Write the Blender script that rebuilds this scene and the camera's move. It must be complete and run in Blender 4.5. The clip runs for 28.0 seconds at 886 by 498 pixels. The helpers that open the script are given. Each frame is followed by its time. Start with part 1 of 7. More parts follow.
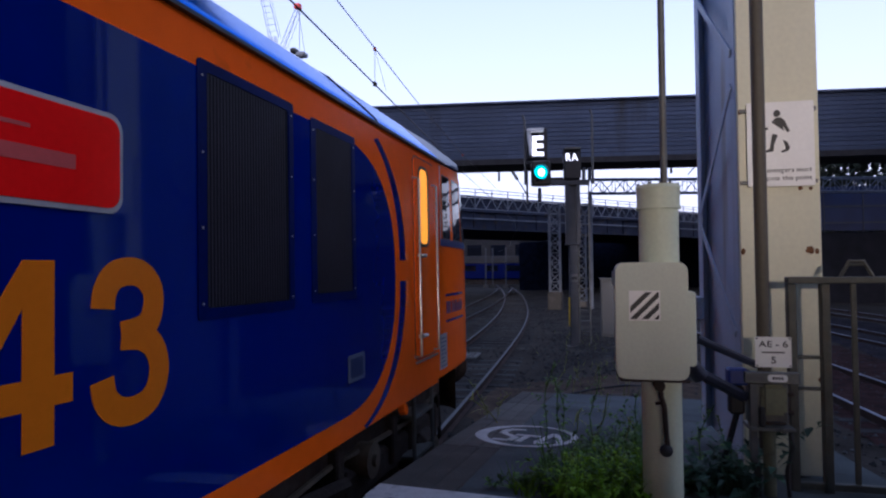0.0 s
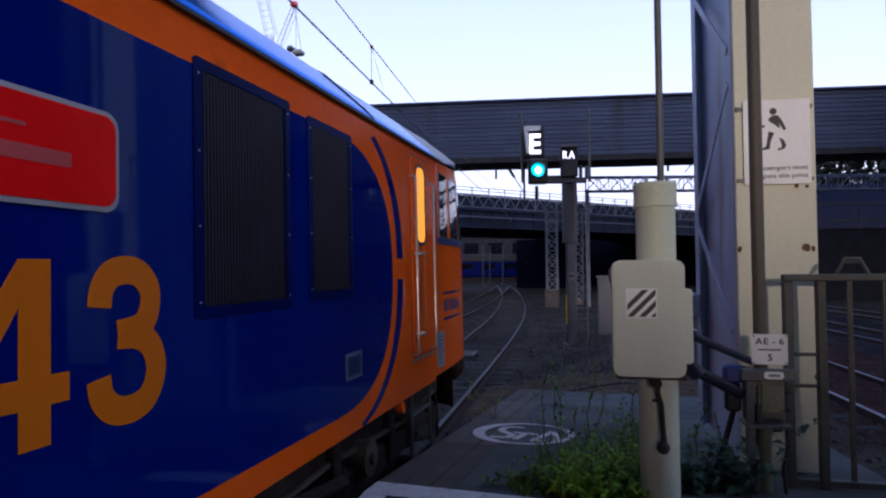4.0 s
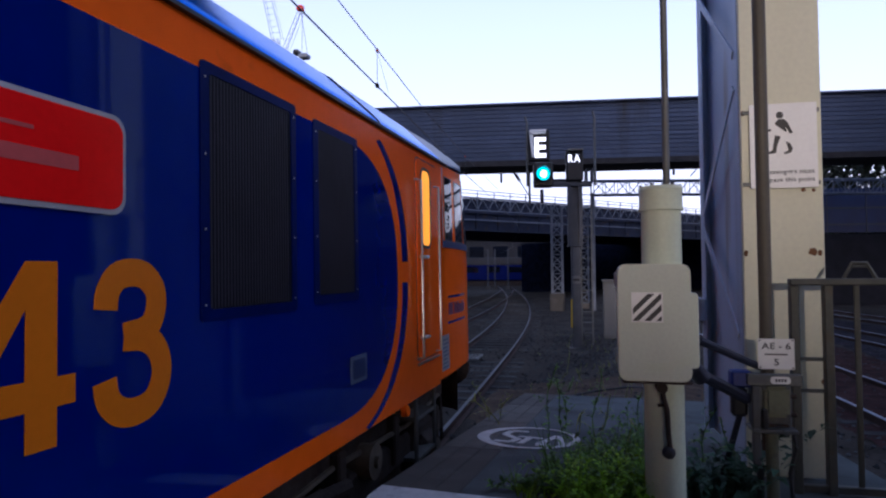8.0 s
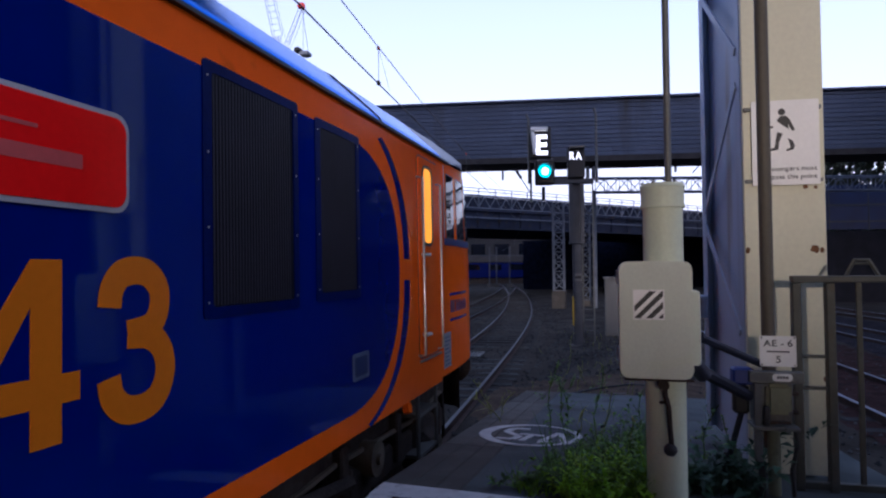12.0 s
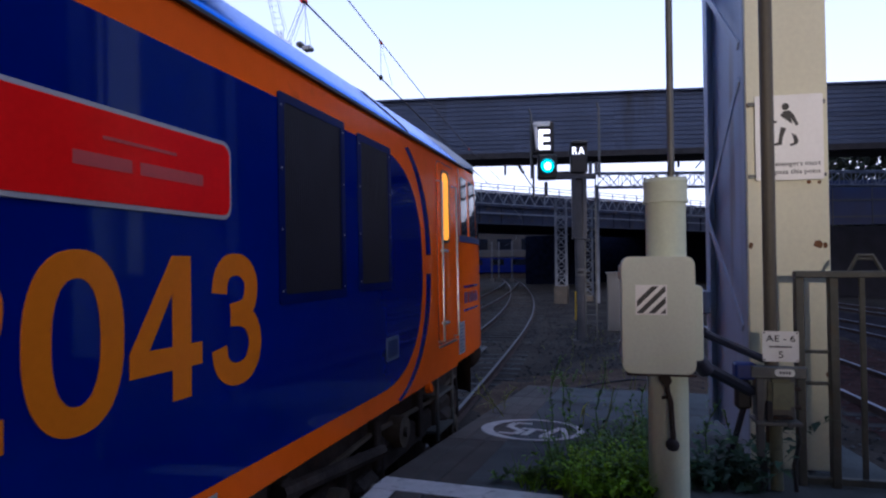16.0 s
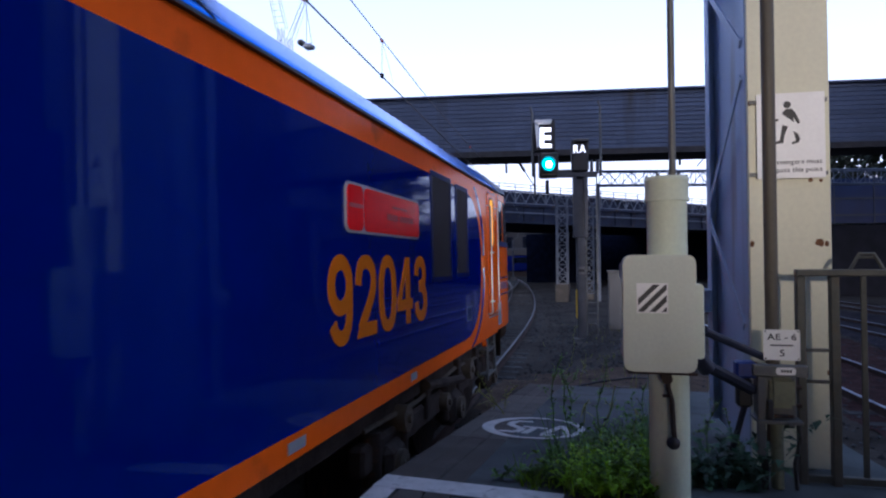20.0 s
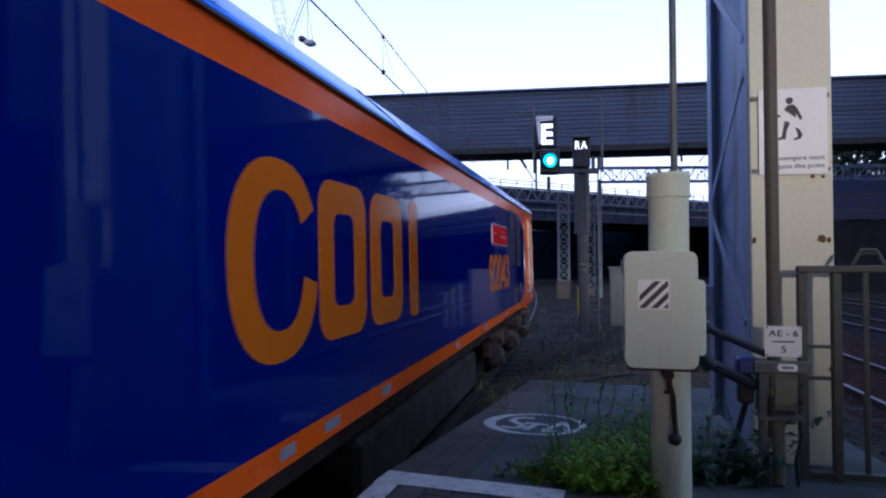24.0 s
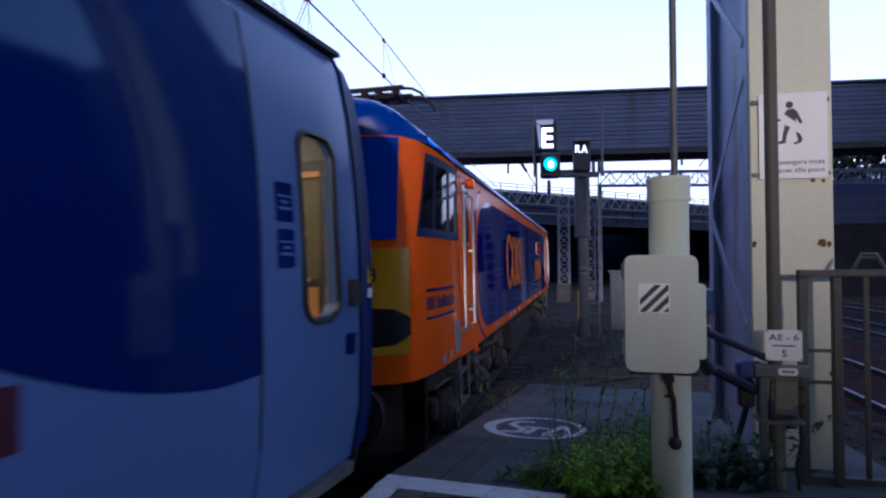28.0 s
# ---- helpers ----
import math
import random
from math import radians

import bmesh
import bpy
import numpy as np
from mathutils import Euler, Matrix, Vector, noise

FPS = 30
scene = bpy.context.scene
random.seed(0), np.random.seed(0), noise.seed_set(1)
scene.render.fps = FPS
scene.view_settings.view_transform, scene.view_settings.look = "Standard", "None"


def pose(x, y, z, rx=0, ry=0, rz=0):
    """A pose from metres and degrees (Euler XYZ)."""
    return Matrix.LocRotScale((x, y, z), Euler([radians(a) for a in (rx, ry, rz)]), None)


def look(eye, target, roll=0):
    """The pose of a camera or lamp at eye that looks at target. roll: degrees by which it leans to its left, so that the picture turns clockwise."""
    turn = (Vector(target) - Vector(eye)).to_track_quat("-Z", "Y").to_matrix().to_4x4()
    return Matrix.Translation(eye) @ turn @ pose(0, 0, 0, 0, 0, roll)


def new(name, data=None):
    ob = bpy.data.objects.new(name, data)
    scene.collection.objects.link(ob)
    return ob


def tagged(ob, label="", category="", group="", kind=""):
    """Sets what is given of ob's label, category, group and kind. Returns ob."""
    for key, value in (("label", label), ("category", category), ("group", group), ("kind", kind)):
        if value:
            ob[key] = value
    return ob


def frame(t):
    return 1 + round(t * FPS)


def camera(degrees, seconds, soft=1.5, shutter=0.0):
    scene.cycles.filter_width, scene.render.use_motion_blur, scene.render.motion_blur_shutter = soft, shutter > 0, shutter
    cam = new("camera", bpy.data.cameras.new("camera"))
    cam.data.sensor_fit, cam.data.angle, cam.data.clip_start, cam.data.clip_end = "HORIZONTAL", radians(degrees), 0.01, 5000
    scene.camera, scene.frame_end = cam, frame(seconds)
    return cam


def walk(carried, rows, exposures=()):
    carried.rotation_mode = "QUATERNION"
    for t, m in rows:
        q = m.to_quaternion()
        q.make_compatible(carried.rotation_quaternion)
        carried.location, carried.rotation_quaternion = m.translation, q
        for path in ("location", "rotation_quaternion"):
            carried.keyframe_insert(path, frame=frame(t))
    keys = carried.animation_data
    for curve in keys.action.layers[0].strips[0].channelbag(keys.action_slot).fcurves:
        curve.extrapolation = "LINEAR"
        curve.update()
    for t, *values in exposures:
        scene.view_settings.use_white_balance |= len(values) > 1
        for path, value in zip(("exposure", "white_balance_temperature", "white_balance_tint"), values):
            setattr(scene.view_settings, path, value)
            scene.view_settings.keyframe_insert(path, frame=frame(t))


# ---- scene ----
EYE = (0.0, 0.0, 2.317)  # the phone, above a rail top at z = 0
cam = camera(70.96, 28.0, soft=2.2, shutter=0.62)
TURNS = [  # seconds, and the turn of the hand-held camera in degrees
    (0.0, 91.852, 0.421, 15.745),
    (0.5, 91.711, 0.623, 15.774),
    (1.0, 91.654, 0.696, 15.802),
    (1.5, 91.565, 0.606, 15.822),
    (2.0, 91.761, 0.554, 15.861),
    (2.5, 91.789, 0.564, 15.700),
    (3.0, 91.700, 0.543, 15.516),
    (3.5, 91.662, 0.549, 15.408),
    (5.5, 91.839, 0.406, 15.951),
    (6.0, 91.912, 0.515, 15.873),
    (6.5, 91.899, 0.307, 15.897),
    (7.0, 91.968, 0.333, 15.945),
    (7.5, 91.966, 0.342, 15.946),
    (8.0, 91.987, 0.370, 15.948),
    (8.5, 91.984, 0.359, 16.016),
    (9.0, 92.057, 0.320, 16.081),
    (9.5, 91.847, 0.403, 16.086),
    (10.0, 91.802, 0.428, 16.031),
    (10.5, 91.756, 0.442, 16.060),
    (11.0, 91.760, 0.363, 16.037),
    (11.5, 91.755, 0.380, 16.101),
    (12.0, 91.766, 0.436, 16.089),
    (12.5, 91.688, 0.382, 16.038),
    (14.5, 91.362, 0.237, 16.066),
    (15.0, 91.422, 0.392, 16.182),
    (15.5, 91.290, 0.415, 16.329),
    (16.0, 91.304, 0.397, 16.307),
    (16.5, 91.287, 0.348, 16.268),
    (17.0, 91.224, 0.354, 16.308),
    (17.5, 91.295, 0.424, 16.347),
    (18.0, 91.211, 0.383, 16.203),
    (18.5, 91.220, 0.387, 16.209),
    (19.0, 91.266, 0.508, 16.235),
    (19.5, 91.037, 0.418, 16.271),
    (20.0, 91.138, 0.363, 16.404),
    (20.5, 90.940, 0.370, 16.365),
    (21.0, 91.029, 0.397, 16.332),
    (21.5, 91.022, 0.408, 16.344),
    (23.5, 90.939, 0.417, 16.470),
    (24.0, 90.822, 0.396, 16.535),
    (24.5, 90.892, 0.410, 16.497),
    (25.0, 90.876, 0.400, 16.573),
    (25.5, 90.725, 0.420, 16.567),
    (26.0, 90.772, 0.442, 16.487),
    (26.5, 91.263, 0.198, 16.397),
    (27.0, 91.331, 0.303, 16.532),
    (27.5, 91.212, 0.277, 16.469),
    (28.0, 91.146, 0.322, 16.559),
]
EXPOSURE, KELVIN, TINT = 1.38, 5120, 30
walk(cam, [(t, pose(*EYE, a, b, c)) for t, a, b, c in TURNS],
     exposures=[(t, EXPOSURE + e, KELVIN + k, TINT + g) for t, e, k, g in ((0.0, -0.06, 0, 0), (6.0, 0.0, 0, 0), (12.0, 0.02, 0, 0), (17.0, 0.12, -80, -3), (20.0, 0.26, -160, -4), (24.0, 0.24, -330, -3), (27.0, 0.18, -380, 0), (28.0, 0.16, -380, 0))])

# ---- daylight: a low sun behind thin cloud, a bright sky ----
SUN_UP, SUN_AT = 6.0, 170.0  # degrees above the horizon, and clockwise from the track
world = bpy.data.worlds.new("sky")
scene.world = world
world.use_nodes = True
wn = world.node_tree.nodes
sky = wn.new("ShaderNodeTexSky")
sky.sky_type = "NISHITA"
sky.sun_disc = False
sky.sun_elevation = radians(SUN_UP)
sky.sun_rotation = radians(SUN_AT)
sky.air_density, sky.dust_density, sky.ozone_density = 1.0, 2.0, 1.0
wn["Background"].inputs["Strength"].default_value = 0.15
veil = wn.new("ShaderNodeMixRGB")  # thin high cloud over the blue
veil.inputs[2].default_value = (3.10, 2.92, 2.95, 1)
sky_dir = wn.new("ShaderNodeTexCoord")
sky_up = wn.new("ShaderNodeSeparateXYZ")
haze = wn.new("ShaderNodeMapRange")  # thicker towards the horizon
haze.inputs["From Min"].default_value, haze.inputs["From Max"].default_value = 0.0, 0.75
haze.inputs["To Min"].default_value, haze.inputs["To Max"].default_value = 0.88, 0.12
world.node_tree.links.new(sky_dir.outputs["Generated"], sky_up.inputs[0])
world.node_tree.links.new(sky_up.outputs["Z"], haze.inputs["Value"])
world.node_tree.links.new(haze.outputs[0], veil.inputs[0])
world.node_tree.links.new(sky.outputs[0], veil.inputs[1])
world.node_tree.links.new(veil.outputs[0], wn["Background"].inputs["Color"])
sun = new("sun", bpy.data.lights.new("sun", "SUN"))
sun.data.energy, sun.data.angle, sun.data.color = 0.49, radians(2.0), (1.0, 0.80, 0.50)
sun_way = Vector((math.sin(radians(SUN_AT)) * math.cos(radians(SUN_UP)), math.cos(radians(SUN_AT)) * math.cos(radians(SUN_UP)), math.sin(radians(SUN_UP))))
sun.matrix_world = look(sun_way * 100, (0, 0, 0))


# ---- materials ----
def mat(name, color, rough=0.6, metal=0.0, vary=0.25, scale=3.0, fine=40.0, bump=0.15, coat=0.0, tint=None, stain=0.0, island=False, spec=0.5, streak=False, sheen=None):
    """Colour with coarse patches and fine grain, relief, and stains of a second colour."""
    m = bpy.data.materials.new(name)
    m.use_nodes = True
    nt = m.node_tree
    b = nt.nodes["Principled BSDF"]
    b.inputs["Roughness"].default_value, b.inputs["Metallic"].default_value = rough, metal
    b.inputs["Coat Weight"].default_value, b.inputs["Coat Roughness"].default_value = coat, 0.03
    b.inputs["Specular IOR Level"].default_value = spec
    if sheen:
        b.inputs["Specular Tint"].default_value = (*sheen, 1)
    co = nt.nodes.new("ShaderNodeTexCoord")
    mp = nt.nodes.new("ShaderNodeMapping")
    if streak:
        mp.inputs["Scale"].default_value = (1, 1, 0.12)
    nt.links.new(co.outputs["Object"], mp.inputs["Vector"])
    n1 = nt.nodes.new("ShaderNodeTexNoise")
    n1.inputs["Scale"].default_value, n1.inputs["Detail"].default_value = scale, 6
    n2 = nt.nodes.new("ShaderNodeTexNoise")
    n2.inputs["Scale"].default_value, n2.inputs["Detail"].default_value = fine, 4
    nt.links.new(mp.outputs[0], n1.inputs["Vector"])
    nt.links.new(co.outputs["Object"], n2.inputs["Vector"])
    low = [c * (1 - vary) for c in color]
    high = [min(1, c * (1 + vary)) for c in color]
    r = nt.nodes.new("ShaderNodeValToRGB")
    r.color_ramp.elements[0].position, r.color_ramp.elements[1].position = 0.3, 0.7
    r.color_ramp.elements[0].color, r.color_ramp.elements[1].color = (*low, 1), (*high, 1)
    mx = nt.nodes.new("ShaderNodeMath")
    mx.operation = "ADD"
    sc = nt.nodes.new("ShaderNodeMath")
    sc.operation = "MULTIPLY_ADD"
    sc.inputs[1].default_value, sc.inputs[2].default_value = 0.5, -0.25
    nt.links.new(n2.outputs["Fac"], sc.inputs[0])
    nt.links.new(n1.outputs["Fac"], mx.inputs[0])
    nt.links.new(sc.outputs[0], mx.inputs[1])
    last = mx.outputs[0]
    if island:
        ob = nt.nodes.new("ShaderNodeNewGeometry" if island == "island" else "ShaderNodeObjectInfo")
        a = nt.nodes.new("ShaderNodeMath")
        a.operation = "MULTIPLY_ADD"
        a.inputs[1].default_value, a.inputs[2].default_value = 0.5, -0.25
        nt.links.new(ob.outputs["Random Per Island" if island == "island" else "Random"], a.inputs[0])
        s2 = nt.nodes.new("ShaderNodeMath")
        s2.operation = "ADD"
        nt.links.new(last, s2.inputs[0])
        nt.links.new(a.outputs[0], s2.inputs[1])
        last = s2.outputs[0]
    nt.links.new(last, r.inputs["Fac"])
    out = r.outputs["Color"]
    if tint is not None:
        n3 = nt.nodes.new("ShaderNodeTexNoise")
        n3.inputs["Scale"].default_value, n3.inputs["Detail"].default_value = scale * 1.7, 8
        nt.links.new(mp.outputs[0], n3.inputs["Vector"])
        r3 = nt.nodes.new("ShaderNodeValToRGB")
        r3.color_ramp.elements[0].position, r3.color_ramp.elements[1].position = 0.66 - stain * 0.25, 0.78 - stain * 0.1
        nt.links.new(n3.outputs["Fac"], r3.inputs["Fac"])
        mi = nt.nodes.new("ShaderNodeMixRGB")
        mi.inputs[2].default_value = (*tint, 1)
        nt.links.new(r3.outputs["Color"], mi.inputs[0])
        nt.links.new(out, mi.inputs[1])
        out = mi.outputs[0]
    nt.links.new(out, b.inputs["Base Color"])
    if bump:
        bp = nt.nodes.new("ShaderNodeBump")
        bp.inputs["Strength"].default_value, bp.inputs["Distance"].default_value = bump, 0.02
        nt.links.new(mx.outputs[0], bp.inputs["Height"])
        nt.links.new(bp.outputs[0], b.inputs["Normal"])
    return m


def glow(name, color, strength):
    m = bpy.data.materials.new(name)
    m.use_nodes = True
    b = m.node_tree.nodes["Principled BSDF"]
    b.inputs["Base Color"].default_value = (*color, 1)
    b.inputs["Emission Color"].default_value, b.inputs["Emission Strength"].default_value = (*color, 1), strength
    return m


def glass(name, color, rough=0.03, clear=0.0):
    m = bpy.data.materials.new(name)
    m.use_nodes = True
    b = m.node_tree.nodes["Principled BSDF"]
    b.inputs["Base Color"].default_value = (*color, 1)
    b.inputs["Roughness"].default_value = rough
    b.inputs["Transmission Weight"].default_value = clear
    b.inputs["IOR"].default_value = 1.5
    return m


ORANGE = mat("orange_paint", (0.95, 0.138, 0.0002), 0.18, vary=0.06, scale=0.8, fine=9, bump=0.006, coat=0.0, tint=(0.30, 0.07, 0.01), stain=0.05, spec=0.06)
BLUE = mat("navy_paint", (0.001, 0.0092, 0.18), 0.05, vary=0.1, scale=0.7, fine=7, bump=0.006, coat=0.0, spec=0.62, sheen=(0.3, 0.68, 1.0))
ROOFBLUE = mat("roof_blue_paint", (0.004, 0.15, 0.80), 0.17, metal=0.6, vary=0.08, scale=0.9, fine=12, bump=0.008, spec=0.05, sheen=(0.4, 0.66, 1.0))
# Darker blue that stands in for shade where the roof end faces forward.
ROOFDARK = mat("roof_end_shade_blue", (0.004, 0.055, 0.42), 0.2, vary=0.1, scale=0.9, fine=12, bump=0.01, spec=0.3)
# Dark blue that stands in for the bridge mirrored in the cab roof.
ROOFREFLECT = mat("cab_roof_bridge_reflection", (0.012, 0.026, 0.085), 0.3, vary=0.12, scale=0.9, fine=12, bump=0.01, spec=0.12)
YELLOW = mat("yellow_paint", (0.80, 0.42, 0.005), 0.2, vary=0.08, scale=1.2, bump=0.02, coat=0.0)
AMBER = mat("amber_lettering", (0.70, 0.18, 0.001), 0.16, vary=0.05, scale=1, bump=0.005, coat=0.0, spec=0.22)
REDPLATE = mat("red_plate", (0.9, 0.004, 0.001), 0.2, vary=0.06, bump=0.01, coat=0.0, spec=0.18)
PLATETEXT = mat("dulled_plate_lettering", (0.50, 0.05, 0.045), 0.5, vary=0.1, bump=0.02)
SILVER = mat("satin_steel", (0.52, 0.50, 0.45), 0.3, 0.9, vary=0.15, bump=0.03)
ALUMINIUM = mat("plate_edge_grey", (0.38, 0.38, 0.4), 0.45, 0.2, vary=0.1, bump=0.02)
GRILLE = mat("dark_grille", (0.005, 0.006, 0.013), 0.6, 0.0, vary=0.25, bump=0.05, spec=0.12)
SLAT = mat("grille_slat", (0.02, 0.02, 0.034), 0.5, vary=0.2, bump=0.03, spec=0.2)
FRAMEBLUE = mat("louvre_frame", (0.0012, 0.006, 0.085), 0.35, vary=0.2, bump=0.02, spec=0.06, sheen=(0.42, 0.8, 1.0))
UNDER = mat("brake_dust_black", (0.046, 0.037, 0.032), 0.85, vary=0.5, scale=4, bump=0.3, tint=(0.045, 0.026, 0.016), stain=0.45, spec=0.25)
BLACK = mat("black_plastic", (0.012, 0.012, 0.013), 0.45, vary=0.2, bump=0.03)
COACHGREY = mat("coach_silver_grey", (0.098, 0.158, 0.335), 0.25, vary=0.05, scale=0.7, bump=0.008, coat=0.0, spec=0.2, tint=(0.2, 0.2, 0.2), stain=0.1)
COACHBLUE = mat("coach_midnight_blue", (0.002, 0.011, 0.105), 0.08, vary=0.06, scale=0.7, bump=0.006, coat=0.0, sheen=(0.42, 0.8, 1.0))
COACHEND = mat("coach_end_blue", (0.003, 0.016, 0.11), 0.55, vary=0.15, scale=1.5, bump=0.02, spec=0.12)
MAROON = mat("coach_maroon", (0.05, 0.004, 0.02), 0.35, vary=0.1, bump=0.01, coat=0.5)
WINDOWNAVY = mat("window_surround_navy", (0.006, 0.010, 0.055), 0.4, vary=0.15, bump=0.02, spec=0.2)
WINDOWSILL = mat("window_sill_navy", (0.006, 0.022, 0.13), 0.4, vary=0.12, bump=0.02, spec=0.2)
DARKGLASS = glass("dark_cab_glass", (0.006, 0.008, 0.014))
# Blue base colour stands in for the coach end mirrored in the glass.
SCREEN = glass("blue_reflection_windscreen", (0.014, 0.066, 0.43), 0.08)
CLEAR = glass("clear_pane", (0.95, 0.95, 0.92), 0.01, 1.0)
# The front door pane carries its own amber emission.
AMBERPANE = glow("amber_emissive_pane", (1.0, 0.36, 0.01), 0.42)
VESTGREY = mat("grey_olive_panel", (0.22, 0.225, 0.16), 0.45, vary=0.1, bump=0.02)
VESTOLIVE = mat("olive_panel", (0.165, 0.145, 0.05), 0.45, vary=0.12, bump=0.02)
VESTDARK = mat("dark_olive_panel", (0.07, 0.064, 0.035), 0.45, vary=0.15, bump=0.02)
VESTPALE = mat("pale_grey_green_panel", (0.28, 0.35, 0.32), 0.4, vary=0.25, scale=4, bump=0.02)
VESTTAN = mat("warm_tan_panel", (0.74, 0.36, 0.045), 0.5, vary=0.12, bump=0.02)
VESTAMBER = mat("amber_sign_bar", (0.95, 0.40, 0.005), 0.4, vary=0.05, bump=0.01)
VESTORANGE = mat("orange_strip", (0.85, 0.40, 0.10), 0.4, vary=0.08, bump=0.01)
DISPLAYBLUE = glow("blue_display", (0.12, 0.45, 1.0), 0.8)
ROUNDLAMP = glow("round_orange_light", (1.0, 0.27, 0.015), 0.28)
WARMLAMP = glow("vestibule_lamp", (1.0, 0.68, 0.30), 2.2)
HEADGLASS = glass("head_lamp_glass", (0.05, 0.05, 0.055), 0.2)
TAIL = glow("red_tail_lamp", (0.7, 0.010, 0.005), 0.1)
GREEN = glow("green_aspect", (0.01, 0.62, 0.60), 0.75)
GREENCORE = glow("green_aspect_core", (0.45, 1.0, 1.0), 1.5)
WHITELIT = glow("white_lit_letter", (1.0, 0.98, 0.9), 0.7)
CREAM = mat("cream_paint", (0.72, 0.71, 0.525), 0.55, vary=0.08, scale=1.3, fine=30, bump=0.06, tint=(0.42, 0.36, 0.25), stain=0.25, streak=True)
COLUMNGREY = mat("blue_grey_steel", (0.42, 0.51, 0.64), 0.5, vary=0.12, scale=1.5, bump=0.06, tint=(0.25, 0.22, 0.2), stain=0.15, streak=True)
CAPGREY = mat("dusty_axle_cap", (0.10, 0.082, 0.058), 0.7, vary=0.3, scale=8, bump=0.2)
RUST = mat("rust", (0.16, 0.075, 0.03), 0.9, vary=0.4, scale=30, bump=0.4)
BOXGREY = mat("pale_grey_cast_box", (0.66, 0.71, 0.59), 0.55, vary=0.08, scale=2.5, fine=60, bump=0.05, tint=(0.46, 0.44, 0.33), stain=0.3, streak=True)
POSTGREEN = mat("pale_green_grey_post", (0.64, 0.70, 0.52), 0.55, vary=0.08, scale=2.5, fine=50, bump=0.06, tint=(0.42, 0.41, 0.28), stain=0.3, streak=True)
GALV = mat("galvanised_steel", (0.135, 0.14, 0.135), 0.55, 0.4, vary=0.22, scale=5, fine=60, bump=0.08, tint=(0.13, 0.11, 0.08), stain=0.3)
FENCEGREY = mat("dull_fence_steel", (0.078, 0.081, 0.068), 0.6, 0.2, vary=0.22, scale=5, fine=60, bump=0.08, tint=(0.09, 0.075, 0.05), stain=0.3)
POLEGREY = mat("dark_grey_pole", (0.105, 0.092, 0.066), 0.6, 0.1, vary=0.15, scale=3, bump=0.06, streak=True)
SIGNWHITE = mat("sign_white", (0.9, 0.9, 0.87), 0.4, vary=0.05, scale=2, bump=0.01, tint=(0.6, 0.58, 0.5), stain=0.2)
SIGNBLACK = mat("sign_black", (0.012, 0.012, 0.014), 0.5, vary=0.1, bump=0)
CABLE = mat("cable_black", (0.015, 0.015, 0.018), 0.6, vary=0.3, bump=0.1)
OLIVECAST = mat("dull_olive_casting", (0.17, 0.18, 0.11), 0.55, vary=0.15, scale=6, bump=0.08, tint=(0.1, 0.09, 0.06), stain=0.3)
DARKROD = mat("dark_navy_steel", (0.020, 0.024, 0.046), 0.5, 0.3, vary=0.25, scale=6, bump=0.06)
IRON = mat("rusty_black_iron", (0.035, 0.025, 0.02), 0.7, 0.4, vary=0.4, scale=8, bump=0.3, tint=(0.12, 0.05, 0.02), stain=0.4)
ASPHALT = mat("worn_asphalt", (0.088, 0.101, 0.104), 0.9, spec=0.1, vary=0.3, scale=1.2, fine=90, bump=0.5, tint=(0.055, 0.05, 0.042), stain=0.35)
COPING = mat("concrete_coping", (0.105, 0.099, 0.09), 0.85, spec=0.1, vary=0.25, scale=3, fine=70, bump=0.35, tint=(0.09, 0.08, 0.07), stain=0.4, island=True)
WHITEPAINT = mat("worn_white_paint", (0.54, 0.55, 0.54), 0.7, vary=0.15, scale=8, fine=80, bump=0.2, tint=(0.22, 0.22, 0.22), stain=0.35)
BRICKWALL = mat("soot_brick", (0.06, 0.045, 0.04), 0.9, vary=0.4, scale=2, fine=30, bump=0.4)
GROUND = mat("dirt_and_stone", (0.047, 0.041, 0.035), 0.95, spec=0.05, vary=0.45, scale=0.5, fine=14, bump=0.8, tint=(0.024, 0.024, 0.022), stain=0.5)
SOIL = mat("brown_trackside_soil", (0.072, 0.052, 0.038), 0.95, vary=0.4, scale=2.5, fine=45, bump=0.6, spec=0.05, tint=(0.036, 0.03, 0.025), stain=0.4)
RUSTSOIL = mat("rust_stained_ballast", (0.038, 0.019, 0.018), 0.95, vary=0.45, scale=3, fine=50, bump=0.6, spec=0.05, tint=(0.015, 0.013, 0.014), stain=0.5)
SOOTSOIL = mat("sooty_ballast", (0.022, 0.021, 0.028), 0.95, vary=0.45, scale=3, fine=50, bump=0.6, spec=0.05, tint=(0.035, 0.02, 0.018), stain=0.4)
BALLAST = mat("ballast_stone", (0.056, 0.057, 0.058), 0.9, spec=0.08, vary=0.5, scale=5, fine=40, bump=0.4, island="island")
RAILTOP = mat("polished_rail_head", (0.075, 0.08, 0.092), 0.5, 0.9, vary=0.1, bump=0.02)
RAILBRIGHT = mat("bright_rail_head", (0.30, 0.33, 0.40), 0.4, 0.9, vary=0.1, bump=0.02)
RAILSIDE = mat("rusty_rail", (0.045, 0.025, 0.02), 0.85, 0.2, vary=0.3, scale=4, bump=0.25)
SLEEPER = mat("weathered_sleeper", (0.05, 0.05, 0.05), 0.9, spec=0.08, vary=0.35, scale=4, bump=0.4, island=True)
CLADDING = mat("grey_blue_cladding", (0.066, 0.088, 0.145), 0.7, 0.1, vary=0.15, scale=0.5, fine=5, bump=0.05, tint=(0.035, 0.035, 0.04), stain=0.3, streak=True, island=True)
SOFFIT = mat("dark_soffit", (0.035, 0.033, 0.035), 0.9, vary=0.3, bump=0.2)
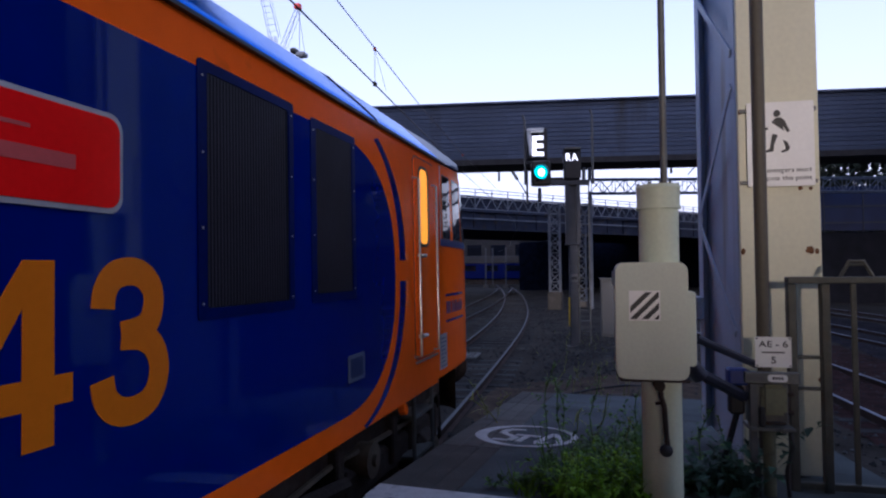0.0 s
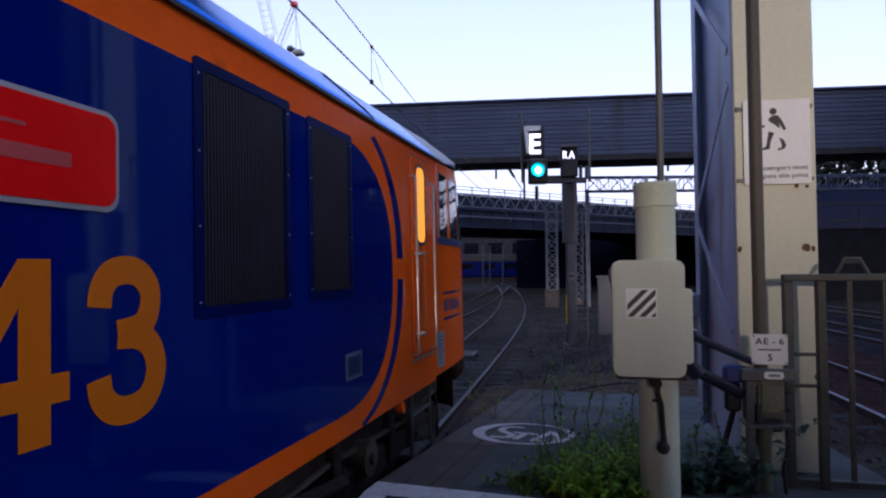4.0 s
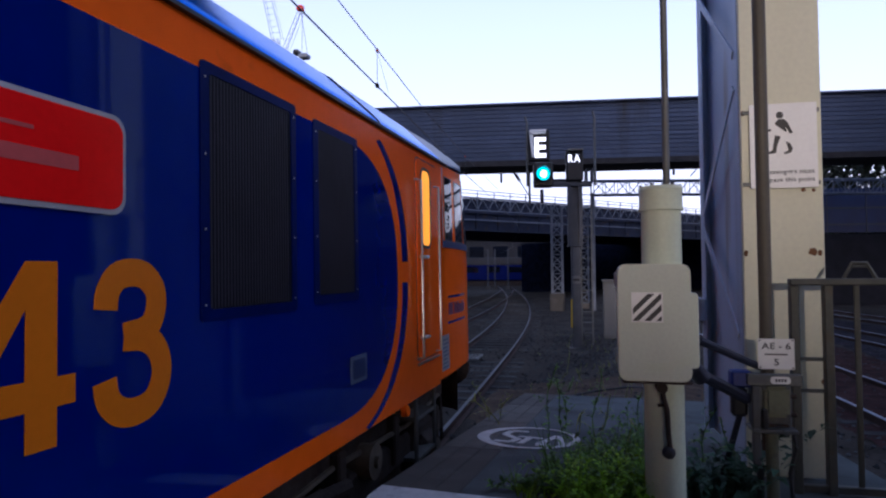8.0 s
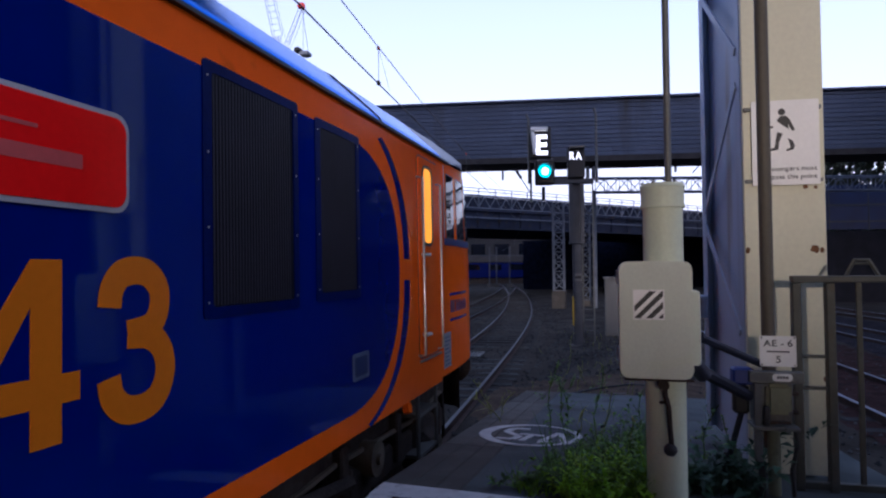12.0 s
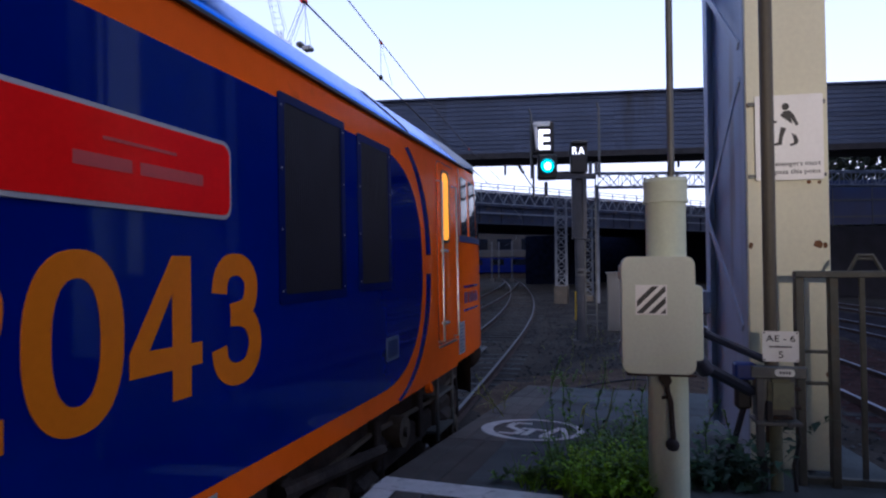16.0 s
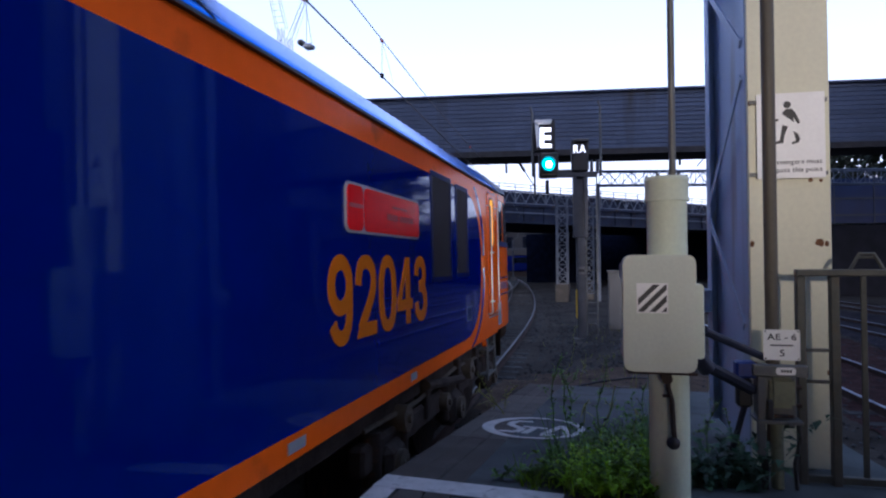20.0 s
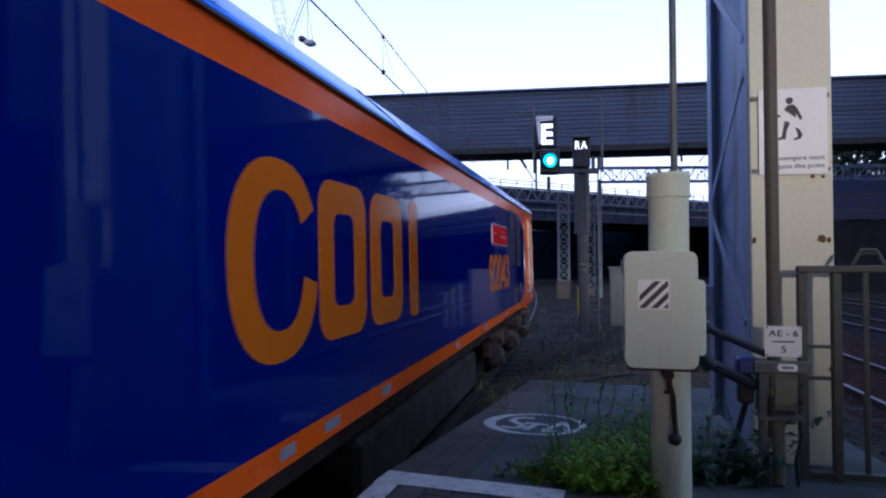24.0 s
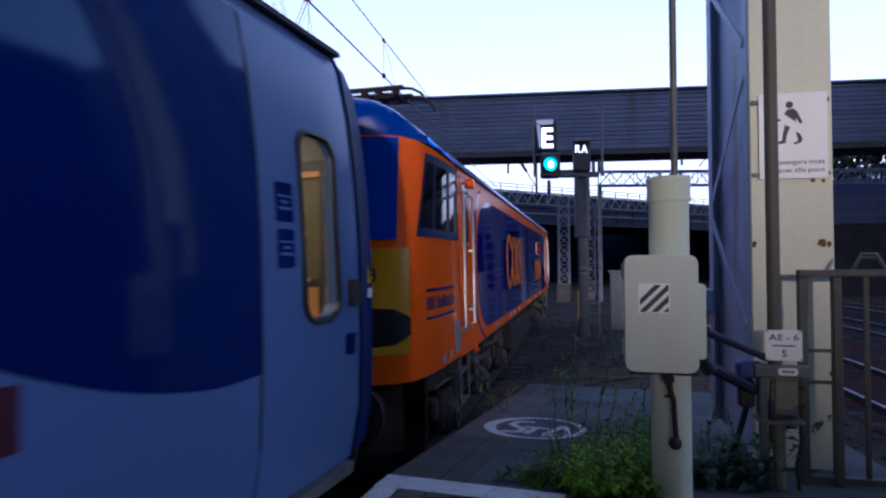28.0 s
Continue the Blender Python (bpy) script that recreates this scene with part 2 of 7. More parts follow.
ROADBRIDGE = mat("old_bridge_steel", (0.024, 0.034, 0.068), 0.7, 0.2, vary=0.25, scale=1, bump=0.15, tint=(0.07, 0.05, 0.04), stain=0.4)
LATTICE = mat("pale_lattice_steel", (0.16, 0.185, 0.235), 0.6, 0.1, vary=0.2, scale=2, bump=0.05)
SIGNALGREY = mat("signal_post_grey", (0.06, 0.064, 0.075), 0.55, 0.3, vary=0.2, scale=3, bump=0.06)
LEAF = mat("weed_leaf", (0.21, 0.40, 0.006), 0.6, vary=0.6, scale=3, fine=20, bump=0.1, island="island", tint=(0.26, 0.34, 0.03), stain=0.3)
LEAFPALE = mat("yellow_green_leaf", (0.32, 0.34, 0.07), 0.6, vary=0.4, scale=6, fine=25, bump=0.1, island="island")
LEAFDARK = mat("shaded_bramble_leaf", (0.05, 0.115, 0.07), 0.55, vary=0.45, scale=4, bump=0.1, island="island")
LEAFMID = mat("mid_green_leaf", (0.09, 0.19, 0.028), 0.6, vary=0.6, scale=4, fine=20, bump=0.1, island="island", tint=(0.16, 0.17, 0.04), stain=0.3)
STEM = mat("dry_stem", (0.23, 0.25, 0.065), 0.8, vary=0.3, scale=6, bump=0.1, island="island")
for leafy in (LEAF, LEAFPALE, LEAFDARK, LEAFMID, STEM):  # light also comes through the thin leaves
    tree_ = leafy.node_tree
    bsdf = tree_.nodes["Principled BSDF"]
    thin, both_ways = tree_.nodes.new("ShaderNodeBsdfTranslucent"), tree_.nodes.new("ShaderNodeMixShader")
    both_ways.inputs[0].default_value = 0.35
    tree_.links.new(bsdf.inputs["Base Color"].links[0].from_socket, thin.inputs["Color"])
    tree_.links.new(bsdf.outputs[0], both_ways.inputs[1])
    tree_.links.new(thin.outputs[0], both_ways.inputs[2])
    tree_.links.new(both_ways.outputs[0], tree_.nodes["Material Output"].inputs["Surface"])
FOLIAGE = mat("tree_foliage", (0.02, 0.03, 0.015), 0.7, vary=0.5, scale=2, bump=0.1, island="island")
BARK = mat("bark", (0.08, 0.06, 0.045), 0.9, vary=0.4, scale=6, bump=0.5)
FADED = mat("faded_purple_lettering", (0.13, 0.035, 0.10), 0.3, vary=0.35, scale=6, fine=30, bump=0.01)
DARKWALL = mat("near_black_wall", (0.012, 0.012, 0.017), 0.9, vary=0.4, scale=1.5, fine=20, bump=0.3)
HATCHFACE = mat("dull_hatch_plate", (0.008, 0.022, 0.10), 0.5, vary=0.15, bump=0.02)
HATCH = mat("dull_hatch_rim", (0.10, 0.13, 0.21), 0.5, vary=0.15, bump=0.02)
HOARDING = mat("blue_hoarding", (0.006, 0.022, 0.085), 0.5, vary=0.2, scale=1, bump=0.05)
# Near-black base colour stands in for the shade under the bridge.
TUNNEL = mat("under_bridge_shade", (0.008, 0.011, 0.025), 0.95, vary=0.4, scale=2, bump=0.3, spec=0.05)
# The train's white upper body, its colour lowered for shade beyond the bridge.
TRAINSHADED = mat("far_train_shaded_white", (0.022, 0.024, 0.03), 0.5, vary=0.15, bump=0.02)
CABGREY = mat("weathered_cabinet_grey", (0.115, 0.118, 0.12), 0.7, vary=0.15, scale=3, bump=0.06, tint=(0.10, 0.08, 0.06), stain=0.35, streak=True)
# Facade colour lowered in place of the shade beyond the bridge.
FARSHADED = mat("far_facade_shaded", (0.02, 0.021, 0.025), 0.8, vary=0.3, scale=0.6, bump=0.1)
FARWALL = mat("far_facade", (0.07, 0.072, 0.085), 0.8, vary=0.25, scale=0.6, bump=0.1)
CRANERED = mat("crane_red", (0.6, 0.05, 0.03), 0.5, vary=0.15, bump=0.02)
CRANEGREY = mat("crane_grey", (0.16, 0.19, 0.24), 0.6, vary=0.15, bump=0.02)

WIRE = mat("copper_wire", (0.035, 0.03, 0.03), 0.5, 0.4, vary=0.2, bump=0)
TRAINBLUE = mat("far_train_blue", (0.0006, 0.006, 0.085), 0.5, vary=0.1, bump=0.01, spec=0.1)
YELLOWSTRIP = mat("dulled_yellow_marker", (0.5, 0.33, 0.02), 0.5, vary=0.1, bump=0.02)
BLUEPART = mat("blue_fitting", (0.01, 0.03, 0.2), 0.5, vary=0.15, bump=0.05)


# ---- building helpers ----
def part(name, bm, material, parent=None, label="", smooth=0.0, kind=""):
    """One mesh object, alone or under a thing or a part."""
    me = bpy.data.meshes.new(name)
    bm.normal_update()
    bm.to_mesh(me)
    bm.free()
    me.materials.append(material)
    if smooth:
        me.polygons.foreach_set("use_smooth", [True] * len(me.polygons))
        me.set_sharp_from_angle(angle=radians(smooth))
    ob = new(name, me)
    if parent is not None:
        ob.parent = parent
    return tagged(ob, label, kind=kind)


def thing(name, label, category, at=(0, 0, 0), group="", kind="", turn=0):
    ob = new(name)
    ob.empty_display_size = 0.1
    ob.matrix_basis = pose(*at, 0, 0, turn)
    return tagged(ob, label, category, group, kind)


def box(bm, x0, x1, y0, y1, z0, z1, m=None):
    v = [bm.verts.new(p) for p in ((x0, y0, z0), (x1, y0, z0), (x1, y1, z0), (x0, y1, z0), (x0, y0, z1), (x1, y0, z1), (x1, y1, z1), (x0, y1, z1))]
    if m is not None:
        for a in v:
            a.co = m @ a.co
    for f in ((3, 2, 1, 0), (4, 5, 6, 7), (0, 1, 5, 4), (1, 2, 6, 5), (2, 3, 7, 6), (3, 0, 4, 7)):
        bm.faces.new([v[i] for i in f])
    return bm


def boxes(*rows):
    bm = bmesh.new()
    for r in rows:
        box(bm, *r)
    return bm


def bevelled(bm, w, seg=1):
    bmesh.ops.bevel(bm, geom=bm.edges[:], offset=w, segments=seg, affect="EDGES", clamp_overlap=True)
    return bm


def rod(bm, p, q, r, n=8, r2=None, cap=True):
    p, q = Vector(p), Vector(q)
    d = (q - p).normalized()
    a = d.orthogonal().normalized()
    b = d.cross(a)
    r2 = r if r2 is None else r2
    lo = [bm.verts.new(p + (a * math.cos(2 * math.pi * i / n) + b * math.sin(2 * math.pi * i / n)) * r) for i in range(n)]
    hi = [bm.verts.new(q + (a * math.cos(2 * math.pi * i / n) + b * math.sin(2 * math.pi * i / n)) * r2) for i in range(n)]
    for i in range(n):
        bm.faces.new((lo[i], lo[(i + 1) % n], hi[(i + 1) % n], hi[i]))
    if cap:
        bm.faces.new(lo[::-1])
        bm.faces.new(hi)
    return bm


def rods(*rows):
    bm = bmesh.new()
    for r in rows:
        rod(bm, *r)
    return bm


def tube(points, r, n=6):
    """One bent pipe through the points."""
    bm = bmesh.new()
    pts = [Vector(p) for p in points]
    side_ = (pts[1] - pts[0]).orthogonal().normalized()
    last = None
    for k, p in enumerate(pts):
        d = (pts[min(k + 1, len(pts) - 1)] - pts[max(k - 1, 0)]).normalized()
        side_ = (side_ - d * side_.dot(d)).normalized()
        up = d.cross(side_)
        ring = [bm.verts.new(p + (side_ * math.cos(2 * math.pi * i / n) + up * math.sin(2 * math.pi * i / n)) * r) for i in range(n)]
        if last:
            for i in range(n):
                bm.faces.new((last[i], last[(i + 1) % n], ring[(i + 1) % n], ring[i]))
        else:
            bm.faces.new(ring[::-1])
        last = ring
    bm.faces.new(last)
    return bm


def ribbon(points, width, place, t0, t1):
    """A flat band of even width along a line (u, v)."""
    pts = [Vector(p) for p in points]
    if len(pts) > 3:  # round the line between its points
        ends = [pts[0] * 2 - pts[1]] + pts + [pts[-1] * 2 - pts[-2]]
        fine = []
        for k in range(1, len(ends) - 2):
            p, q, r, s = ends[k - 1:k + 3]
            for i in range(4):
                t = i / 4
                fine.append(0.5 * (2 * q + (r - p) * t + (2 * p - 5 * q + 4 * r - s) * t * t + (3 * q - p - 3 * r + s) * t ** 3))
        pts = fine + [pts[-1]]
    a, b = [], []
    for k, p in enumerate(pts):
        d = (pts[min(k + 1, len(pts) - 1)] - pts[max(k - 1, 0)]).normalized()
        n = Vector((-d.y, d.x)) * width / 2
        a.append(tuple(p + n))
        b.append(tuple(p - n))
    bm = bmesh.new()
    rows = [[bm.verts.new(place(*o[k], t)) for o, t in ((a, t0), (b, t0), (b, t1), (a, t1))] for k in range(len(pts))]
    for r, q in zip(rows, rows[1:]):
        for i in range(4):
            bm.faces.new((r[i], r[(i + 1) % 4], q[(i + 1) % 4], q[i]))
    bm.faces.new(rows[0][::-1])
    bm.faces.new(rows[-1])
    bmesh.ops.recalc_face_normals(bm, faces=bm.faces[:])
    return bm


def slab(outline, place, t0, t1, hole=None):
    """A plate with the outline (u, v), from depth t0 to t1; place(u, v, t) sets it in space. hole: an inner outline with as many points."""
    bm = bmesh.new()
    rings = []
    for o in (outline, hole):
        if o is None:
            continue
        rings.append([[bm.verts.new(place(u, v, t)) for u, v in o] for t in (t0, t1)])
    n = len(outline)
    lo, hi = rings[0]
    for i in range(n):
        j = (i + 1) % n
        bm.faces.new((lo[i], lo[j], hi[j], hi[i]))
    if hole is None:
        bm.faces.new(hi)
        bm.faces.new(lo[::-1])
    else:
        a, b = rings[1]
        for i in range(n):
            j = (i + 1) % n
            bm.faces.new((a[j], a[i], b[i], b[j]))
            bm.faces.new((hi[i], hi[j], b[j], b[i]))
            bm.faces.new((lo[j], lo[i], a[i], a[j]))
    bmesh.ops.recalc_face_normals(bm, faces=bm.faces[:])
    return bm


def rounded(u0, u1, v0, v1, r, n=6):
    """A rounded rectangle's outline."""
    pts = []
    for cu, cv, a0 in ((u1 - r, v1 - r, 0), (u0 + r, v1 - r, 90), (u0 + r, v0 + r, 180), (u1 - r, v0 + r, 270)):
        for i in range(n + 1):
            a = radians(a0 + 90 * i / n)
            pts.append((cu + r * math.cos(a), cv + r * math.sin(a)))
    return pts


def oval(cu, cv, ru, rv, n=40, power=2.0):
    out = []
    for i in range(n):
        c, s = math.cos(2 * math.pi * i / n), math.sin(2 * math.pi * i / n)
        out.append((cu + ru * math.copysign(abs(c) ** (2 / power), c), cv + rv * math.copysign(abs(s) ** (2 / power), s)))
    return out


def glyphs(text, offset=0.0, depth=0.5):
    """The outlines of a word in the built-in font, as a bmesh with x to the right, y up and z out."""
    cu = bpy.data.curves.new("word", "FONT")
    cu.body, cu.offset, cu.extrude, cu.resolution_u = text, offset, depth, 6
    ob = bpy.data.objects.new("word", cu)
    scene.collection.objects.link(ob)
    bpy.context.view_layer.update()
    me = bpy.data.meshes.new_from_object(ob.evaluated_get(bpy.context.evaluated_depsgraph_get()))
    bm = bmesh.new()
    bm.from_mesh(me)
    bpy.data.objects.remove(ob)
    bpy.data.curves.remove(cu)
    bpy.data.meshes.remove(me)
    return bm


def word(text, place, u0, u1, v0, v1, t0, t1, offset=0.0):
    """A word fitted to a box; place(u, v, t) sets it in space."""
    bm = glyphs(text, offset)
    lo = [min(v.co[i] for v in bm.verts) for i in range(3)]
    hi = [max(v.co[i] for v in bm.verts) for i in range(3)]
    for v in bm.verts:
        a, b, c = ((v.co[i] - lo[i]) / (hi[i] - lo[i]) for i in range(3))
        v.co = place(u0 + a * (u1 - u0), v0 + b * (v1 - v0), t0 + c * (t1 - t0))
    bmesh.ops.remove_doubles(bm, verts=bm.verts[:], dist=0.0001)
    bmesh.ops.recalc_face_normals(bm, faces=bm.faces[:])
    return bm


def letters(text, place, u0, u1, v0, v1, t0, t1, material, parent, offset=0.0, label=""):
    """A line of words fitted to a box, letter by letter."""
    x, row = 0.0, []
    for ch in text:
        if ch == " ":
            x += 0.26
            continue
        bm = glyphs(ch, offset)
        lo = min(v.co.x for v in bm.verts)
        for v in bm.verts:
            v.co.x += x - lo
        x = max(v.co.x for v in bm.verts) + 0.085
        row.append(bm)
    x -= 0.085
    y0 = min(v.co.y for bm in row for v in bm.verts)
    y1 = max(v.co.y for bm in row for v in bm.verts)
    for bm in row:
        z0, z1 = min(v.co.z for v in bm.verts), max(v.co.z for v in bm.verts)
        for v in bm.verts:
            v.co = place(u0 + v.co.x / x * (u1 - u0), v0 + (v.co.y - y0) / (y1 - y0) * (v1 - v0), t0 + (v.co.z - z0) / (z1 - z0) * (t1 - t0))
        bmesh.ops.remove_doubles(bm, verts=bm.verts[:], dist=0.00005)
        bmesh.ops.recalc_face_normals(bm, faces=bm.faces[:])
        part("letter", bm, material, parent, label)


def lattice(name, p, q, w, h, bays, r, parent, material, up=(0, 0, 1)):
    """A braced girder from p to q: four chords and its bracing."""
    p, q = Vector(p), Vector(q)
    d = (q - p).normalized()
    side = d.cross(Vector(up)).normalized()
    top = side.cross(d).normalized()
    corners = [side * (a * w / 2) + top * (b * h / 2) for a, b in ((-1, -1), (1, -1), (1, 1), (-1, 1))]
    for c in corners:
        part("chord", rods((p + c, q + c, r * 1.5, 5)), material, parent)
    bm = bmesh.new()
    for i in range(bays):
        a, b = p + (q - p) * (i / bays), p + (q - p) * ((i + 1) / bays)
        for k in range(4):
            c, e = corners[k], corners[(k + 1) % 4]
            rod(bm, a + (c if i % 2 else e), b + (e if i % 2 else c), r, 4)
            rod(bm, a + c, a + e, r * 0.8, 4)
    part("bracing", bm, material, parent)


# ---- the line of the track ----
KNOTS = (-15, 0, 8, 16, 24, 32, 45, 70)
BENDS = (0.0025, 0.0066, 0.0018, 0.0019, 0.0049, 0.0039, 0.0018, 0.0016)
REST, SIDE = -3.1, 1.333
STEP = 0.25
_s = np.arange(-70, 150, STEP)
_th = np.cumsum(np.interp(_s, KNOTS, BENDS)) * STEP
_th -= np.interp(REST, _s, _th)
_x, _y = np.cumsum(-np.sin(_th)) * STEP, np.cumsum(np.cos(_th)) * STEP
_x += -2.888 - np.interp(REST, _s, _x)
_y += REST - 0.1 - np.interp(REST, _s, _y)


def line(s, off=0.0):
    """The track's middle s metres along, off metres to its right, and its heading."""
    a = float(np.interp(s, _s, _th))
    return float(np.interp(s, _s, _x)) + off * math.cos(a), float(np.interp(s, _s, _y)) + off * math.sin(a), a


CANT = 0.768  # degrees of lean into the curve
GONE = ((0, 0), (11.5, 0), (12.0, 0.008), (12.5, 0.028), (13.0, 0.055), (13.5, 0.085), (14.0, 0.125), (14.5, 0.18), (15, 0.29), (15.5, 0.43), (16, 0.61), (16.5, 0.83),
        (17, 1.09), (17.5, 1.40), (18, 1.74), (18.5, 2.14), (19, 2.57), (19.5, 3.05), (20, 3.55), (20.5, 4.10), (21, 4.70), (21.5, 5.36), (22, 6.06),
        (22.5, 6.80), (23, 7.59), (23.5, 8.42), (24, 9.30), (24.5, 10.25), (25, 11.21), (25.5, 12.23), (26, 13.28), (26.5, 14.43), (27, 15.63), (27.5, 16.82), (28, 18.04))


def gone(t):
    """Metres that the train has gone, gliding through the rows above."""
    ts, ds = [a for a, b in GONE], [b for a, b in GONE]
    k = max(0, min(len(ts) - 2, int(np.searchsorted(ts, t, side="right")) - 1))
    def speed(i):
        return 0.0 if i <= 1 else (ds[min(i + 1, len(ds) - 1)] - ds[i - 1]) / (ts[min(i + 1, len(ds) - 1)] - ts[i - 1])
    h = ts[k + 1] - ts[k]
    u = (t - ts[k]) / h
    return ((1 + 2 * u) * (1 - u) ** 2 * ds[k] + u * (1 - u) ** 2 * h * speed(k) + u * u * (3 - 2 * u) * ds[k + 1] + u * u * (u - 1) * h * speed(k + 1))


def vehicle_pose(along, half):
    """A vehicle whose middle is at along, on two bogies half apart."""
    a, b = line(along - half), line(along + half)
    turn = math.degrees(math.atan2(-(b[0] - a[0]), b[1] - a[1]))
    return pose((a[0] + b[0]) / 2, (a[1] + b[1]) / 2, EYE[2], 0, 0, turn) @ pose(0, 0, 0, 0, -CANT, 0) @ pose(0, 0, -EYE[2])


# ---- ground, platform, tracks ----
def ramp_z(y):
    """The platform's surface: level, then a ramp down to its end."""
    return 1.0 - 0.094 * max(0.0, y - 3.5)


def ground_z(x, y):
    base = -0.17 + 0.05 * noise.noise((x * 0.35, y * 0.35, 0)) + 0.03 * noise.noise((x * 1.7, y * 1.7, 4))
    rise = max(0.0, 1 - abs(x - 0.2) / 2.2) * max(0.0, min(1.0, (26 - y) / 10)) * max(0.0, min(1.0, (y - 2) / 3))
    return base + 0.28 * rise


def build_ground():
    xs = [-900, -300, -120, -60, -40] + [-30 + 0.75 * i for i in range(81)] + [40, 60, 120, 300, 900]
    ys = [-900, -300, -100, -50, -30] + [-20 + 0.75 * i for i in range(147)] + [110, 150, 300, 900]
    bm = bmesh.new()
    grid = [[bm.verts.new((x, y, ground_z(x, y))) for x in xs] for y in ys]
    for j in range(len(ys) - 1):
        for i in range(len(xs) - 1):
            bm.faces.new((grid[j][i], grid[j][i + 1], grid[j + 1][i + 1], grid[j + 1][i]))
    tagged(part("ground", bm, GROUND, smooth=60), "brown trackside dirt and crushed stone between the rails", "ground", kind="structure")


def soil_patch(label, x0, x1, y0, y1, material, seed):
    """A low, ragged spread of soil lying on the ground."""
    bm = bmesh.new()
    nx, ny = int((x1 - x0) / 0.12), int((y1 - y0) / 0.16)
    grid = {}
    for j in range(ny + 1):
        for i in range(nx + 1):
            x, y = x0 + (x1 - x0) * i / nx, y0 + (y1 - y0) * j / ny
            e = min(i, nx - i) / nx * 4 + min(j, ny - j) / ny * 3
            k = min(1.0, e) + 0.55 * noise.noise((x * 1.3, y * 1.3, seed))
            if k > 0.3:
                grid[i, j] = bm.verts.new((x, y, ground_z(x, y) - 0.012 + 0.045 * min(1, k - 0.2) + 0.012 * noise.noise((x * 7, y * 7, seed))))
    for (i, j), v in list(grid.items()):
        q = [grid.get(c) for c in ((i, j), (i + 1, j), (i + 1, j + 1), (i, j + 1))]
        if all(q):
            bm.faces.new(q)
    tagged(part("soil_patch", bm, material, smooth=60), label, "soil", kind="structure")


PL_LEFT, PL_RIGHT, PL_END = -1.45, 1.72, 9.6


def build_platform():
    pl = thing("platform", "worn asphalt platform with a concrete edge, ramping down at its end", "platform", kind="structure")
    bm = bmesh.new()
    ys = [-30, -10, 0, 3.5] + [3.5 + 0.61 * i for i in range(1, 11)]
    top = [(bm.verts.new((PL_LEFT + 0.5, y, ramp_z(y))), bm.verts.new((PL_RIGHT, y, ramp_z(y)))) for y in ys]
    low = [(bm.verts.new((PL_LEFT + 0.5, y, -0.4)), bm.verts.new((PL_RIGHT, y, -0.4))) for y in ys]
    for i in range(len(ys) - 1):
        bm.faces.new((top[i][0], top[i][1], top[i + 1][1], top[i + 1][0]))
        bm.faces.new((top[i][1], low[i][1], low[i + 1][1], top[i + 1][1]))
        bm.faces.new((low[i][0], top[i][0], top[i + 1][0], low[i + 1][0]))
    bm.faces.new((top[-1][0], top[-1][1], low[-1][1], low[-1][0]))
    part("surface", bm, ASPHALT, pl)
    # brick face under the edge
    part("face_wall", boxes((PL_LEFT + 0.12, PL_LEFT + 0.496, -30, PL_END - 0.06, -0.5, 0.25)), BRICKWALL, pl)
    wall = bmesh.new()
    for a, b in zip(ys, ys[1:]):
        v = [wall.verts.new(p) for p in ((PL_LEFT + 0.12, a, 0.25), (PL_LEFT + 0.12, b, 0.25), (PL_LEFT + 0.12, b, ramp_z(b) - 0.11), (PL_LEFT + 0.12, a, ramp_z(a) - 0.11))]
        wall.faces.new(v[::-1])
    part("upper_face", wall, BRICKWALL, pl)
    # coping stones, in three long rows along the edge
    for x0, x1, shift in ((0.0, 0.165, 0.0), (0.17, 0.33, 0.7), (0.335, 0.495, 0.3)):
        y = -4.0 - shift
        while y < PL_END - 0.05:
            b = min(y + 1.52, PL_END)
            if y < 3.5 < b:
                b = 3.5
            bm = boxes((PL_LEFT + x0, PL_LEFT + x1, y + 0.003, b - 0.003, -0.10, 0.0))
            bevelled(bm, 0.008)
            for v in bm.verts:
                v.co.z += ramp_z(v.co.y) + 0.004
            part("coping_stone", bm, COPING, pl)
            y = b
    # painted marks
    def flat(u, v, t):
        return (u, v, ramp_z(v) + t)
    ed = [(PL_LEFT + 0.02, 0.0), (PL_LEFT + 0.16, 0.0), (PL_LEFT + 0.16, 3.396), (PL_LEFT + 0.02, 3.396)]
    part("white_edge_line", slab(ed, flat, 0.004, 0.009), WHITEPAINT, pl, "worn white edge line")
    part("white_cross_line", slab([(PL_LEFT + 0.01, 3.40), (-0.35, 3.37), (-0.35, 3.575), (PL_LEFT + 0.01, 3.635)], flat, 0.004, 0.009), WHITEPAINT, pl, "worn white line across the ramp")
    mark = part("painted_roundel", slab(oval(-0.83, 5.70, 0.46, 0.56), flat, 0.003, 0.008, oval(-0.805, 5.70, 0.375, 0.50)), WHITEPAINT, pl, "worn white painted ring")
    def stroke(pts, w):
        for (a, b), (c, d) in zip(pts, pts[1:]):
            n = Vector((-(d - b), c - a)).normalized() * w / 2
            part("painted_bar", slab([(a - n.x, b - n.y), (c - n.x, d - n.y), (c + n.x, d + n.y), (a + n.x, b + n.y)], flat, 0.003, 0.008), WHITEPAINT, mark)
    stroke([(-1.09, 5.42), (-0.95, 5.40), (-0.90, 5.55), (-1.06, 5.78), (-1.02, 5.98), (-0.87, 5.98)], 0.07)
    stroke([(-0.86, 5.36), (-0.80, 5.72)], 0.06)
    stroke([(-0.92, 5.70), (-0.70, 5.66)], 0.07)
    stroke([(-0.72, 5.36), (-0.60, 5.36)], 0.12)
    stroke([(-0.70, 5.40), (-0.58, 5.86)], 0.06)
    stroke([(-0.56, 5.84), (-0.50, 5.38)], 0.055)


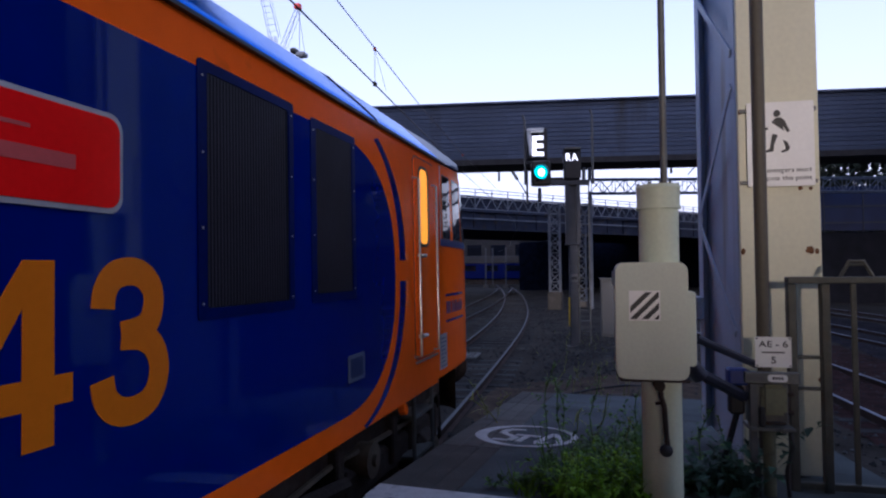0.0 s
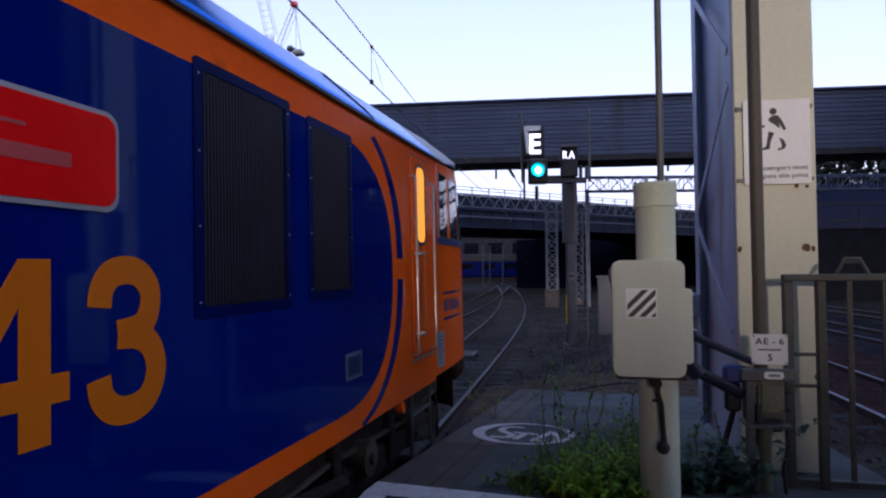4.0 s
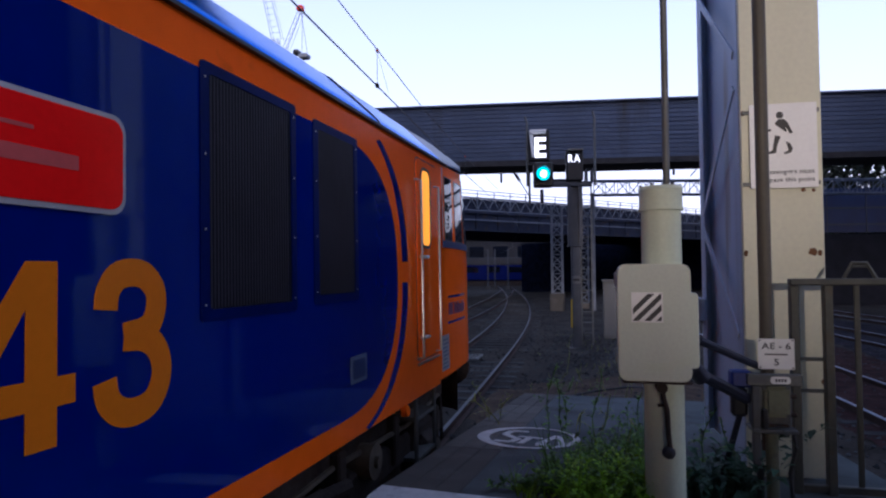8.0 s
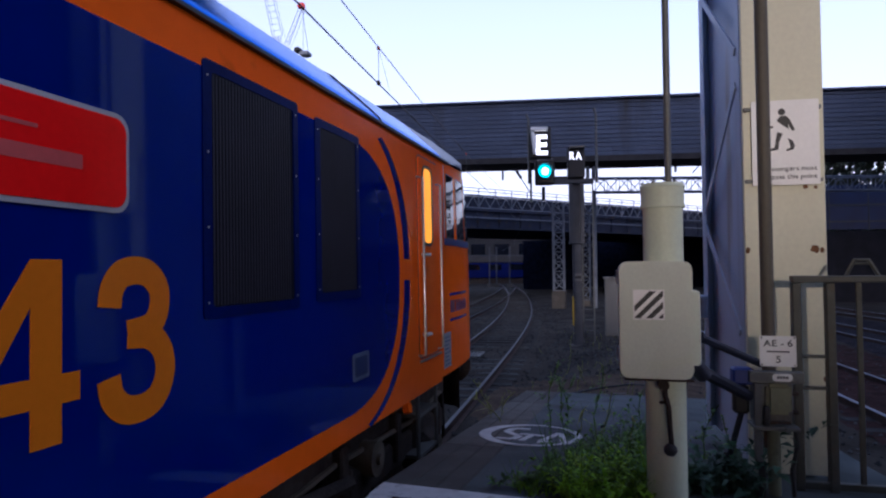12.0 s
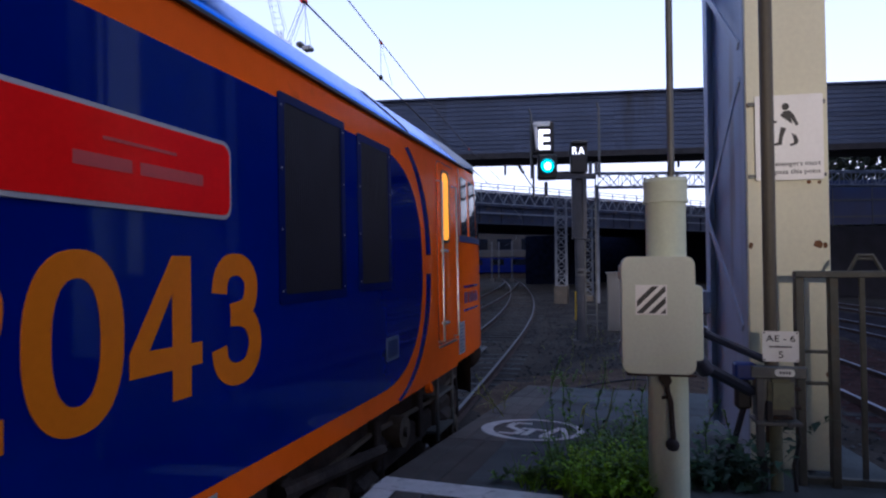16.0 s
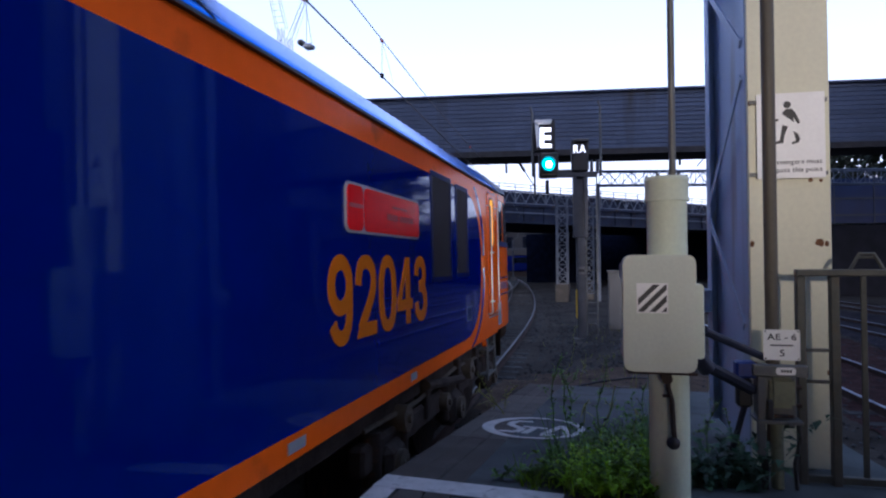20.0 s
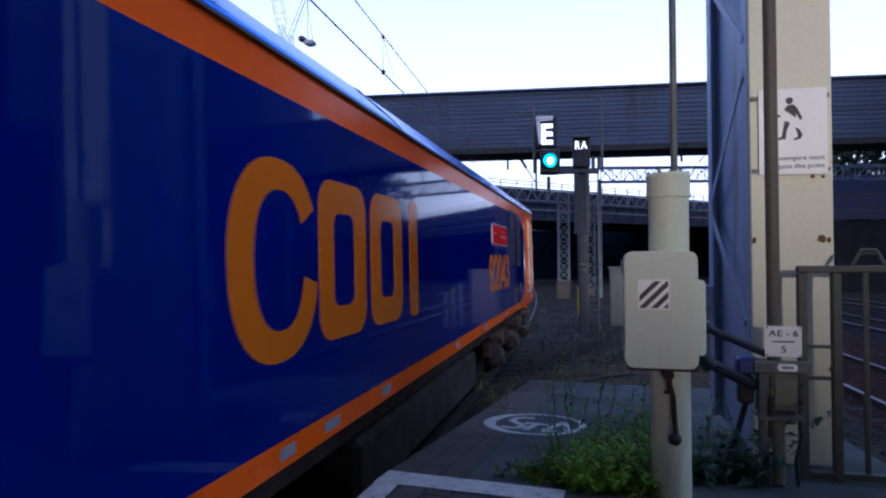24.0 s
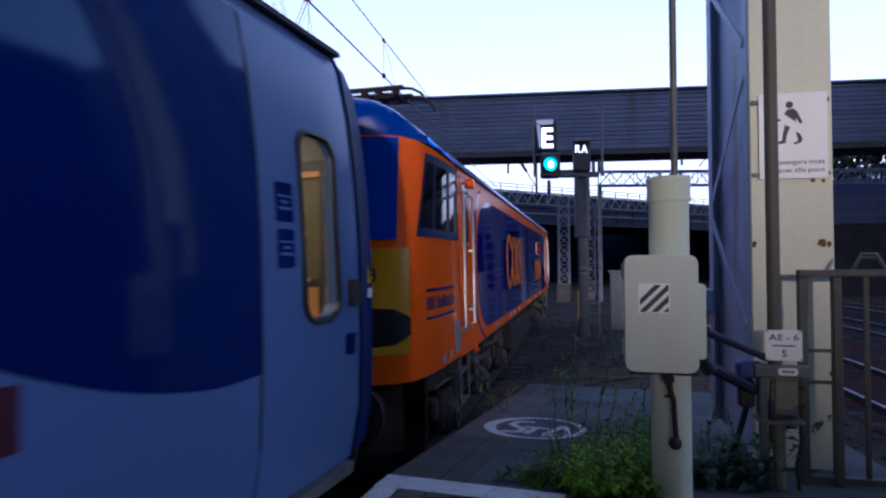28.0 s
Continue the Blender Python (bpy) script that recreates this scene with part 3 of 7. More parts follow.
def rail_sweep(off, s0, s1, z_off=0.0, shift=None):
    """A rail along the line, off metres to its right: its dark web and foot, and its bright head."""
    body, head = bmesh.new(), bmesh.new()
    shapes = ((body, [(-0.07, -0.159), (0.07, -0.159), (0.07, -0.145), (0.012, -0.12), (0.012, -0.045), (0.036, -0.038), (0.036, -0.012), (-0.036, -0.012), (-0.036, -0.038), (-0.012, -0.045), (-0.012, -0.12), (-0.07, -0.145)]),
              (head, [(-0.033, -0.012), (0.033, -0.012), (0.029, 0.0), (-0.029, 0.0)]))
    for bm, prof in shapes:
        last = None
        s = s0
        while s <= s1 + 0.01:
            o = off + (shift(s) if shift else 0.0)
            ring = [bm.verts.new((*line(s, o + u)[:2], v + z_off)) for u, v in prof]
            if last:
                for i in range(len(ring)):
                    j = (i + 1) % len(ring)
                    bm.faces.new((last[i], last[j], ring[j], ring[i]))
            last = ring
            s += 1.0
    return body, head


def track(name, label, s0, s1, z_off, shift, bed=True):
    tr = thing(name, label, "railway track", group="railway tracks", kind="structure")
    for off in (-0.7525, 0.7525):
        body, head = rail_sweep(off, s0, s1, z_off, shift)
        r = part("rail", body, RAILSIDE, tr, "rusty steel rail")
        part("rail_head", head, RAILTOP, r, "polished running surface")
    me = None
    s, k = s0, 0
    while s < s1:
        x, y, a = line(s, shift(s) if shift else 0.0)
        if me is None:
            ob = part("sleeper", bevelled(boxes((-1.25, 1.25, -0.125, 0.125, -0.30, -0.15)), 0.015), SLEEPER, tr)
            me = ob.data
        else:
            ob = new("sleeper", me)
            ob.parent = tr
        ob.matrix_basis = pose(x, y, z_off - 0.01 + 0.006 * math.sin(k * 7.3), 0, 0, math.degrees(a) + 0.6 * math.sin(k * 3.1))
        s += 0.68
        k += 1
    return tr


def straight_track(name, label, x, y0, y1, z_off, slope):
    tr = thing(name, label, "railway track", group="railway tracks", kind="structure", at=(x, y0, z_off), turn=slope)
    for off in (-0.7525, 0.7525):
        r = part("rail", boxes((off - 0.07, off + 0.07, 0, y1 - y0, -0.16, -0.145), (off - 0.012, off + 0.012, 0, y1 - y0, -0.145, -0.04), (off - 0.036, off + 0.036, 0, y1 - y0, -0.04, -0.012)), RAILSIDE, tr, "rusty steel rail")
        part("rail_head", boxes((off - 0.031, off + 0.031, 0, y1 - y0, -0.012, 0)), RAILBRIGHT, r, "polished running surface")
    me = None
    k = 0
    while k * 0.68 < y1 - y0:
        if me is None:
            ob = part("sleeper", bevelled(boxes((-1.25, 1.25, -0.125, 0.125, -0.30, -0.15)), 0.015), SLEEPER, tr)
            me = ob.data
        else:
            ob = new("sleeper", me)
            ob.parent = tr
        ob.matrix_basis = pose(0.02 * math.sin(k * 5.7), k * 0.68 + 0.1, 0.006 * math.sin(k * 7.3), 0, 0, 0.6 * math.sin(k * 3.1))
        k += 1


def build_tracks():
    track("track_1", "curving railway track with polished rails on dirty ballast", -14, 108, 0.0, None)
    track("track_2", "railway track joining from the far side on rusty rails", 4, 74, 0.0, lambda s: -3.5 * max(0.0, min(1.0, (78 - s) / 60)) ** 1.0)
    straight_track("track_3", "railway track with bright rails beyond the fence on dark ballast", 5.85, -2, 58, -0.02, 5.2)
    straight_track("track_4", "railway track with bright rails beyond the fence on dark ballast", 11.3, 0, 58, -0.02, 7.5)
    straight_track("track_5", "railway track with bright rails beyond the fence on dark ballast", 16.0, 0, 58, -0.02, 8.0)
    rng = random.Random(3)
    bm = bmesh.new()
    for k in range(9000):
        u = rng.random()
        if u < 0.35:
            s = rng.uniform(4, 42)
            x, y, a = line(s, rng.uniform(-2.4, 2.4))
        elif u < 0.7:
            x, y = rng.uniform(2.7, 9), rng.uniform(3, 26)
        else:
            x, y = rng.uniform(-2.2, 2.6), rng.uniform(9.6, 26)
        z = ground_z(x, y)
        r = rng.uniform(0.015, 0.045)
        c = Vector((x, y, z + r * 0.3))
        v = [bm.verts.new(c + Vector(p) * r * rng.uniform(0.8, 1.3)) for p in ((1, 0, 0), (0, 1, 0), (-1, 0, 0), (0, -1, 0), (0.2, 0.1, 0.8), (0, 0, -0.7))]
        for i in range(4):
            bm.faces.new((v[i], v[(i + 1) % 4], v[4]))
            bm.faces.new((v[(i + 1) % 4], v[i], v[5]))
    tagged(part("loose_ballast", bm, BALLAST), "loose grey and brown ballast stones", "ballast", kind="stuff")
    g = thing("track_grating", "weathered metal grating lying between the rails", "grating", at=(-4.1, 16.8, -0.1), turn=4)
    part("frame", boxes((-0.35, 0.35, -0.5, -0.46, 0, 0.05), (-0.35, 0.35, 0.46, 0.5, 0, 0.05), (-0.35, -0.31, -0.46, 0.46, 0, 0.05), (0.31, 0.35, -0.46, 0.46, 0, 0.05)), GALV, g)
    for i in range(6):
        part("bar", boxes((-0.26 + 0.1 * i, -0.22 + 0.1 * i, -0.46, 0.46, 0.005, 0.045)), GALV, g)


# ---- the grey footbridge across the tracks ----
BR_A, BR_B = Vector((-62, 23.4, 0)), Vector((58, 43.2, 0))
BR_LOW, BR_TOP = 7.85, 11.25


def build_covered_bridge():
    br = thing("covered_bridge", "long grey-blue clad bridge with horizontal ribs spanning the tracks", "bridge", kind="structure")
    d = (BR_B - BR_A).normalized()
    ang = math.degrees(math.atan2(d.y, d.x))
    L = (BR_B - BR_A).length
    M = Matrix.Translation(BR_A) @ pose(0, 0, 0, 0, 0, ang)
    core = bmesh.new()
    box(core, 0, L, 0.12, 2.3, BR_LOW + 0.05, BR_TOP - 0.1, M)
    part("core", core, CLADDING, br)
    step = 5.2
    n = int(L / step)
    rows = 13
    hgt = (BR_TOP - BR_LOW - 0.42) / rows
    for i in range(n):
        for j in range(rows):
            z = BR_LOW + 0.32 + j * hgt
            bm = bmesh.new()
            a, b = i * step, (i + 1) * step - 0.012
            prof = ((0.12, z), (0.075, z + 0.02), (0.09, z + hgt - 0.02), (0.12, z + hgt - 0.008))
            va = [bm.verts.new(M @ Vector((a, u, w))) for u, w in prof]
            vb = [bm.verts.new(M @ Vector((b, u, w))) for u, w in prof]
            for k in range(3):
                bm.faces.new((va[k], vb[k], vb[k + 1], va[k + 1]))
            bm.faces.new(va[::-1])
            bm.faces.new(vb)
            part("cladding_rib", bm, CLADDING, br)
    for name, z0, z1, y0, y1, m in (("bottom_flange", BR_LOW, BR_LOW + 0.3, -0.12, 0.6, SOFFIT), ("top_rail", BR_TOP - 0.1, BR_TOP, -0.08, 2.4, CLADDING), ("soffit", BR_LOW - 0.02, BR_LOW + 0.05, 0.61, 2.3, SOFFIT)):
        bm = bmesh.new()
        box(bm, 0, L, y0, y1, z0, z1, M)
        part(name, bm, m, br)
    for u in (12, 108):
        bm = bmesh.new()
        box(bm, u, u + 1.2, 0.7, 2.2, -0.4, BR_LOW, M)
        part("pier", bm, ROADBRIDGE, br)


# ---- the road bridge and what lies behind it ----
def build_road_bridge():
    rb = thing("road_bridge", "old dark steel road bridge crossing the tracks aslant, with a lattice parapet", "bridge", kind="structure")
    M = Matrix.Translation((-11.68, 46.6, 0)) @ pose(0, 0, 0, 0, 0, 49.8)
    def put(name, mat_, *r):
        bm = bmesh.new()
        box(bm, *r, M)
        return part(name, bm, mat_, rb)
    put("girder", ROADBRIDGE, -45, 75, 0, 0.5, 5.4, 6.95)
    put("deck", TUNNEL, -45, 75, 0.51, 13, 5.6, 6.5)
    put("far_girder", ROADBRIDGE, -45, 75, 13.01, 13.4, 5.4, 7.2)
    put("cornice", ROADBRIDGE, -45, 75, -0.2, -0.005, 6.78, 6.98)
    put("lower_flange", ROADBRIDGE, -45, 75, -0.16, -0.005, 5.4, 5.52)
    for k in range(40):
        put("stiffener", ROADBRIDGE, -12 + 2.2 * k, -11.88 + 2.2 * k, -0.12, -0.005, 5.53, 6.77)
    put("pipe_run", LATTICE, -45, 75, -0.3, -0.21, 6.2, 6.3)
    # the parapet: two rails, posts and crossed bracing before a dark screen
    put("screen", ROADBRIDGE, -45, 75, 0.3, 0.34, 6.96, 7.95)
    put("top_rail", LATTICE, -45, 75, 0.0, 0.14, 7.94, 8.08)
    put("bottom_rail", LATTICE, -45, 75, 0.0, 0.14, 6.97, 7.09)
    for k in range(108):
        u = -12 + 0.56 * k
        if k % 6 == 0:
            put("parapet_post", LATTICE, u - 0.045, u + 0.045, 0.02, 0.11, 7.095, 7.935)
        lo, hi = ((7.1, 7.93), (7.93, 7.1))[k % 2]
        part("brace", rods((M @ Vector((u, 0.065, lo)), M @ Vector((u + 0.56, 0.065, hi)), 0.05, 4)), LATTICE, rb)
    for z in (8.35, 8.6):
        part("hand_rail", rods((M @ Vector((-45, 0.07, z)), M @ Vector((75, 0.07, z)), 0.028, 5)), ROADBRIDGE, rb)
    for k in range(40):
        put("rail_post", ROADBRIDGE, -12 + 1.68 * k, -11.95 + 1.68 * k, 0.045, 0.095, 8.085, 8.63)
    # These walls carry the under-bridge shade in their near-black colour.
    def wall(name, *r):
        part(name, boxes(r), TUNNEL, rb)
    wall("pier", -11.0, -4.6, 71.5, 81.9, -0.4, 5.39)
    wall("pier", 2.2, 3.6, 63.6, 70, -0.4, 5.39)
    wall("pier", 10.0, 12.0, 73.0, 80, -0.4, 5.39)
    wall("shade_backing", -4.59, 45, 82, 83, -0.4, 7.1)
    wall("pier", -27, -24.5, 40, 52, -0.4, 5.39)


def build_gantry():
    m = thing("lattice_mast", "pale lattice steel mast on a concrete base", "mast", group="lattice masts")
    lattice("mast", (-3.72, 38.45, 0.9), (-3.72, 38.45, 6.2), 0.62, 0.62, 9, 0.035, m, LATTICE, up=(0, 1, 0))
    part("base", bevelled(boxes((-4.15, -3.3, 38.0, 38.9, -0.3, 0.9)), 0.04), COPING, m, "weathered concrete base")
    m2 = thing("lattice_mast", "pale lattice steel mast on a concrete base", "mast", group="lattice masts")
    lattice("mast", (-2.3, 41.0, 0.2), (-2.3, 41.0, 6.0), 0.62, 0.62, 9, 0.035, m2, LATTICE, up=(0, 1, 0))
    part("base", bevelled(boxes((-2.7, -1.9, 40.6, 41.4, -0.3, 0.2)), 0.04), COPING, m2, "weathered concrete base")
    g2 = thing("wire_gantry", "upper lattice steel gantry behind the signal", "gantry")
    lattice("boom", (-1.6, 39.0, 7.3), (18, 44.6, 7.3), 0.7, 0.85, 28, 0.034, g2, LATTICE)
    for x, y in ((-1.6, 39.0), (18, 44.6)):
        part("leg", rods(((x, y, -0.2), (x, y, 7.0), 0.13, 8)), LATTICE, g2)
    for a, b, hang, post in (((-6.5, 8.8), (-5.31, 6.83), -7.05, (-5.3, 6.3, 9.2)), ((4.7, 8.55), (3.93, 7.64), 3.03, (5.6, 6.5, 9.0))):
        y = 38.0
        ins = thing("insulator_arm", "slanting insulator arm on an overhead line support", "insulator", group="insulator arms")
        p, q = Vector((a[0], y, a[1])), Vector((b[0], y, b[1]))
        part("arm", rods((p, q, 0.035, 6)), GALV, ins)
        i = part("insulator", rods((p.lerp(q, 0.12), p.lerp(q, 0.5), 0.07, 8)), IRON, ins)
        for k in range(5):
            part("shed", rods((p.lerp(q, 0.14 + 0.08 * k), p.lerp(q, 0.17 + 0.08 * k), 0.11, 10)), IRON, i)
        part("hanger", rods(((hang, y, 8.9), (hang, y, 8.3), 0.03, 6), ((hang, y, 8.3), (hang, y, 7.75), 0.07, 8)), GALV, ins)
        part("post", rods(((post[0], y, post[1]), (post[0], y, post[2]), 0.07, 6)), GALV, ins)
        part("stay", rods(((hang - 0.2, y, 8.9), (post[0] + 0.1, y, 8.95), 0.04, 6)), GALV, ins)
    rc = thing("relay_case", "small dark case on the bridge parapet", "case", at=(-4.58, 38.3, 6.4))
    part("body", bevelled(boxes((-0.1, 0.1, -0.1, 0.1, 0, 0.85)), 0.02), SOFFIT, rc)


def build_distance():
    tr = thing("far_train", "blue and white passenger train standing beyond the bridge", "train")
    M = Matrix.Translation((-22, 84, 0)) @ pose(0, 0, 0, 0, 0, 12)
    def tbox(name, m, r, bev=0.03):
        bm = bmesh.new()
        box(bm, *r)
        bevelled(bm, bev)
        for v in bm.verts:
            v.co = M @ v.co
        return part(name, bm, m, tr)
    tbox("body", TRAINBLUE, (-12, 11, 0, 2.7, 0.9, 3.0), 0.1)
    tbox("upper_body", TRAINSHADED, (-12, 11, 0.02, 2.68, 3.01, 4.1), 0.1)
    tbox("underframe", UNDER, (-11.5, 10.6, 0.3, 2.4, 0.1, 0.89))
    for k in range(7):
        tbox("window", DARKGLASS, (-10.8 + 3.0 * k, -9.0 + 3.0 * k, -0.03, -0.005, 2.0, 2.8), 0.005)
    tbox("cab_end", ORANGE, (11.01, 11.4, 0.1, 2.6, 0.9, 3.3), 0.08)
    wl = thing("far_building", "flat facade beyond the bridge, coloured dark for shade", "building")
    part("wall", boxes((-46, -6, 100, 112, -0.5, 7.5)), FARSHADED, wl)
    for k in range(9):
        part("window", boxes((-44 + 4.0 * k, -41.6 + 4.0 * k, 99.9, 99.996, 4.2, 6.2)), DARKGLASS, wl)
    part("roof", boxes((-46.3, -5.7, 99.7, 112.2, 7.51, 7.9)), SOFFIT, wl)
    for x in (-16.3, -15.4, -13.7):
        fm = thing("far_mast", "slim pale mast standing beyond the bridge", "mast", at=(x, 78, -0.2), group="masts beyond the bridge")
        part("post", rods(((0, 0, 0), (0, 0, 5.2), 0.1, 8)), SIGNALGREY, fm)
        part("foot", bevelled(boxes((-0.3, 0.3, -0.3, 0.3, 0, 0.5)), 0.04), COPING, fm)
    # the right-hand side: hoarding, dark wall and trees
    h = thing("blue_hoarding", "long blue hoarding with pale rails above a dark wall", "hoarding")
    M2 = Matrix.Translation((11, 47, 0)) @ pose(0, 0, 0, 0, 0, 10)
    def hb(name, m, *r):
        bm = bmesh.new()
        box(bm, *r, M2)
        return part(name, bm, m, h)
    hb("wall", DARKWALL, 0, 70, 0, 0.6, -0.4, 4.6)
    for k in range(28):
        hb("panel", HOARDING, 2.5 * k, 2.5 * k + 2.44, -0.06, -0.004, 4.7, 7.7)
        hb("post", SIGNALGREY, 2.5 * k + 2.44, 2.5 * k + 2.5, -0.1, -0.0, 4.6, 7.9)
    hb("rail", SIGNALGREY, 0, 70, -0.12, -0.064, 6.3, 6.42)
    hb("rail", SIGNALGREY, 0, 70, -0.12, -0.064, 5.2, 5.3)
    lw = thing("retaining_wall", "sooty brick retaining wall along the far side of the tracks", "wall", kind="structure")
    part("wall", boxes((-34, -33, -60, 60, -0.5, 7)), BRICKWALL, lw)
    part("coping", boxes((-34.1, -32.9, -60, 60, 7.01, 7.3)), COPING, lw)


def tree(x, y, h, r, seed):
    rng = random.Random(seed)
    t = thing("tree", "dark leafy tree behind the hoarding", "tree", at=(x, y, -0.2), group="trees behind the hoarding")
    bm = rods(((0, 0, 0), (0.1, 0, h * 0.55), 0.28, 8, 0.16))
    for k in range(7):
        a = rng.uniform(0, 6.28)
        rod(bm, (0.06, 0, h * rng.uniform(0.3, 0.55)), (math.cos(a) * r * 0.7, math.sin(a) * r * 0.7, h * rng.uniform(0.65, 0.9)), 0.1, 5, 0.03)
    part("trunk", bm, BARK, t)
    bm = bmesh.new()
    for k in range(3600):
        a, u = rng.uniform(0, 6.28), rng.random() ** 0.5
        ph = rng.uniform(-1, 1)
        rad = r * u * math.sqrt(max(0, 1 - ph * ph)) * (0.75 + 0.35 * math.sin(3 * a + seed))
        c = Vector((math.cos(a) * rad, math.sin(a) * rad, h * 0.68 + ph * h * 0.33))
        s = rng.uniform(0.14, 0.42)
        d = Vector((rng.uniform(-1, 1), rng.uniform(-1, 1), rng.uniform(-1, 1))).normalized()
        e = d.orthogonal().normalized()
        f = d.cross(e)
        v = [bm.verts.new(c + p) for p in (e * s, f * s * 0.6, -e * s, -f * s * 0.6)]
        bm.faces.new(v)
    part("crown", bm, FOLIAGE, t)


def build_crane(x, y, z, lean, name_label, head):
    c = thing("tower_crane", name_label, "crane")
    lattice("mast", (x, y, -0.2), (x, y, z), 1.2, 1.2, 20, 0.05, c, CRANEGREY, up=(0, 1, 0))
    tip = Vector((x + lean[0], y, z + lean[1]))
    wide = 1.5 if head else 2.6
    a, b = Vector((x, y, z)), tip
    for k in (-0.5, 0.5):
        part("chord", rods((a + Vector((k * wide, 0, 0)), b + Vector((k * wide * 0.7, 0, 0)), 0.075, 5)), CRANEGREY, c)
        part("chord", rods((a + Vector((k * wide, 1.2, 0)), b + Vector((k * wide * 0.7, 1.2, 0)), 0.05, 5)), CRANEGREY, c)
    n = 8 if head else 14
    for k in range(n + 1):
        p = a.lerp(b, k / n)
        w = wide * (1 - 0.3 * k / n) / 2
        part("rung", rods((p - Vector((w, 0, 0)), p + Vector((w, 0, 0)), 0.045, 4)), CRANEGREY, c)
    if head:
        part("tip", bevelled(boxes((tip.x - 0.9, tip.x + 0.7, y - 0.7, y + 0.7, tip.z - 0.6, tip.z + 0.6)), 0.2), CRANERED, c, "red jib head")
        part("cab", bevelled(boxes((x + 2.5, x + 4.0, y - 1, y + 1, z - 1.9, z - 0.7)), 0.3), BLACK, c)
        part("counterweight", bevelled(boxes((x + 4.1, x + 6.4, y - 1.2, y + 1.2, z - 3.0, z - 1.9)), 0.3), CRANEGREY, c)
        part("tie", rods((tip, (x + 6.0, y, z - 2), 0.05, 4)), WIRE, c)
        part("tie", rods((tip + Vector((0.4, 0, 0)), (x + 4.6, y, z - 2), 0.05, 4)), WIRE, c)


def build_wires():
    w = thing("overhead_line", "overhead contact wire and catenary hung on droppers", "overhead wire")
    run = [(-1.08, -15), (-2.45, 0.1), (-2.906, 5.088), (-3.258, 8.955), (-3.87, 15.7)] + [line(s, 0.15 * math.sin(s * 0.2))[:2] for s in range(24, 100, 4)]
    part("contact_wire", tube([(x, y, 4.84) for x, y in run], 0.009, 6), WIRE, w)
    part("catenary", tube([(-1.08, -15, 5.9), (-2.45, 0.1, 5.5), (-3.018, 6.32, 5.376), (-3.15, 7.77, 5.345), (-3.40, 10.53, 5.28), (-3.87, 15.7, 5.3)] + [(*line(s, 0.15 * math.sin(s * 0.2))[:2], 5.4 + 0.02 * (s - 24)) for s in range(24, 70, 4)], 0.0065, 6), WIRE, w)
    for x, y, z in ((-2.45, 0.1, 5.5), (-3.16, 7.85, 5.34), (-3.87, 15.7, 5.3)):
        part("dropper", rods(((x, y, 4.84), (x, y, z), 0.004, 5)), GALV, w)
        part("dropper", rods(((x + 0.03, y + 0.35, 4.84), (x - 0.005, y + 0.02, z), 0.0025, 5)), GALV, w)
        part("clip", bevelled(boxes((x - 0.02, x + 0.02, y - 0.03, y + 0.03, 4.82, 4.88)), 0.006), IRON, w)
        part("clip", bevelled(boxes((x - 0.015, x + 0.015, y - 0.03, y + 0.03, z - 0.03, z + 0.02)), 0.006), CRANERED, w)


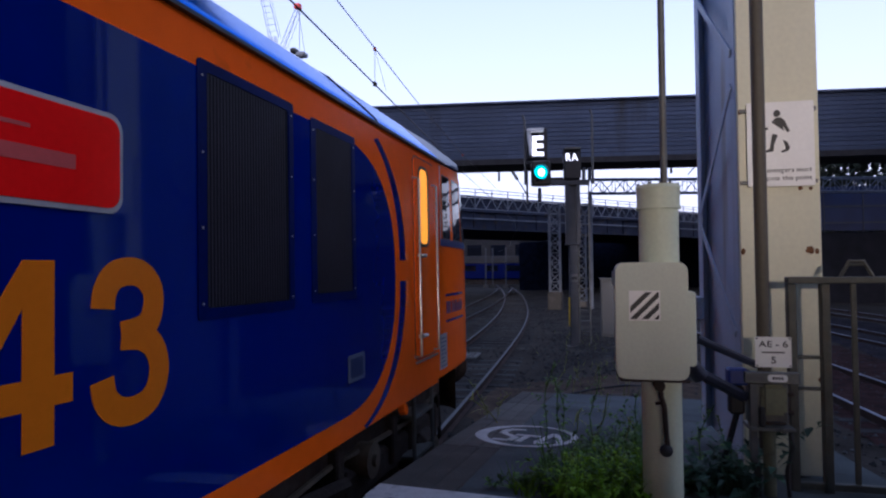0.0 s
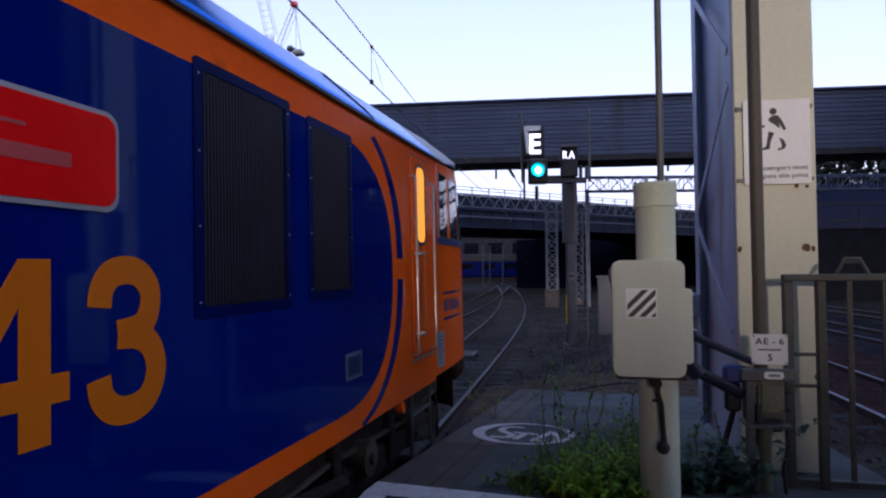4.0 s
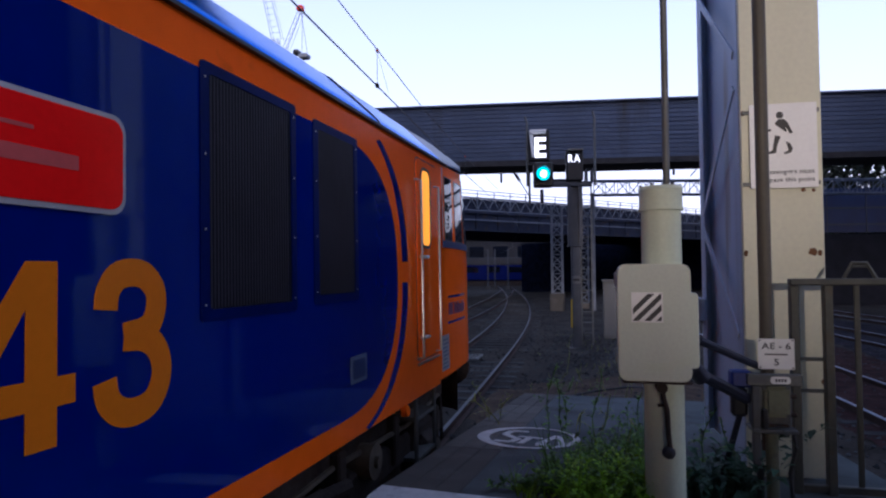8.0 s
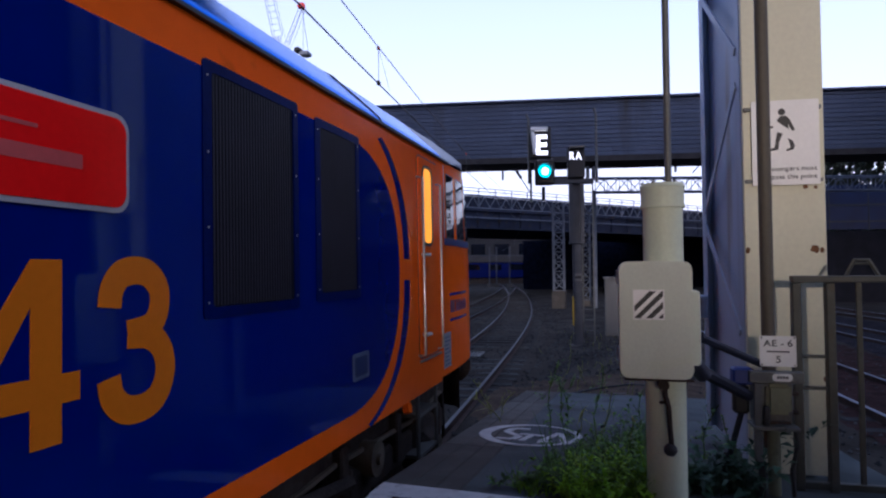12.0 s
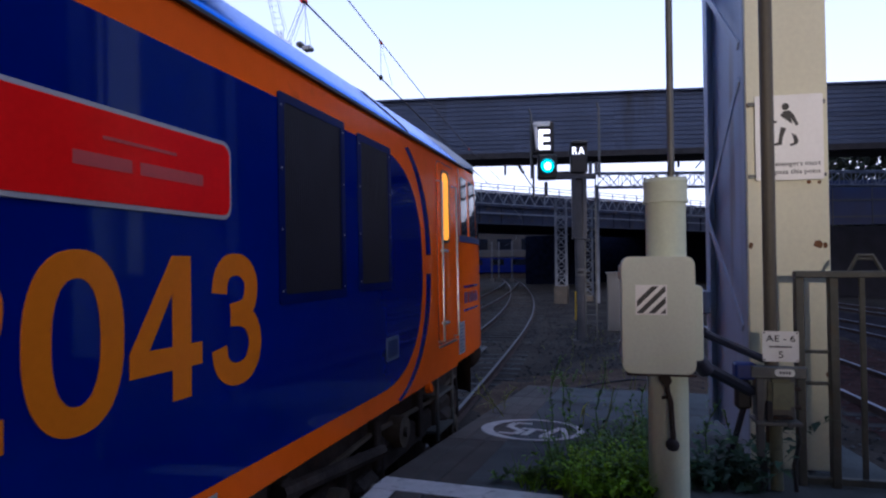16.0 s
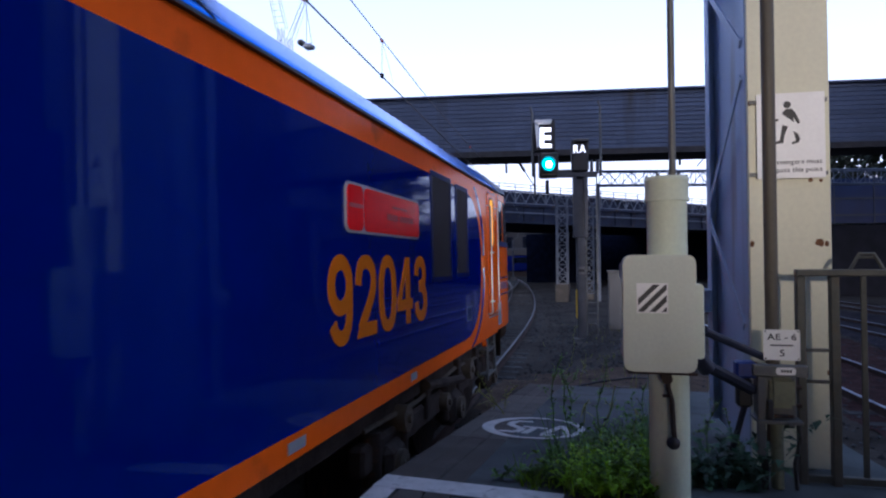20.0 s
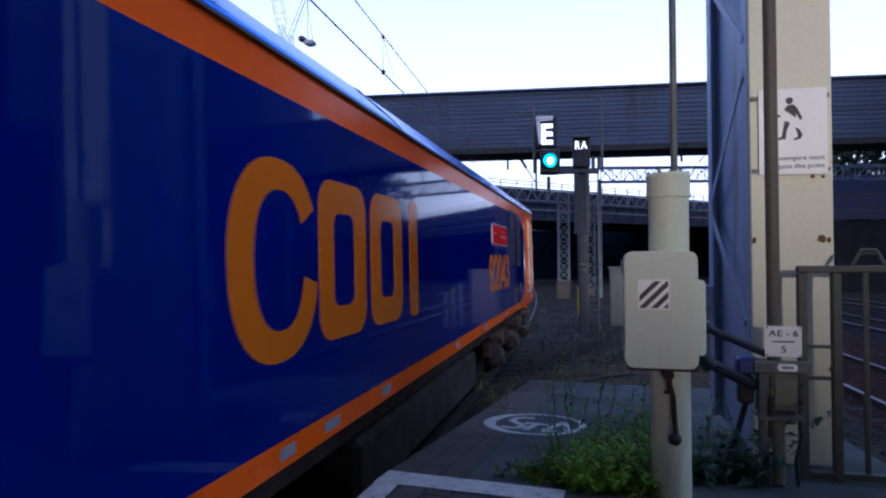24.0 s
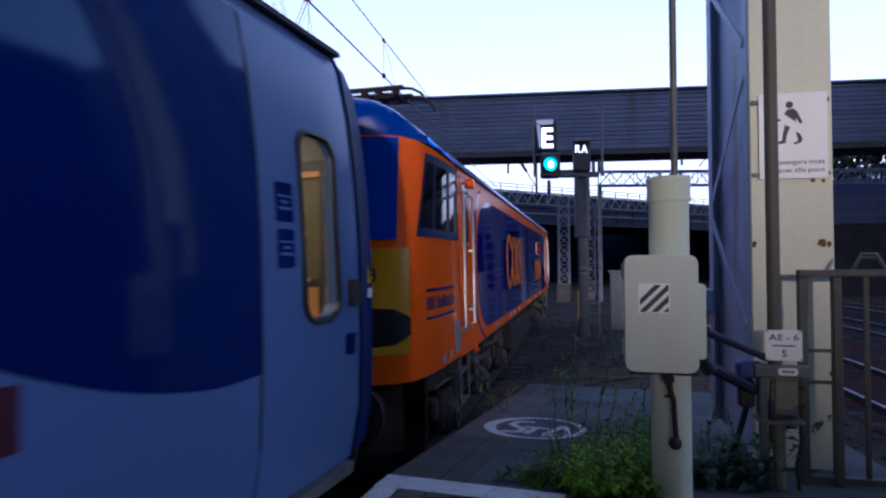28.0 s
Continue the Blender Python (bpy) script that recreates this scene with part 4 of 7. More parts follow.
def build_light_blocks():
    """Unseen blocks added behind and beside the camera to close in and shape light."""
    # Added wall blocks the low sun except through its high slot.
    b = thing("rear_light_block", "unseen dark rear wall with a high slot for the low sun", "building", kind="structure")
    part("wall", boxes((-70, -2, -66, -62, -0.5, 34)), FARWALL, b)
    part("wall", boxes((22, 60, -66, -62, -0.5, 34)), FARWALL, b)
    part("upper_wall", boxes((-1.99, 21.99, -66, -62, 13.2, 34)), FARWALL, b)
    part("lower_wall", boxes((-1.99, 21.99, -66, -62, -0.5, 9.2)), FARWALL, b)
    # Added roofs and walls cut the sky light from above and behind.
    c = thing("overhead_light_block", "unseen dark roofs and walls that hold back sky light", "canopy", kind="structure")
    part("roof", boxes((-10, -1.6, -61.5, -1.6, 5.8, 6.1)), SOFFIT, c)
    part("fascia", boxes((-10, -1.6, -1.6, -1.45, 5.5, 6.3)), SOFFIT, c)
    part("high_roof", boxes((-1.59, 24, -61.5, -3.0, 13.2, 13.5)), SOFFIT, c)
    part("high_fascia", boxes((-1.59, 24, -2.99, -2.84, 13.0, 13.8)), SOFFIT, c)
    part("end_wall", boxes((24.01, 24.5, -61.9, -3.2, -0.5, 12.9)), FARWALL, c)
    part("side_wall", boxes((-1.7, -1.595, -61.4, -1.7, 6.11, 13.19)), SOFFIT, c)
    part("roof", boxes((-33.9, -1.5, -61.4, 5.0, 6.35, 6.6)), SOFFIT, c)
    part("roof", boxes((-33.9, -3.3, 5.01, 6.6, 6.35, 6.6)), SOFFIT, c)
    part("roof_edge", boxes((-70.4, 60.4, -66.4, -61.6, 34.01, 34.6)), SOFFIT, b)
    # Added block keeps bright sky out of the cab window reflections.
    rb = thing("right_light_block", "unseen tall dark block that keeps sky out of reflections", "building", kind="structure")
    part("wall", boxes((25, 42, 42, 67, -0.5, 29)), FARWALL, rb)
    part("roof_edge", boxes((24.9, 42.2, 41.8, 67.2, 29.01, 29.6)), SOFFIT, rb)
    # Added block cuts the sky light that comes in from the left.
    lb = thing("left_light_block", "unseen dark block that holds back sky light from the left", "building", kind="structure")
    part("wall", boxes((-40, -34.2, -61, 25, -0.5, 24)), FARWALL, lb)
    # Added bays; their gaps set the sky patches mirrored in the flank.
    e = thing("gapped_light_block", "unseen dark bays whose gaps shape the flank's reflections", "building", kind="structure")
    for y0, y1, z in ((12.5, 18.35, 14.5), (18.4, 20.7, 7.8), (20.75, 22.75, 14.5), (22.8, 28.5, 8.4), (28.55, 36.8, 17.0)):
        part("wall_bay", boxes((16, 16.7, y0, y1, -0.5, z)), SOFFIT, e)


build_ground()
soil_patch("bare brown soil at the foot of the platform ramp", -2.5, 2.2, 9.5, 13.6, SOIL, 3)
soil_patch("rust-stained dark ballast between the rails", 3.3, 6.6, 9.0, 24.0, RUSTSOIL, 5)
soil_patch("sooty dark ballast between the tracks", 6.7, 10.5, 12.0, 34.0, SOOTSOIL, 8)
build_tracks()
build_covered_bridge()
build_road_bridge()
build_gantry()
build_distance()
for tx, ty, th_, tr_, sd in ((17, 62, 13, 5.2, 1), (23, 64, 14, 5.6, 2), (29, 66, 13, 5.4, 3), (35, 64, 14, 5.6, 4), (41, 67, 14, 5.6, 6), (47, 68, 14.5, 5.6, 5)):
    tree(tx, ty, th_, tr_, sd)
build_crane(-77.0, 132, 56.0, (4.2, 9.4), "grey tower crane with a red jib head over the roofs", True)
build_crane(-79, 131.5, 58.4, (-5.5, 22), "second pale lattice tower crane jib against the sky", False)
build_wires()
build_light_blocks()
build_platform()


# ---- the locomotive: x to its right, y forwards, z from the rail top ----
MID = 0.4  # its middle, in its own space
loco = thing("locomotive", "electric locomotive in navy blue and orange with large amber numbers", "locomotive")
rolling = []
Z_LOW, Z_GUT = 1.22, 3.36


def side(u, v, t):
    """A place on the right flank: u forwards, v up, t outwards."""
    return Vector((SIDE + t, MID + u, v))


def both(name, make, material, parent, label="", smooth=0.0):
    """A part of the right flank and its twin on the left one."""
    a = part(name, make(lambda u, v, t: side(u, v, t)), material, parent, label, smooth)
    bm = make(lambda u, v, t: side(u, v, t))
    for v in bm.verts:
        v.co.x = -v.co.x
    bmesh.ops.reverse_faces(bm, faces=bm.faces[:])
    part(name, bm, material, parent, label, smooth)
    return a


PLAN = [(1.333, 8.55), (1.330, 9.0), (1.318, 9.4), (1.295, 9.75), (1.262, 10.0), (1.236, 10.1), (1.20, 10.17), (1.09, 10.29), (0.9, 10.37), (0.6, 10.43), (0.3, 10.46), (0.0, 10.47)]


def cab_at(x, y, z, out=0.0):
    """A point of the cab's plan at height z; the upper part leans back."""
    rake = max(0.0, z - 2.42) * 0.33
    k = max(0.0, min(1.0, (y - 8.55) / 1.7))
    nx = x / 1.333
    return Vector((x + out * (1 if x > 1.0 else nx), y - rake * k ** 2 + out * (0 if x > 1.31 else min(1, (1.333 - x) / 0.12)), z))


def brow(y):
    """How far the cab's top edge rises towards its front."""
    return 0.045 * max(0.0, min(1.0, (y - 9.2) / 0.8)) + 0.065 * max(0.0, min(1.0, (y - 10.05) / 0.3))


def cab_sheet(levels, i0, i1, out, ends, mirror=True, taper=(), lean=0.0):
    """A strip of the cab's skin between two places of its plan, on both sides."""
    bm = bmesh.new()
    pts = PLAN[i0:i1 + 1]
    if mirror:
        pts = pts + [(-x, y) for x, y in pts[::-1] if x > 0.001]
    rows = []
    mid = (levels[0] + levels[-1]) / 2
    for z in levels:
        row = []
        for k, (x, y) in enumerate(pts):
            e = min(k, len(pts) - 1 - k)
            if lean and abs(x) > 0.85:
                x = math.copysign(abs(x) + 0.012 - lean * max(0.0, z - 2.5), x)
                y = float(np.interp(abs(x), [q[0] for q in PLAN[::-1]], [q[1] for q in PLAN[::-1]]))
            up = brow(y) * max(0.0, (z - 2.5) / (Z_GUT - 2.5))
            p = cab_at(abs(x), y, mid + (z - mid) * (taper[e] if e < len(taper) else 1.0) + up, out)
            row.append(bm.verts.new((p.x if x >= 0 else -p.x, MID + ends * p.y, p.z)))
        rows.append(row)
    for a, b in zip(rows, rows[1:]):
        for k in range(len(a) - 1):
            bm.faces.new((a[k], a[k + 1], b[k + 1], b[k]))
    if ends < 0:
        bmesh.ops.reverse_faces(bm, faces=bm.faces[:])
    return bm


def build_cab(ends):
    cab = part("cab", cab_sheet((Z_LOW + 0.03, 1.5, 2.0, 2.42, 2.6, 2.9, 3.2, Z_GUT), 0, 11, 0.0, ends), ORANGE, loco, "orange cab shell", 30)
    part("yellow_front", cab_sheet((1.50, 1.9, 2.42), 6, 11, 0.004, ends), YELLOW, cab, "yellow warning panel", 30)
    part("windscreen", cab_sheet((2.50, 2.8, 3.05, 3.345), 7, 11, 0.02, ends, True, (), 0.06), SCREEN, cab, "dark windscreen", 30)
    part("lamp_band", cab_sheet((1.57, 1.66, 1.82, 1.91), 6, 11, 0.012, ends, True, (0.45, 0.9, 0.98)), BLACK, cab, "black lamp cluster band", 30)
    part("skirt", cab_sheet((0.62, 0.8, Z_LOW + 0.02), 6, 11, -0.10, ends), UNDER, cab, "dark lower valance", 30)
    for sx in (-1, 1):
        fy = MID + ends * 10.42
        part("head_lamp", rods(((sx * 0.86, fy - ends * 0.06, 1.75), (sx * 0.86, fy + ends * 0.02, 1.75), 0.075, 16)), HEADGLASS, cab, "unlit head lamp", 40)
        part("tail_lamp", rods(((sx * 0.62, fy - ends * 0.02, 1.75), (sx * 0.62, fy + ends * 0.035, 1.75), 0.036, 14)), TAIL if ends < 0 else REDPLATE, cab, "red tail lamp", 40)
        part("buffer", rods(((sx * 0.87, MID + ends * 10.2, 1.06), (sx * 0.87, MID + ends * 10.62, 1.06), 0.11, 14), ((sx * 0.87, MID + ends * 10.62, 1.06), (sx * 0.87, MID + ends * 10.68, 1.06), 0.24, 18)), UNDER, cab, "", 40)
    def on_face(u, v, t):
        y = float(np.interp(abs(u), [q[0] for q in PLAN[::-1]], [q[1] for q in PLAN[::-1]]))
        p = cab_at(abs(u), y, v, 0.008 + t)
        return Vector((math.copysign(p.x, u), MID + ends * p.y, p.z))
    letters("92043", (lambda u, v, t: on_face(-ends * u, v, t)), 0.66, 0.95, 2.135, 2.245, 0.0, 0.003, UNDER, cab, 0.01, "small dark numeral")
    part("coupling", boxes((-0.08, 0.08, MID + ends * 10.55 - 0.2, MID + ends * 10.55 + 0.2, 0.92, 1.14)), UNDER, cab)
    part("jumper_cable", tube([(0.35, MID + ends * 10.46, 1.5), (0.36, MID + ends * 10.6, 1.2), (0.42, MID + ends * 10.62, 0.9), (0.5, MID + ends * 10.5, 0.8)], 0.03), CABLE, cab)


def along(bm, e):
    """Turns a flank part made for the front cab to the cab at end e."""
    if e < 0:
        for v in bm.verts:
            v.co.y = 2 * MID - v.co.y
        bmesh.ops.reverse_faces(bm, faces=bm.faces[:])
    return bm


def flank(name, outline, t0, t1, material, parent, e, label="", hole=None):
    """A plate on both flanks at end e."""
    out = None
    for sx in (1, -1):
        bm = along(slab(outline, side, t0, t1, hole), e)
        if sx < 0:
            for v in bm.verts:
                v.co.x = -v.co.x
            bmesh.ops.reverse_faces(bm, faces=bm.faces[:])
        o = part(name, bm, material, parent, label)
        out = out or o
    return out


def flank_tube(name, pts, r, material, parent, e, label=""):
    for sx in (1, -1):
        bm = along(tube([side(*p) for p in pts], r, 8), e)
        if sx < 0:
            for v in bm.verts:
                v.co.x = -v.co.x
            bmesh.ops.reverse_faces(bm, faces=bm.faces[:])
        part(name, bm, material, parent, label, 50)


def arc_band(u_end, cu, v0, v1, width, cut0, cut1):
    """A curved livery strip that follows the blue panel's rounded end."""
    outer, inner = [], []
    cv, rv = (v0 + v1) / 2, (v1 - v0) / 2
    for i in range(25):
        a = radians(cut0 + (cut1 - cut0) * i / 24)
        c, s = math.cos(a), math.sin(a)
        def at(ru, rr):
            return (cu + ru * abs(c) ** (2 / 2.3), cv + rr * math.copysign(abs(s) ** (2 / 2.3), s))
        outer.append(at(u_end - cu, rv))
        inner.append(at(u_end - cu - width, rv - width * 0.2))
    return outer + inner[::-1]


def build_loco():
    # body
    bm = bmesh.new()
    prof = [(-SIDE, Z_LOW), (SIDE, Z_LOW), (SIDE, Z_GUT), (-SIDE, Z_GUT)]
    a = [bm.verts.new((x, MID - 8.55, z)) for x, z in prof]
    b = [bm.verts.new((x, MID + 8.55, z)) for x, z in prof]
    for i in range(4):
        bm.faces.new((a[i], b[i], b[(i + 1) % 4], a[(i + 1) % 4]))
    body = part("body", bm, ORANGE, loco, "orange body side")
    # roof
    half = [(1.342, Z_GUT + 0.012), (1.332, 3.40), (1.27, 3.465), (1.13, 3.595), (1.03, 3.685), (0.95, 3.76), (0.8, 3.85), (0.45, 3.94), (0, 3.97)]
    ring = half + [(-x, z) for x, z in half[-2::-1]]
    def roof_piece(*rows):
        bm = bmesh.new()
        last = None
        for u, k, inset in rows:
            up = brow(abs(u) + 0.26)
            wide = float(np.interp(abs(u), (9.31, 9.58, 9.74, 9.81, 9.85, 9.94, 10.02, 10.08, 10.12), (1.318, 1.295, 1.262, 1.236, 1.2, 1.09, 0.9, 0.6, 0.3))) + 0.012
            if abs(u) < 9.2:
                wide = 2.0
            r = [bm.verts.new((max(-wide, min(wide, x * (1 - inset))), MID + u, Z_GUT + 0.012 + up + (z - Z_GUT - 0.012) * k * (1 - up / 0.61))) for x, z in ring]
            if last:
                for i in range(len(r) - 1):
                    bm.faces.new((last[i], last[i + 1], r[i + 1], r[i]))
            last = r
        bmesh.ops.recalc_face_normals(bm, faces=bm.faces[:])
        return bm
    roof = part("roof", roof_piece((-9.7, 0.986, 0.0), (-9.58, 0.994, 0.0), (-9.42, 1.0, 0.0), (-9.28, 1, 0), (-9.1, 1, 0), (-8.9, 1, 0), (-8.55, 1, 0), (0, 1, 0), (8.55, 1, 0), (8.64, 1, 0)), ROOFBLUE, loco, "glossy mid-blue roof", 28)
    # The cab roof's dark colour paints in the bridge's reflection.
    part("cab_roof", roof_piece((8.644, 1, 0), (8.9, 1, 0), (9.1, 1, 0), (9.28, 1, 0), (9.42, 1.0, 0.0), (9.58, 0.994, 0.0), (9.7, 0.986, 0.0)), ROOFREFLECT, roof, "cab roof coloured dark for the bridge mirrored in it", 28)
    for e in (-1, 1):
        part("roof_end", roof_piece(*((e * u, k, i) for u, k, i in ((9.704, 0.985, 0.0), (9.8, 0.965, 0.0), (9.85, 0.94, 0.0), (9.93, 0.88, 0.0), (9.99, 0.79, 0.0), (10.04, 0.64, 0.0), (10.085, 0.38, 0.0), (10.115, 0.0, 0.0)))), ROOFREFLECT if e > 0 else ROOFDARK, roof, "roof end in a darker blue standing in for shade", 28)
    for e in (-1, 1):
        for sx in (-1, 1):
            part("seam", tube([(sx * (x + 0.002), MID + e * 7.05, z + 0.003) for x, z in half], 0.008, 4), BLACK, roof)
            part("seam", tube([(sx * (x + 0.002), MID + e * 1.6, z + 0.003) for x, z in half], 0.006, 4), BLACK, roof)
    for sx in (-1, 1):
        part("gutter", boxes((min(sx * 1.336, sx * 1.362), max(sx * 1.336, sx * 1.362), MID - 8.85, MID + 8.85, Z_GUT - 0.006, Z_GUT + 0.013)), BLACK, roof, "black rain gutter")
    # livery on the flanks
    cv, rv = (3.16 + 1.365) / 2, (3.16 - 1.365) / 2
    panel = []
    for e in (1, -1):
        for i in range(31):
            a = radians(-90 + 180 * i / 30) if e > 0 else radians(90 + 180 * i / 30)
            c, s = math.cos(a), math.sin(a)
            panel.append((e * (6.35 + 1.04 * abs(c) ** (2 / 2.4)), cv + rv * math.copysign(abs(s) ** (2 / 2.4), s)))
    both("blue_panel", lambda pl: slab(panel, pl, 0.0005, 0.004), BLUE, body, "glossy navy side panel")
    for e in (1, -1):
        flank("blue_strip", arc_band(7.64 if e > 0 else 7.685, 6.35, 1.18, 3.40, 0.13, 3, 60), 0.0005, 0.004, BLUE, body, e, "navy livery strip")
        flank("blue_strip", arc_band(7.64 if e > 0 else 7.685, 6.35, 1.18, 3.40, 0.13, -74, -3), 0.0005, 0.004, BLUE, body, e, "navy livery strip")
    # large lettering
    def joined(*pieces):
        bm = pieces[0]
        for extra in pieces[1:]:
            me = bpy.data.meshes.new("join")
            extra.to_mesh(me)
            bm.from_mesh(me)
            extra.free()
            bpy.data.meshes.remove(me)
        return bm
    def numeral(pl, ch, u0, u1, v0, v1):
        """A broad grotesque numeral in a box on the flank."""
        W, H, T = u1 - u0, v1 - v0, 0.1
        q = lambda x, y: (u0 + W * x, v0 + H * y)
        line_ = lambda pts, t: ribbon([q(x, y) for x, y in pts], T, pl, 0.0045, t)
        plate_ = lambda pts, t: slab([q(x, y) for x, y in pts], pl, 0.0045, t)
        if ch == "9":
            loop = [(0.5 + 0.36 * math.cos(radians(i * 10)), 0.66 + 0.25 * math.sin(radians(i * 10))) for i in range(-1, 37)]
            tail = [(0.86, 0.66), (0.86, 0.5), (0.855, 0.38), (0.83, 0.27), (0.77, 0.17), (0.67, 0.105), (0.54, 0.085), (0.40, 0.098), (0.28, 0.15), (0.19, 0.245)]
            return joined(line_(loop, 0.008), line_(tail, 0.0084))
        if ch == "0":
            m = ((u0 + u1) / 2, (v0 + v1) / 2)
            return slab(oval(*m, W / 2, H / 2, 48, 2.35), pl, 0.0045, 0.008, oval(*m, W / 2 - T, H / 2 - T * 0.93, 48, 2.35))
        if ch == "2":
            arc = [(0.135, 0.63), (0.15, 0.72), (0.2, 0.815), (0.3, 0.885), (0.46, 0.91), (0.63, 0.895), (0.77, 0.84), (0.85, 0.75), (0.86, 0.67), (0.83, 0.57), (0.74, 0.47), (0.6, 0.36), (0.42, 0.235), (0.3, 0.15), (0.22, 0.09)]
            return joined(line_(arc, 0.008), plate_([(0.05, 0.0), (0.99, 0.0), (0.99, 0.17), (0.2, 0.17)], 0.0084))
        if ch == "3":
            top = [(0.14, 0.70), (0.165, 0.80), (0.27, 0.885), (0.45, 0.912), (0.63, 0.89), (0.76, 0.81), (0.785, 0.72), (0.74, 0.62), (0.62, 0.56), (0.36, 0.535)]
            low = [(0.36, 0.535), (0.62, 0.515), (0.79, 0.44), (0.86, 0.32), (0.82, 0.20), (0.70, 0.115), (0.5, 0.085), (0.3, 0.11), (0.17, 0.19), (0.13, 0.30)]
            return joined(line_(top, 0.008), line_(low, 0.0084))
        return joined(plate_([(0.56, 0.0), (0.83, 0.0), (0.83, 1.0), (0.56, 1.0)], 0.008), plate_([(0.0, 0.215), (1.0, 0.215), (1.0, 0.375), (0.0, 0.375)], 0.0084),
                      plate_([(0.0, 0.37), (0.235, 0.37), (0.60, 0.80), (0.60, 1.0), (0.56, 1.0)], 0.0088))
    for ch, u0, u1, v0, v1 in (("9", 2.70, 3.085, 1.755, 2.352), ("2", 3.13, 3.525, 1.77, 2.352), ("0", 3.575, 3.965, 1.755, 2.352), ("4", 3.99, 4.385, 1.77, 2.335), ("3", 4.455, 4.825, 1.755, 2.352)):
        part("number", numeral(side, ch, u0, u1, v0, v1), AMBER, body, "large amber numeral")
        part("number", numeral(lambda u, v, t: Vector((-SIDE - t, MID + (2.70 + 4.825) - u, v)), ch, u0, u1, v0, v1), AMBER, body, "large amber numeral")
    for e in (1, -1):
        pl = side if e > 0 else (lambda u, v, t: Vector((-SIDE - t, MID - u - 4.95, v)))
        outer, inner = oval(-3.74, 2.293, 0.46, 0.525, 60, 2.3), oval(-3.715, 2.293, 0.265, 0.365, 60, 2.3)
        part("emblem_ring", slab(outer[5:59] + inner[58:4:-1], pl, 0.0045, 0.008), AMBER, body, "large amber open ring")
        for u0, u1 in ((-3.26, -2.50), (-2.40, -1.66)):
            part("emblem_block", slab(rounded(u0, u1, 1.80, 2.785, 0.17), pl, 0.0045, 0.008, rounded(u0 + 0.21, u1 - 0.21, 2.0, 2.585, 0.08)), AMBER, body, "large amber emblem shape")
        part("emblem_bar", slab(rounded(-1.44, -1.20, 1.79, 2.80, 0.06), pl, 0.0045, 0.008), AMBER, body, "large amber emblem shape")
    # name plate
    def plate(pl):
        p = part("name_plate", slab(rounded(2.975, 4.585, 2.497, 2.842, 0.06), pl, 0.004, 0.016), ALUMINIUM, body, "red name plate with a grey rim")
        part("plate_field", slab(rounded(2.995, 3.262, 2.515, 2.824, 0.05), pl, 0.0165, 0.021), REDPLATE, p)
        part("plate_field", slab(rounded(3.285, 4.567, 2.515, 2.824, 0.05), pl, 0.0165, 0.021), REDPLATE, p)
        for u0, u1, v0, v1 in ((3.02, 3.245, 2.67, 2.70), (3.74, 3.99, 2.625, 2.672), (4.03, 4.38, 2.625, 2.672), (3.86, 4.22, 2.725, 2.737)):
            part("lettering_bar", slab([(u0, v0), (u1, v0), (u1, v1), (u0, v1)], pl, 0.0215, 0.024), PLATETEXT, p, "dull pale lettering bar")
    plate(side)
    plate(lambda u, v, t: Vector((-SIDE - t, MID + (2.975 + 4.60) - u, v)))
    # louvres
    for e in (1, -1):
        for u0, u1, v0, v1 in ((5.0, 5.80, 2.09, 3.20), (6.0, 6.62, 2.11, 3.18)):
            if e < 0:
                continue
            g = flank("louvre", rounded(u0, u1, v0, v1, 0.02, 2), 0.004, 0.0105, FRAMEBLUE, body, e, "dark louvred grille", rounded(u0 + 0.06, u1 - 0.05, v0 + 0.05, v1 - 0.05, 0.015, 2))
            flank("louvre_back", [(u0 + 0.055, v0 + 0.045), (u1 - 0.045, v0 + 0.045), (u1 - 0.045, v1 - 0.045), (u0 + 0.055, v1 - 0.045)], 0.0042, 0.0052, GRILLE, body, e, "black grille backing")
            bm = bmesh.new()
            n = int((u1 - u0 - 0.12) / 0.0235)
            for k in range(n):
                u = u0 + 0.065 + k * 0.0235
                box(bm, SIDE + 0.0055, SIDE + 0.0095, MID + u, MID + u + 0.012, v0 + 0.055, v1 - 0.055)
            part("louvre_slats", bm, SLAT, g, kind="stuff")
            for v in (v0 + 0.07, v0 + 0.39, v0 + 0.71, v1 - 0.07):
                for u in (u0 + 0.03, u1 - 0.025):
                    part("bolt", rods((side(u, v, 0.0105), side(u, v, 0.0135), 0.0055, 6)), ALUMINIUM, g)
    # cab doors, rails, windows, labels
    for e in (1, -1):
        build_cab(e)
        dr = flank("cab_door", rounded(7.875, 8.50, 1.53, 3.28, 0.06), 0.003, 0.012, ORANGE, body, e, "orange cab door")
        flank("door_gap", rounded(7.86, 8.515, 1.515, 3.295, 0.07), 0.001, 0.0035, BLACK, body, e)
        w0, w1 = (7.98, 8.27) if e > 0 else (8.04, 8.45)
        flank("door_window_frame", rounded(w0, w1, 2.50, 3.22, 0.09), 0.0125, 0.02, BLACK, dr, e, "black rubber window seal", rounded(w0 + 0.025, w1 - 0.025, 2.525, 3.195, 0.07))
        if e < 0:
            flank("window_sill", rounded(w0 + 0.06, w1 - 0.06, 2.495, 2.515, 0.008, 2), 0.0125, 0.028, SILVER, dr, e, "bright metal lower rim")
        flank("door_window", rounded(w0 + 0.024, w1 - 0.024, 2.524, 3.196, 0.07), 0.0122, 0.015, AMBERPANE if e > 0 else DARKGLASS, dr, e, "amber-lit door window" if e > 0 else "dark door window")
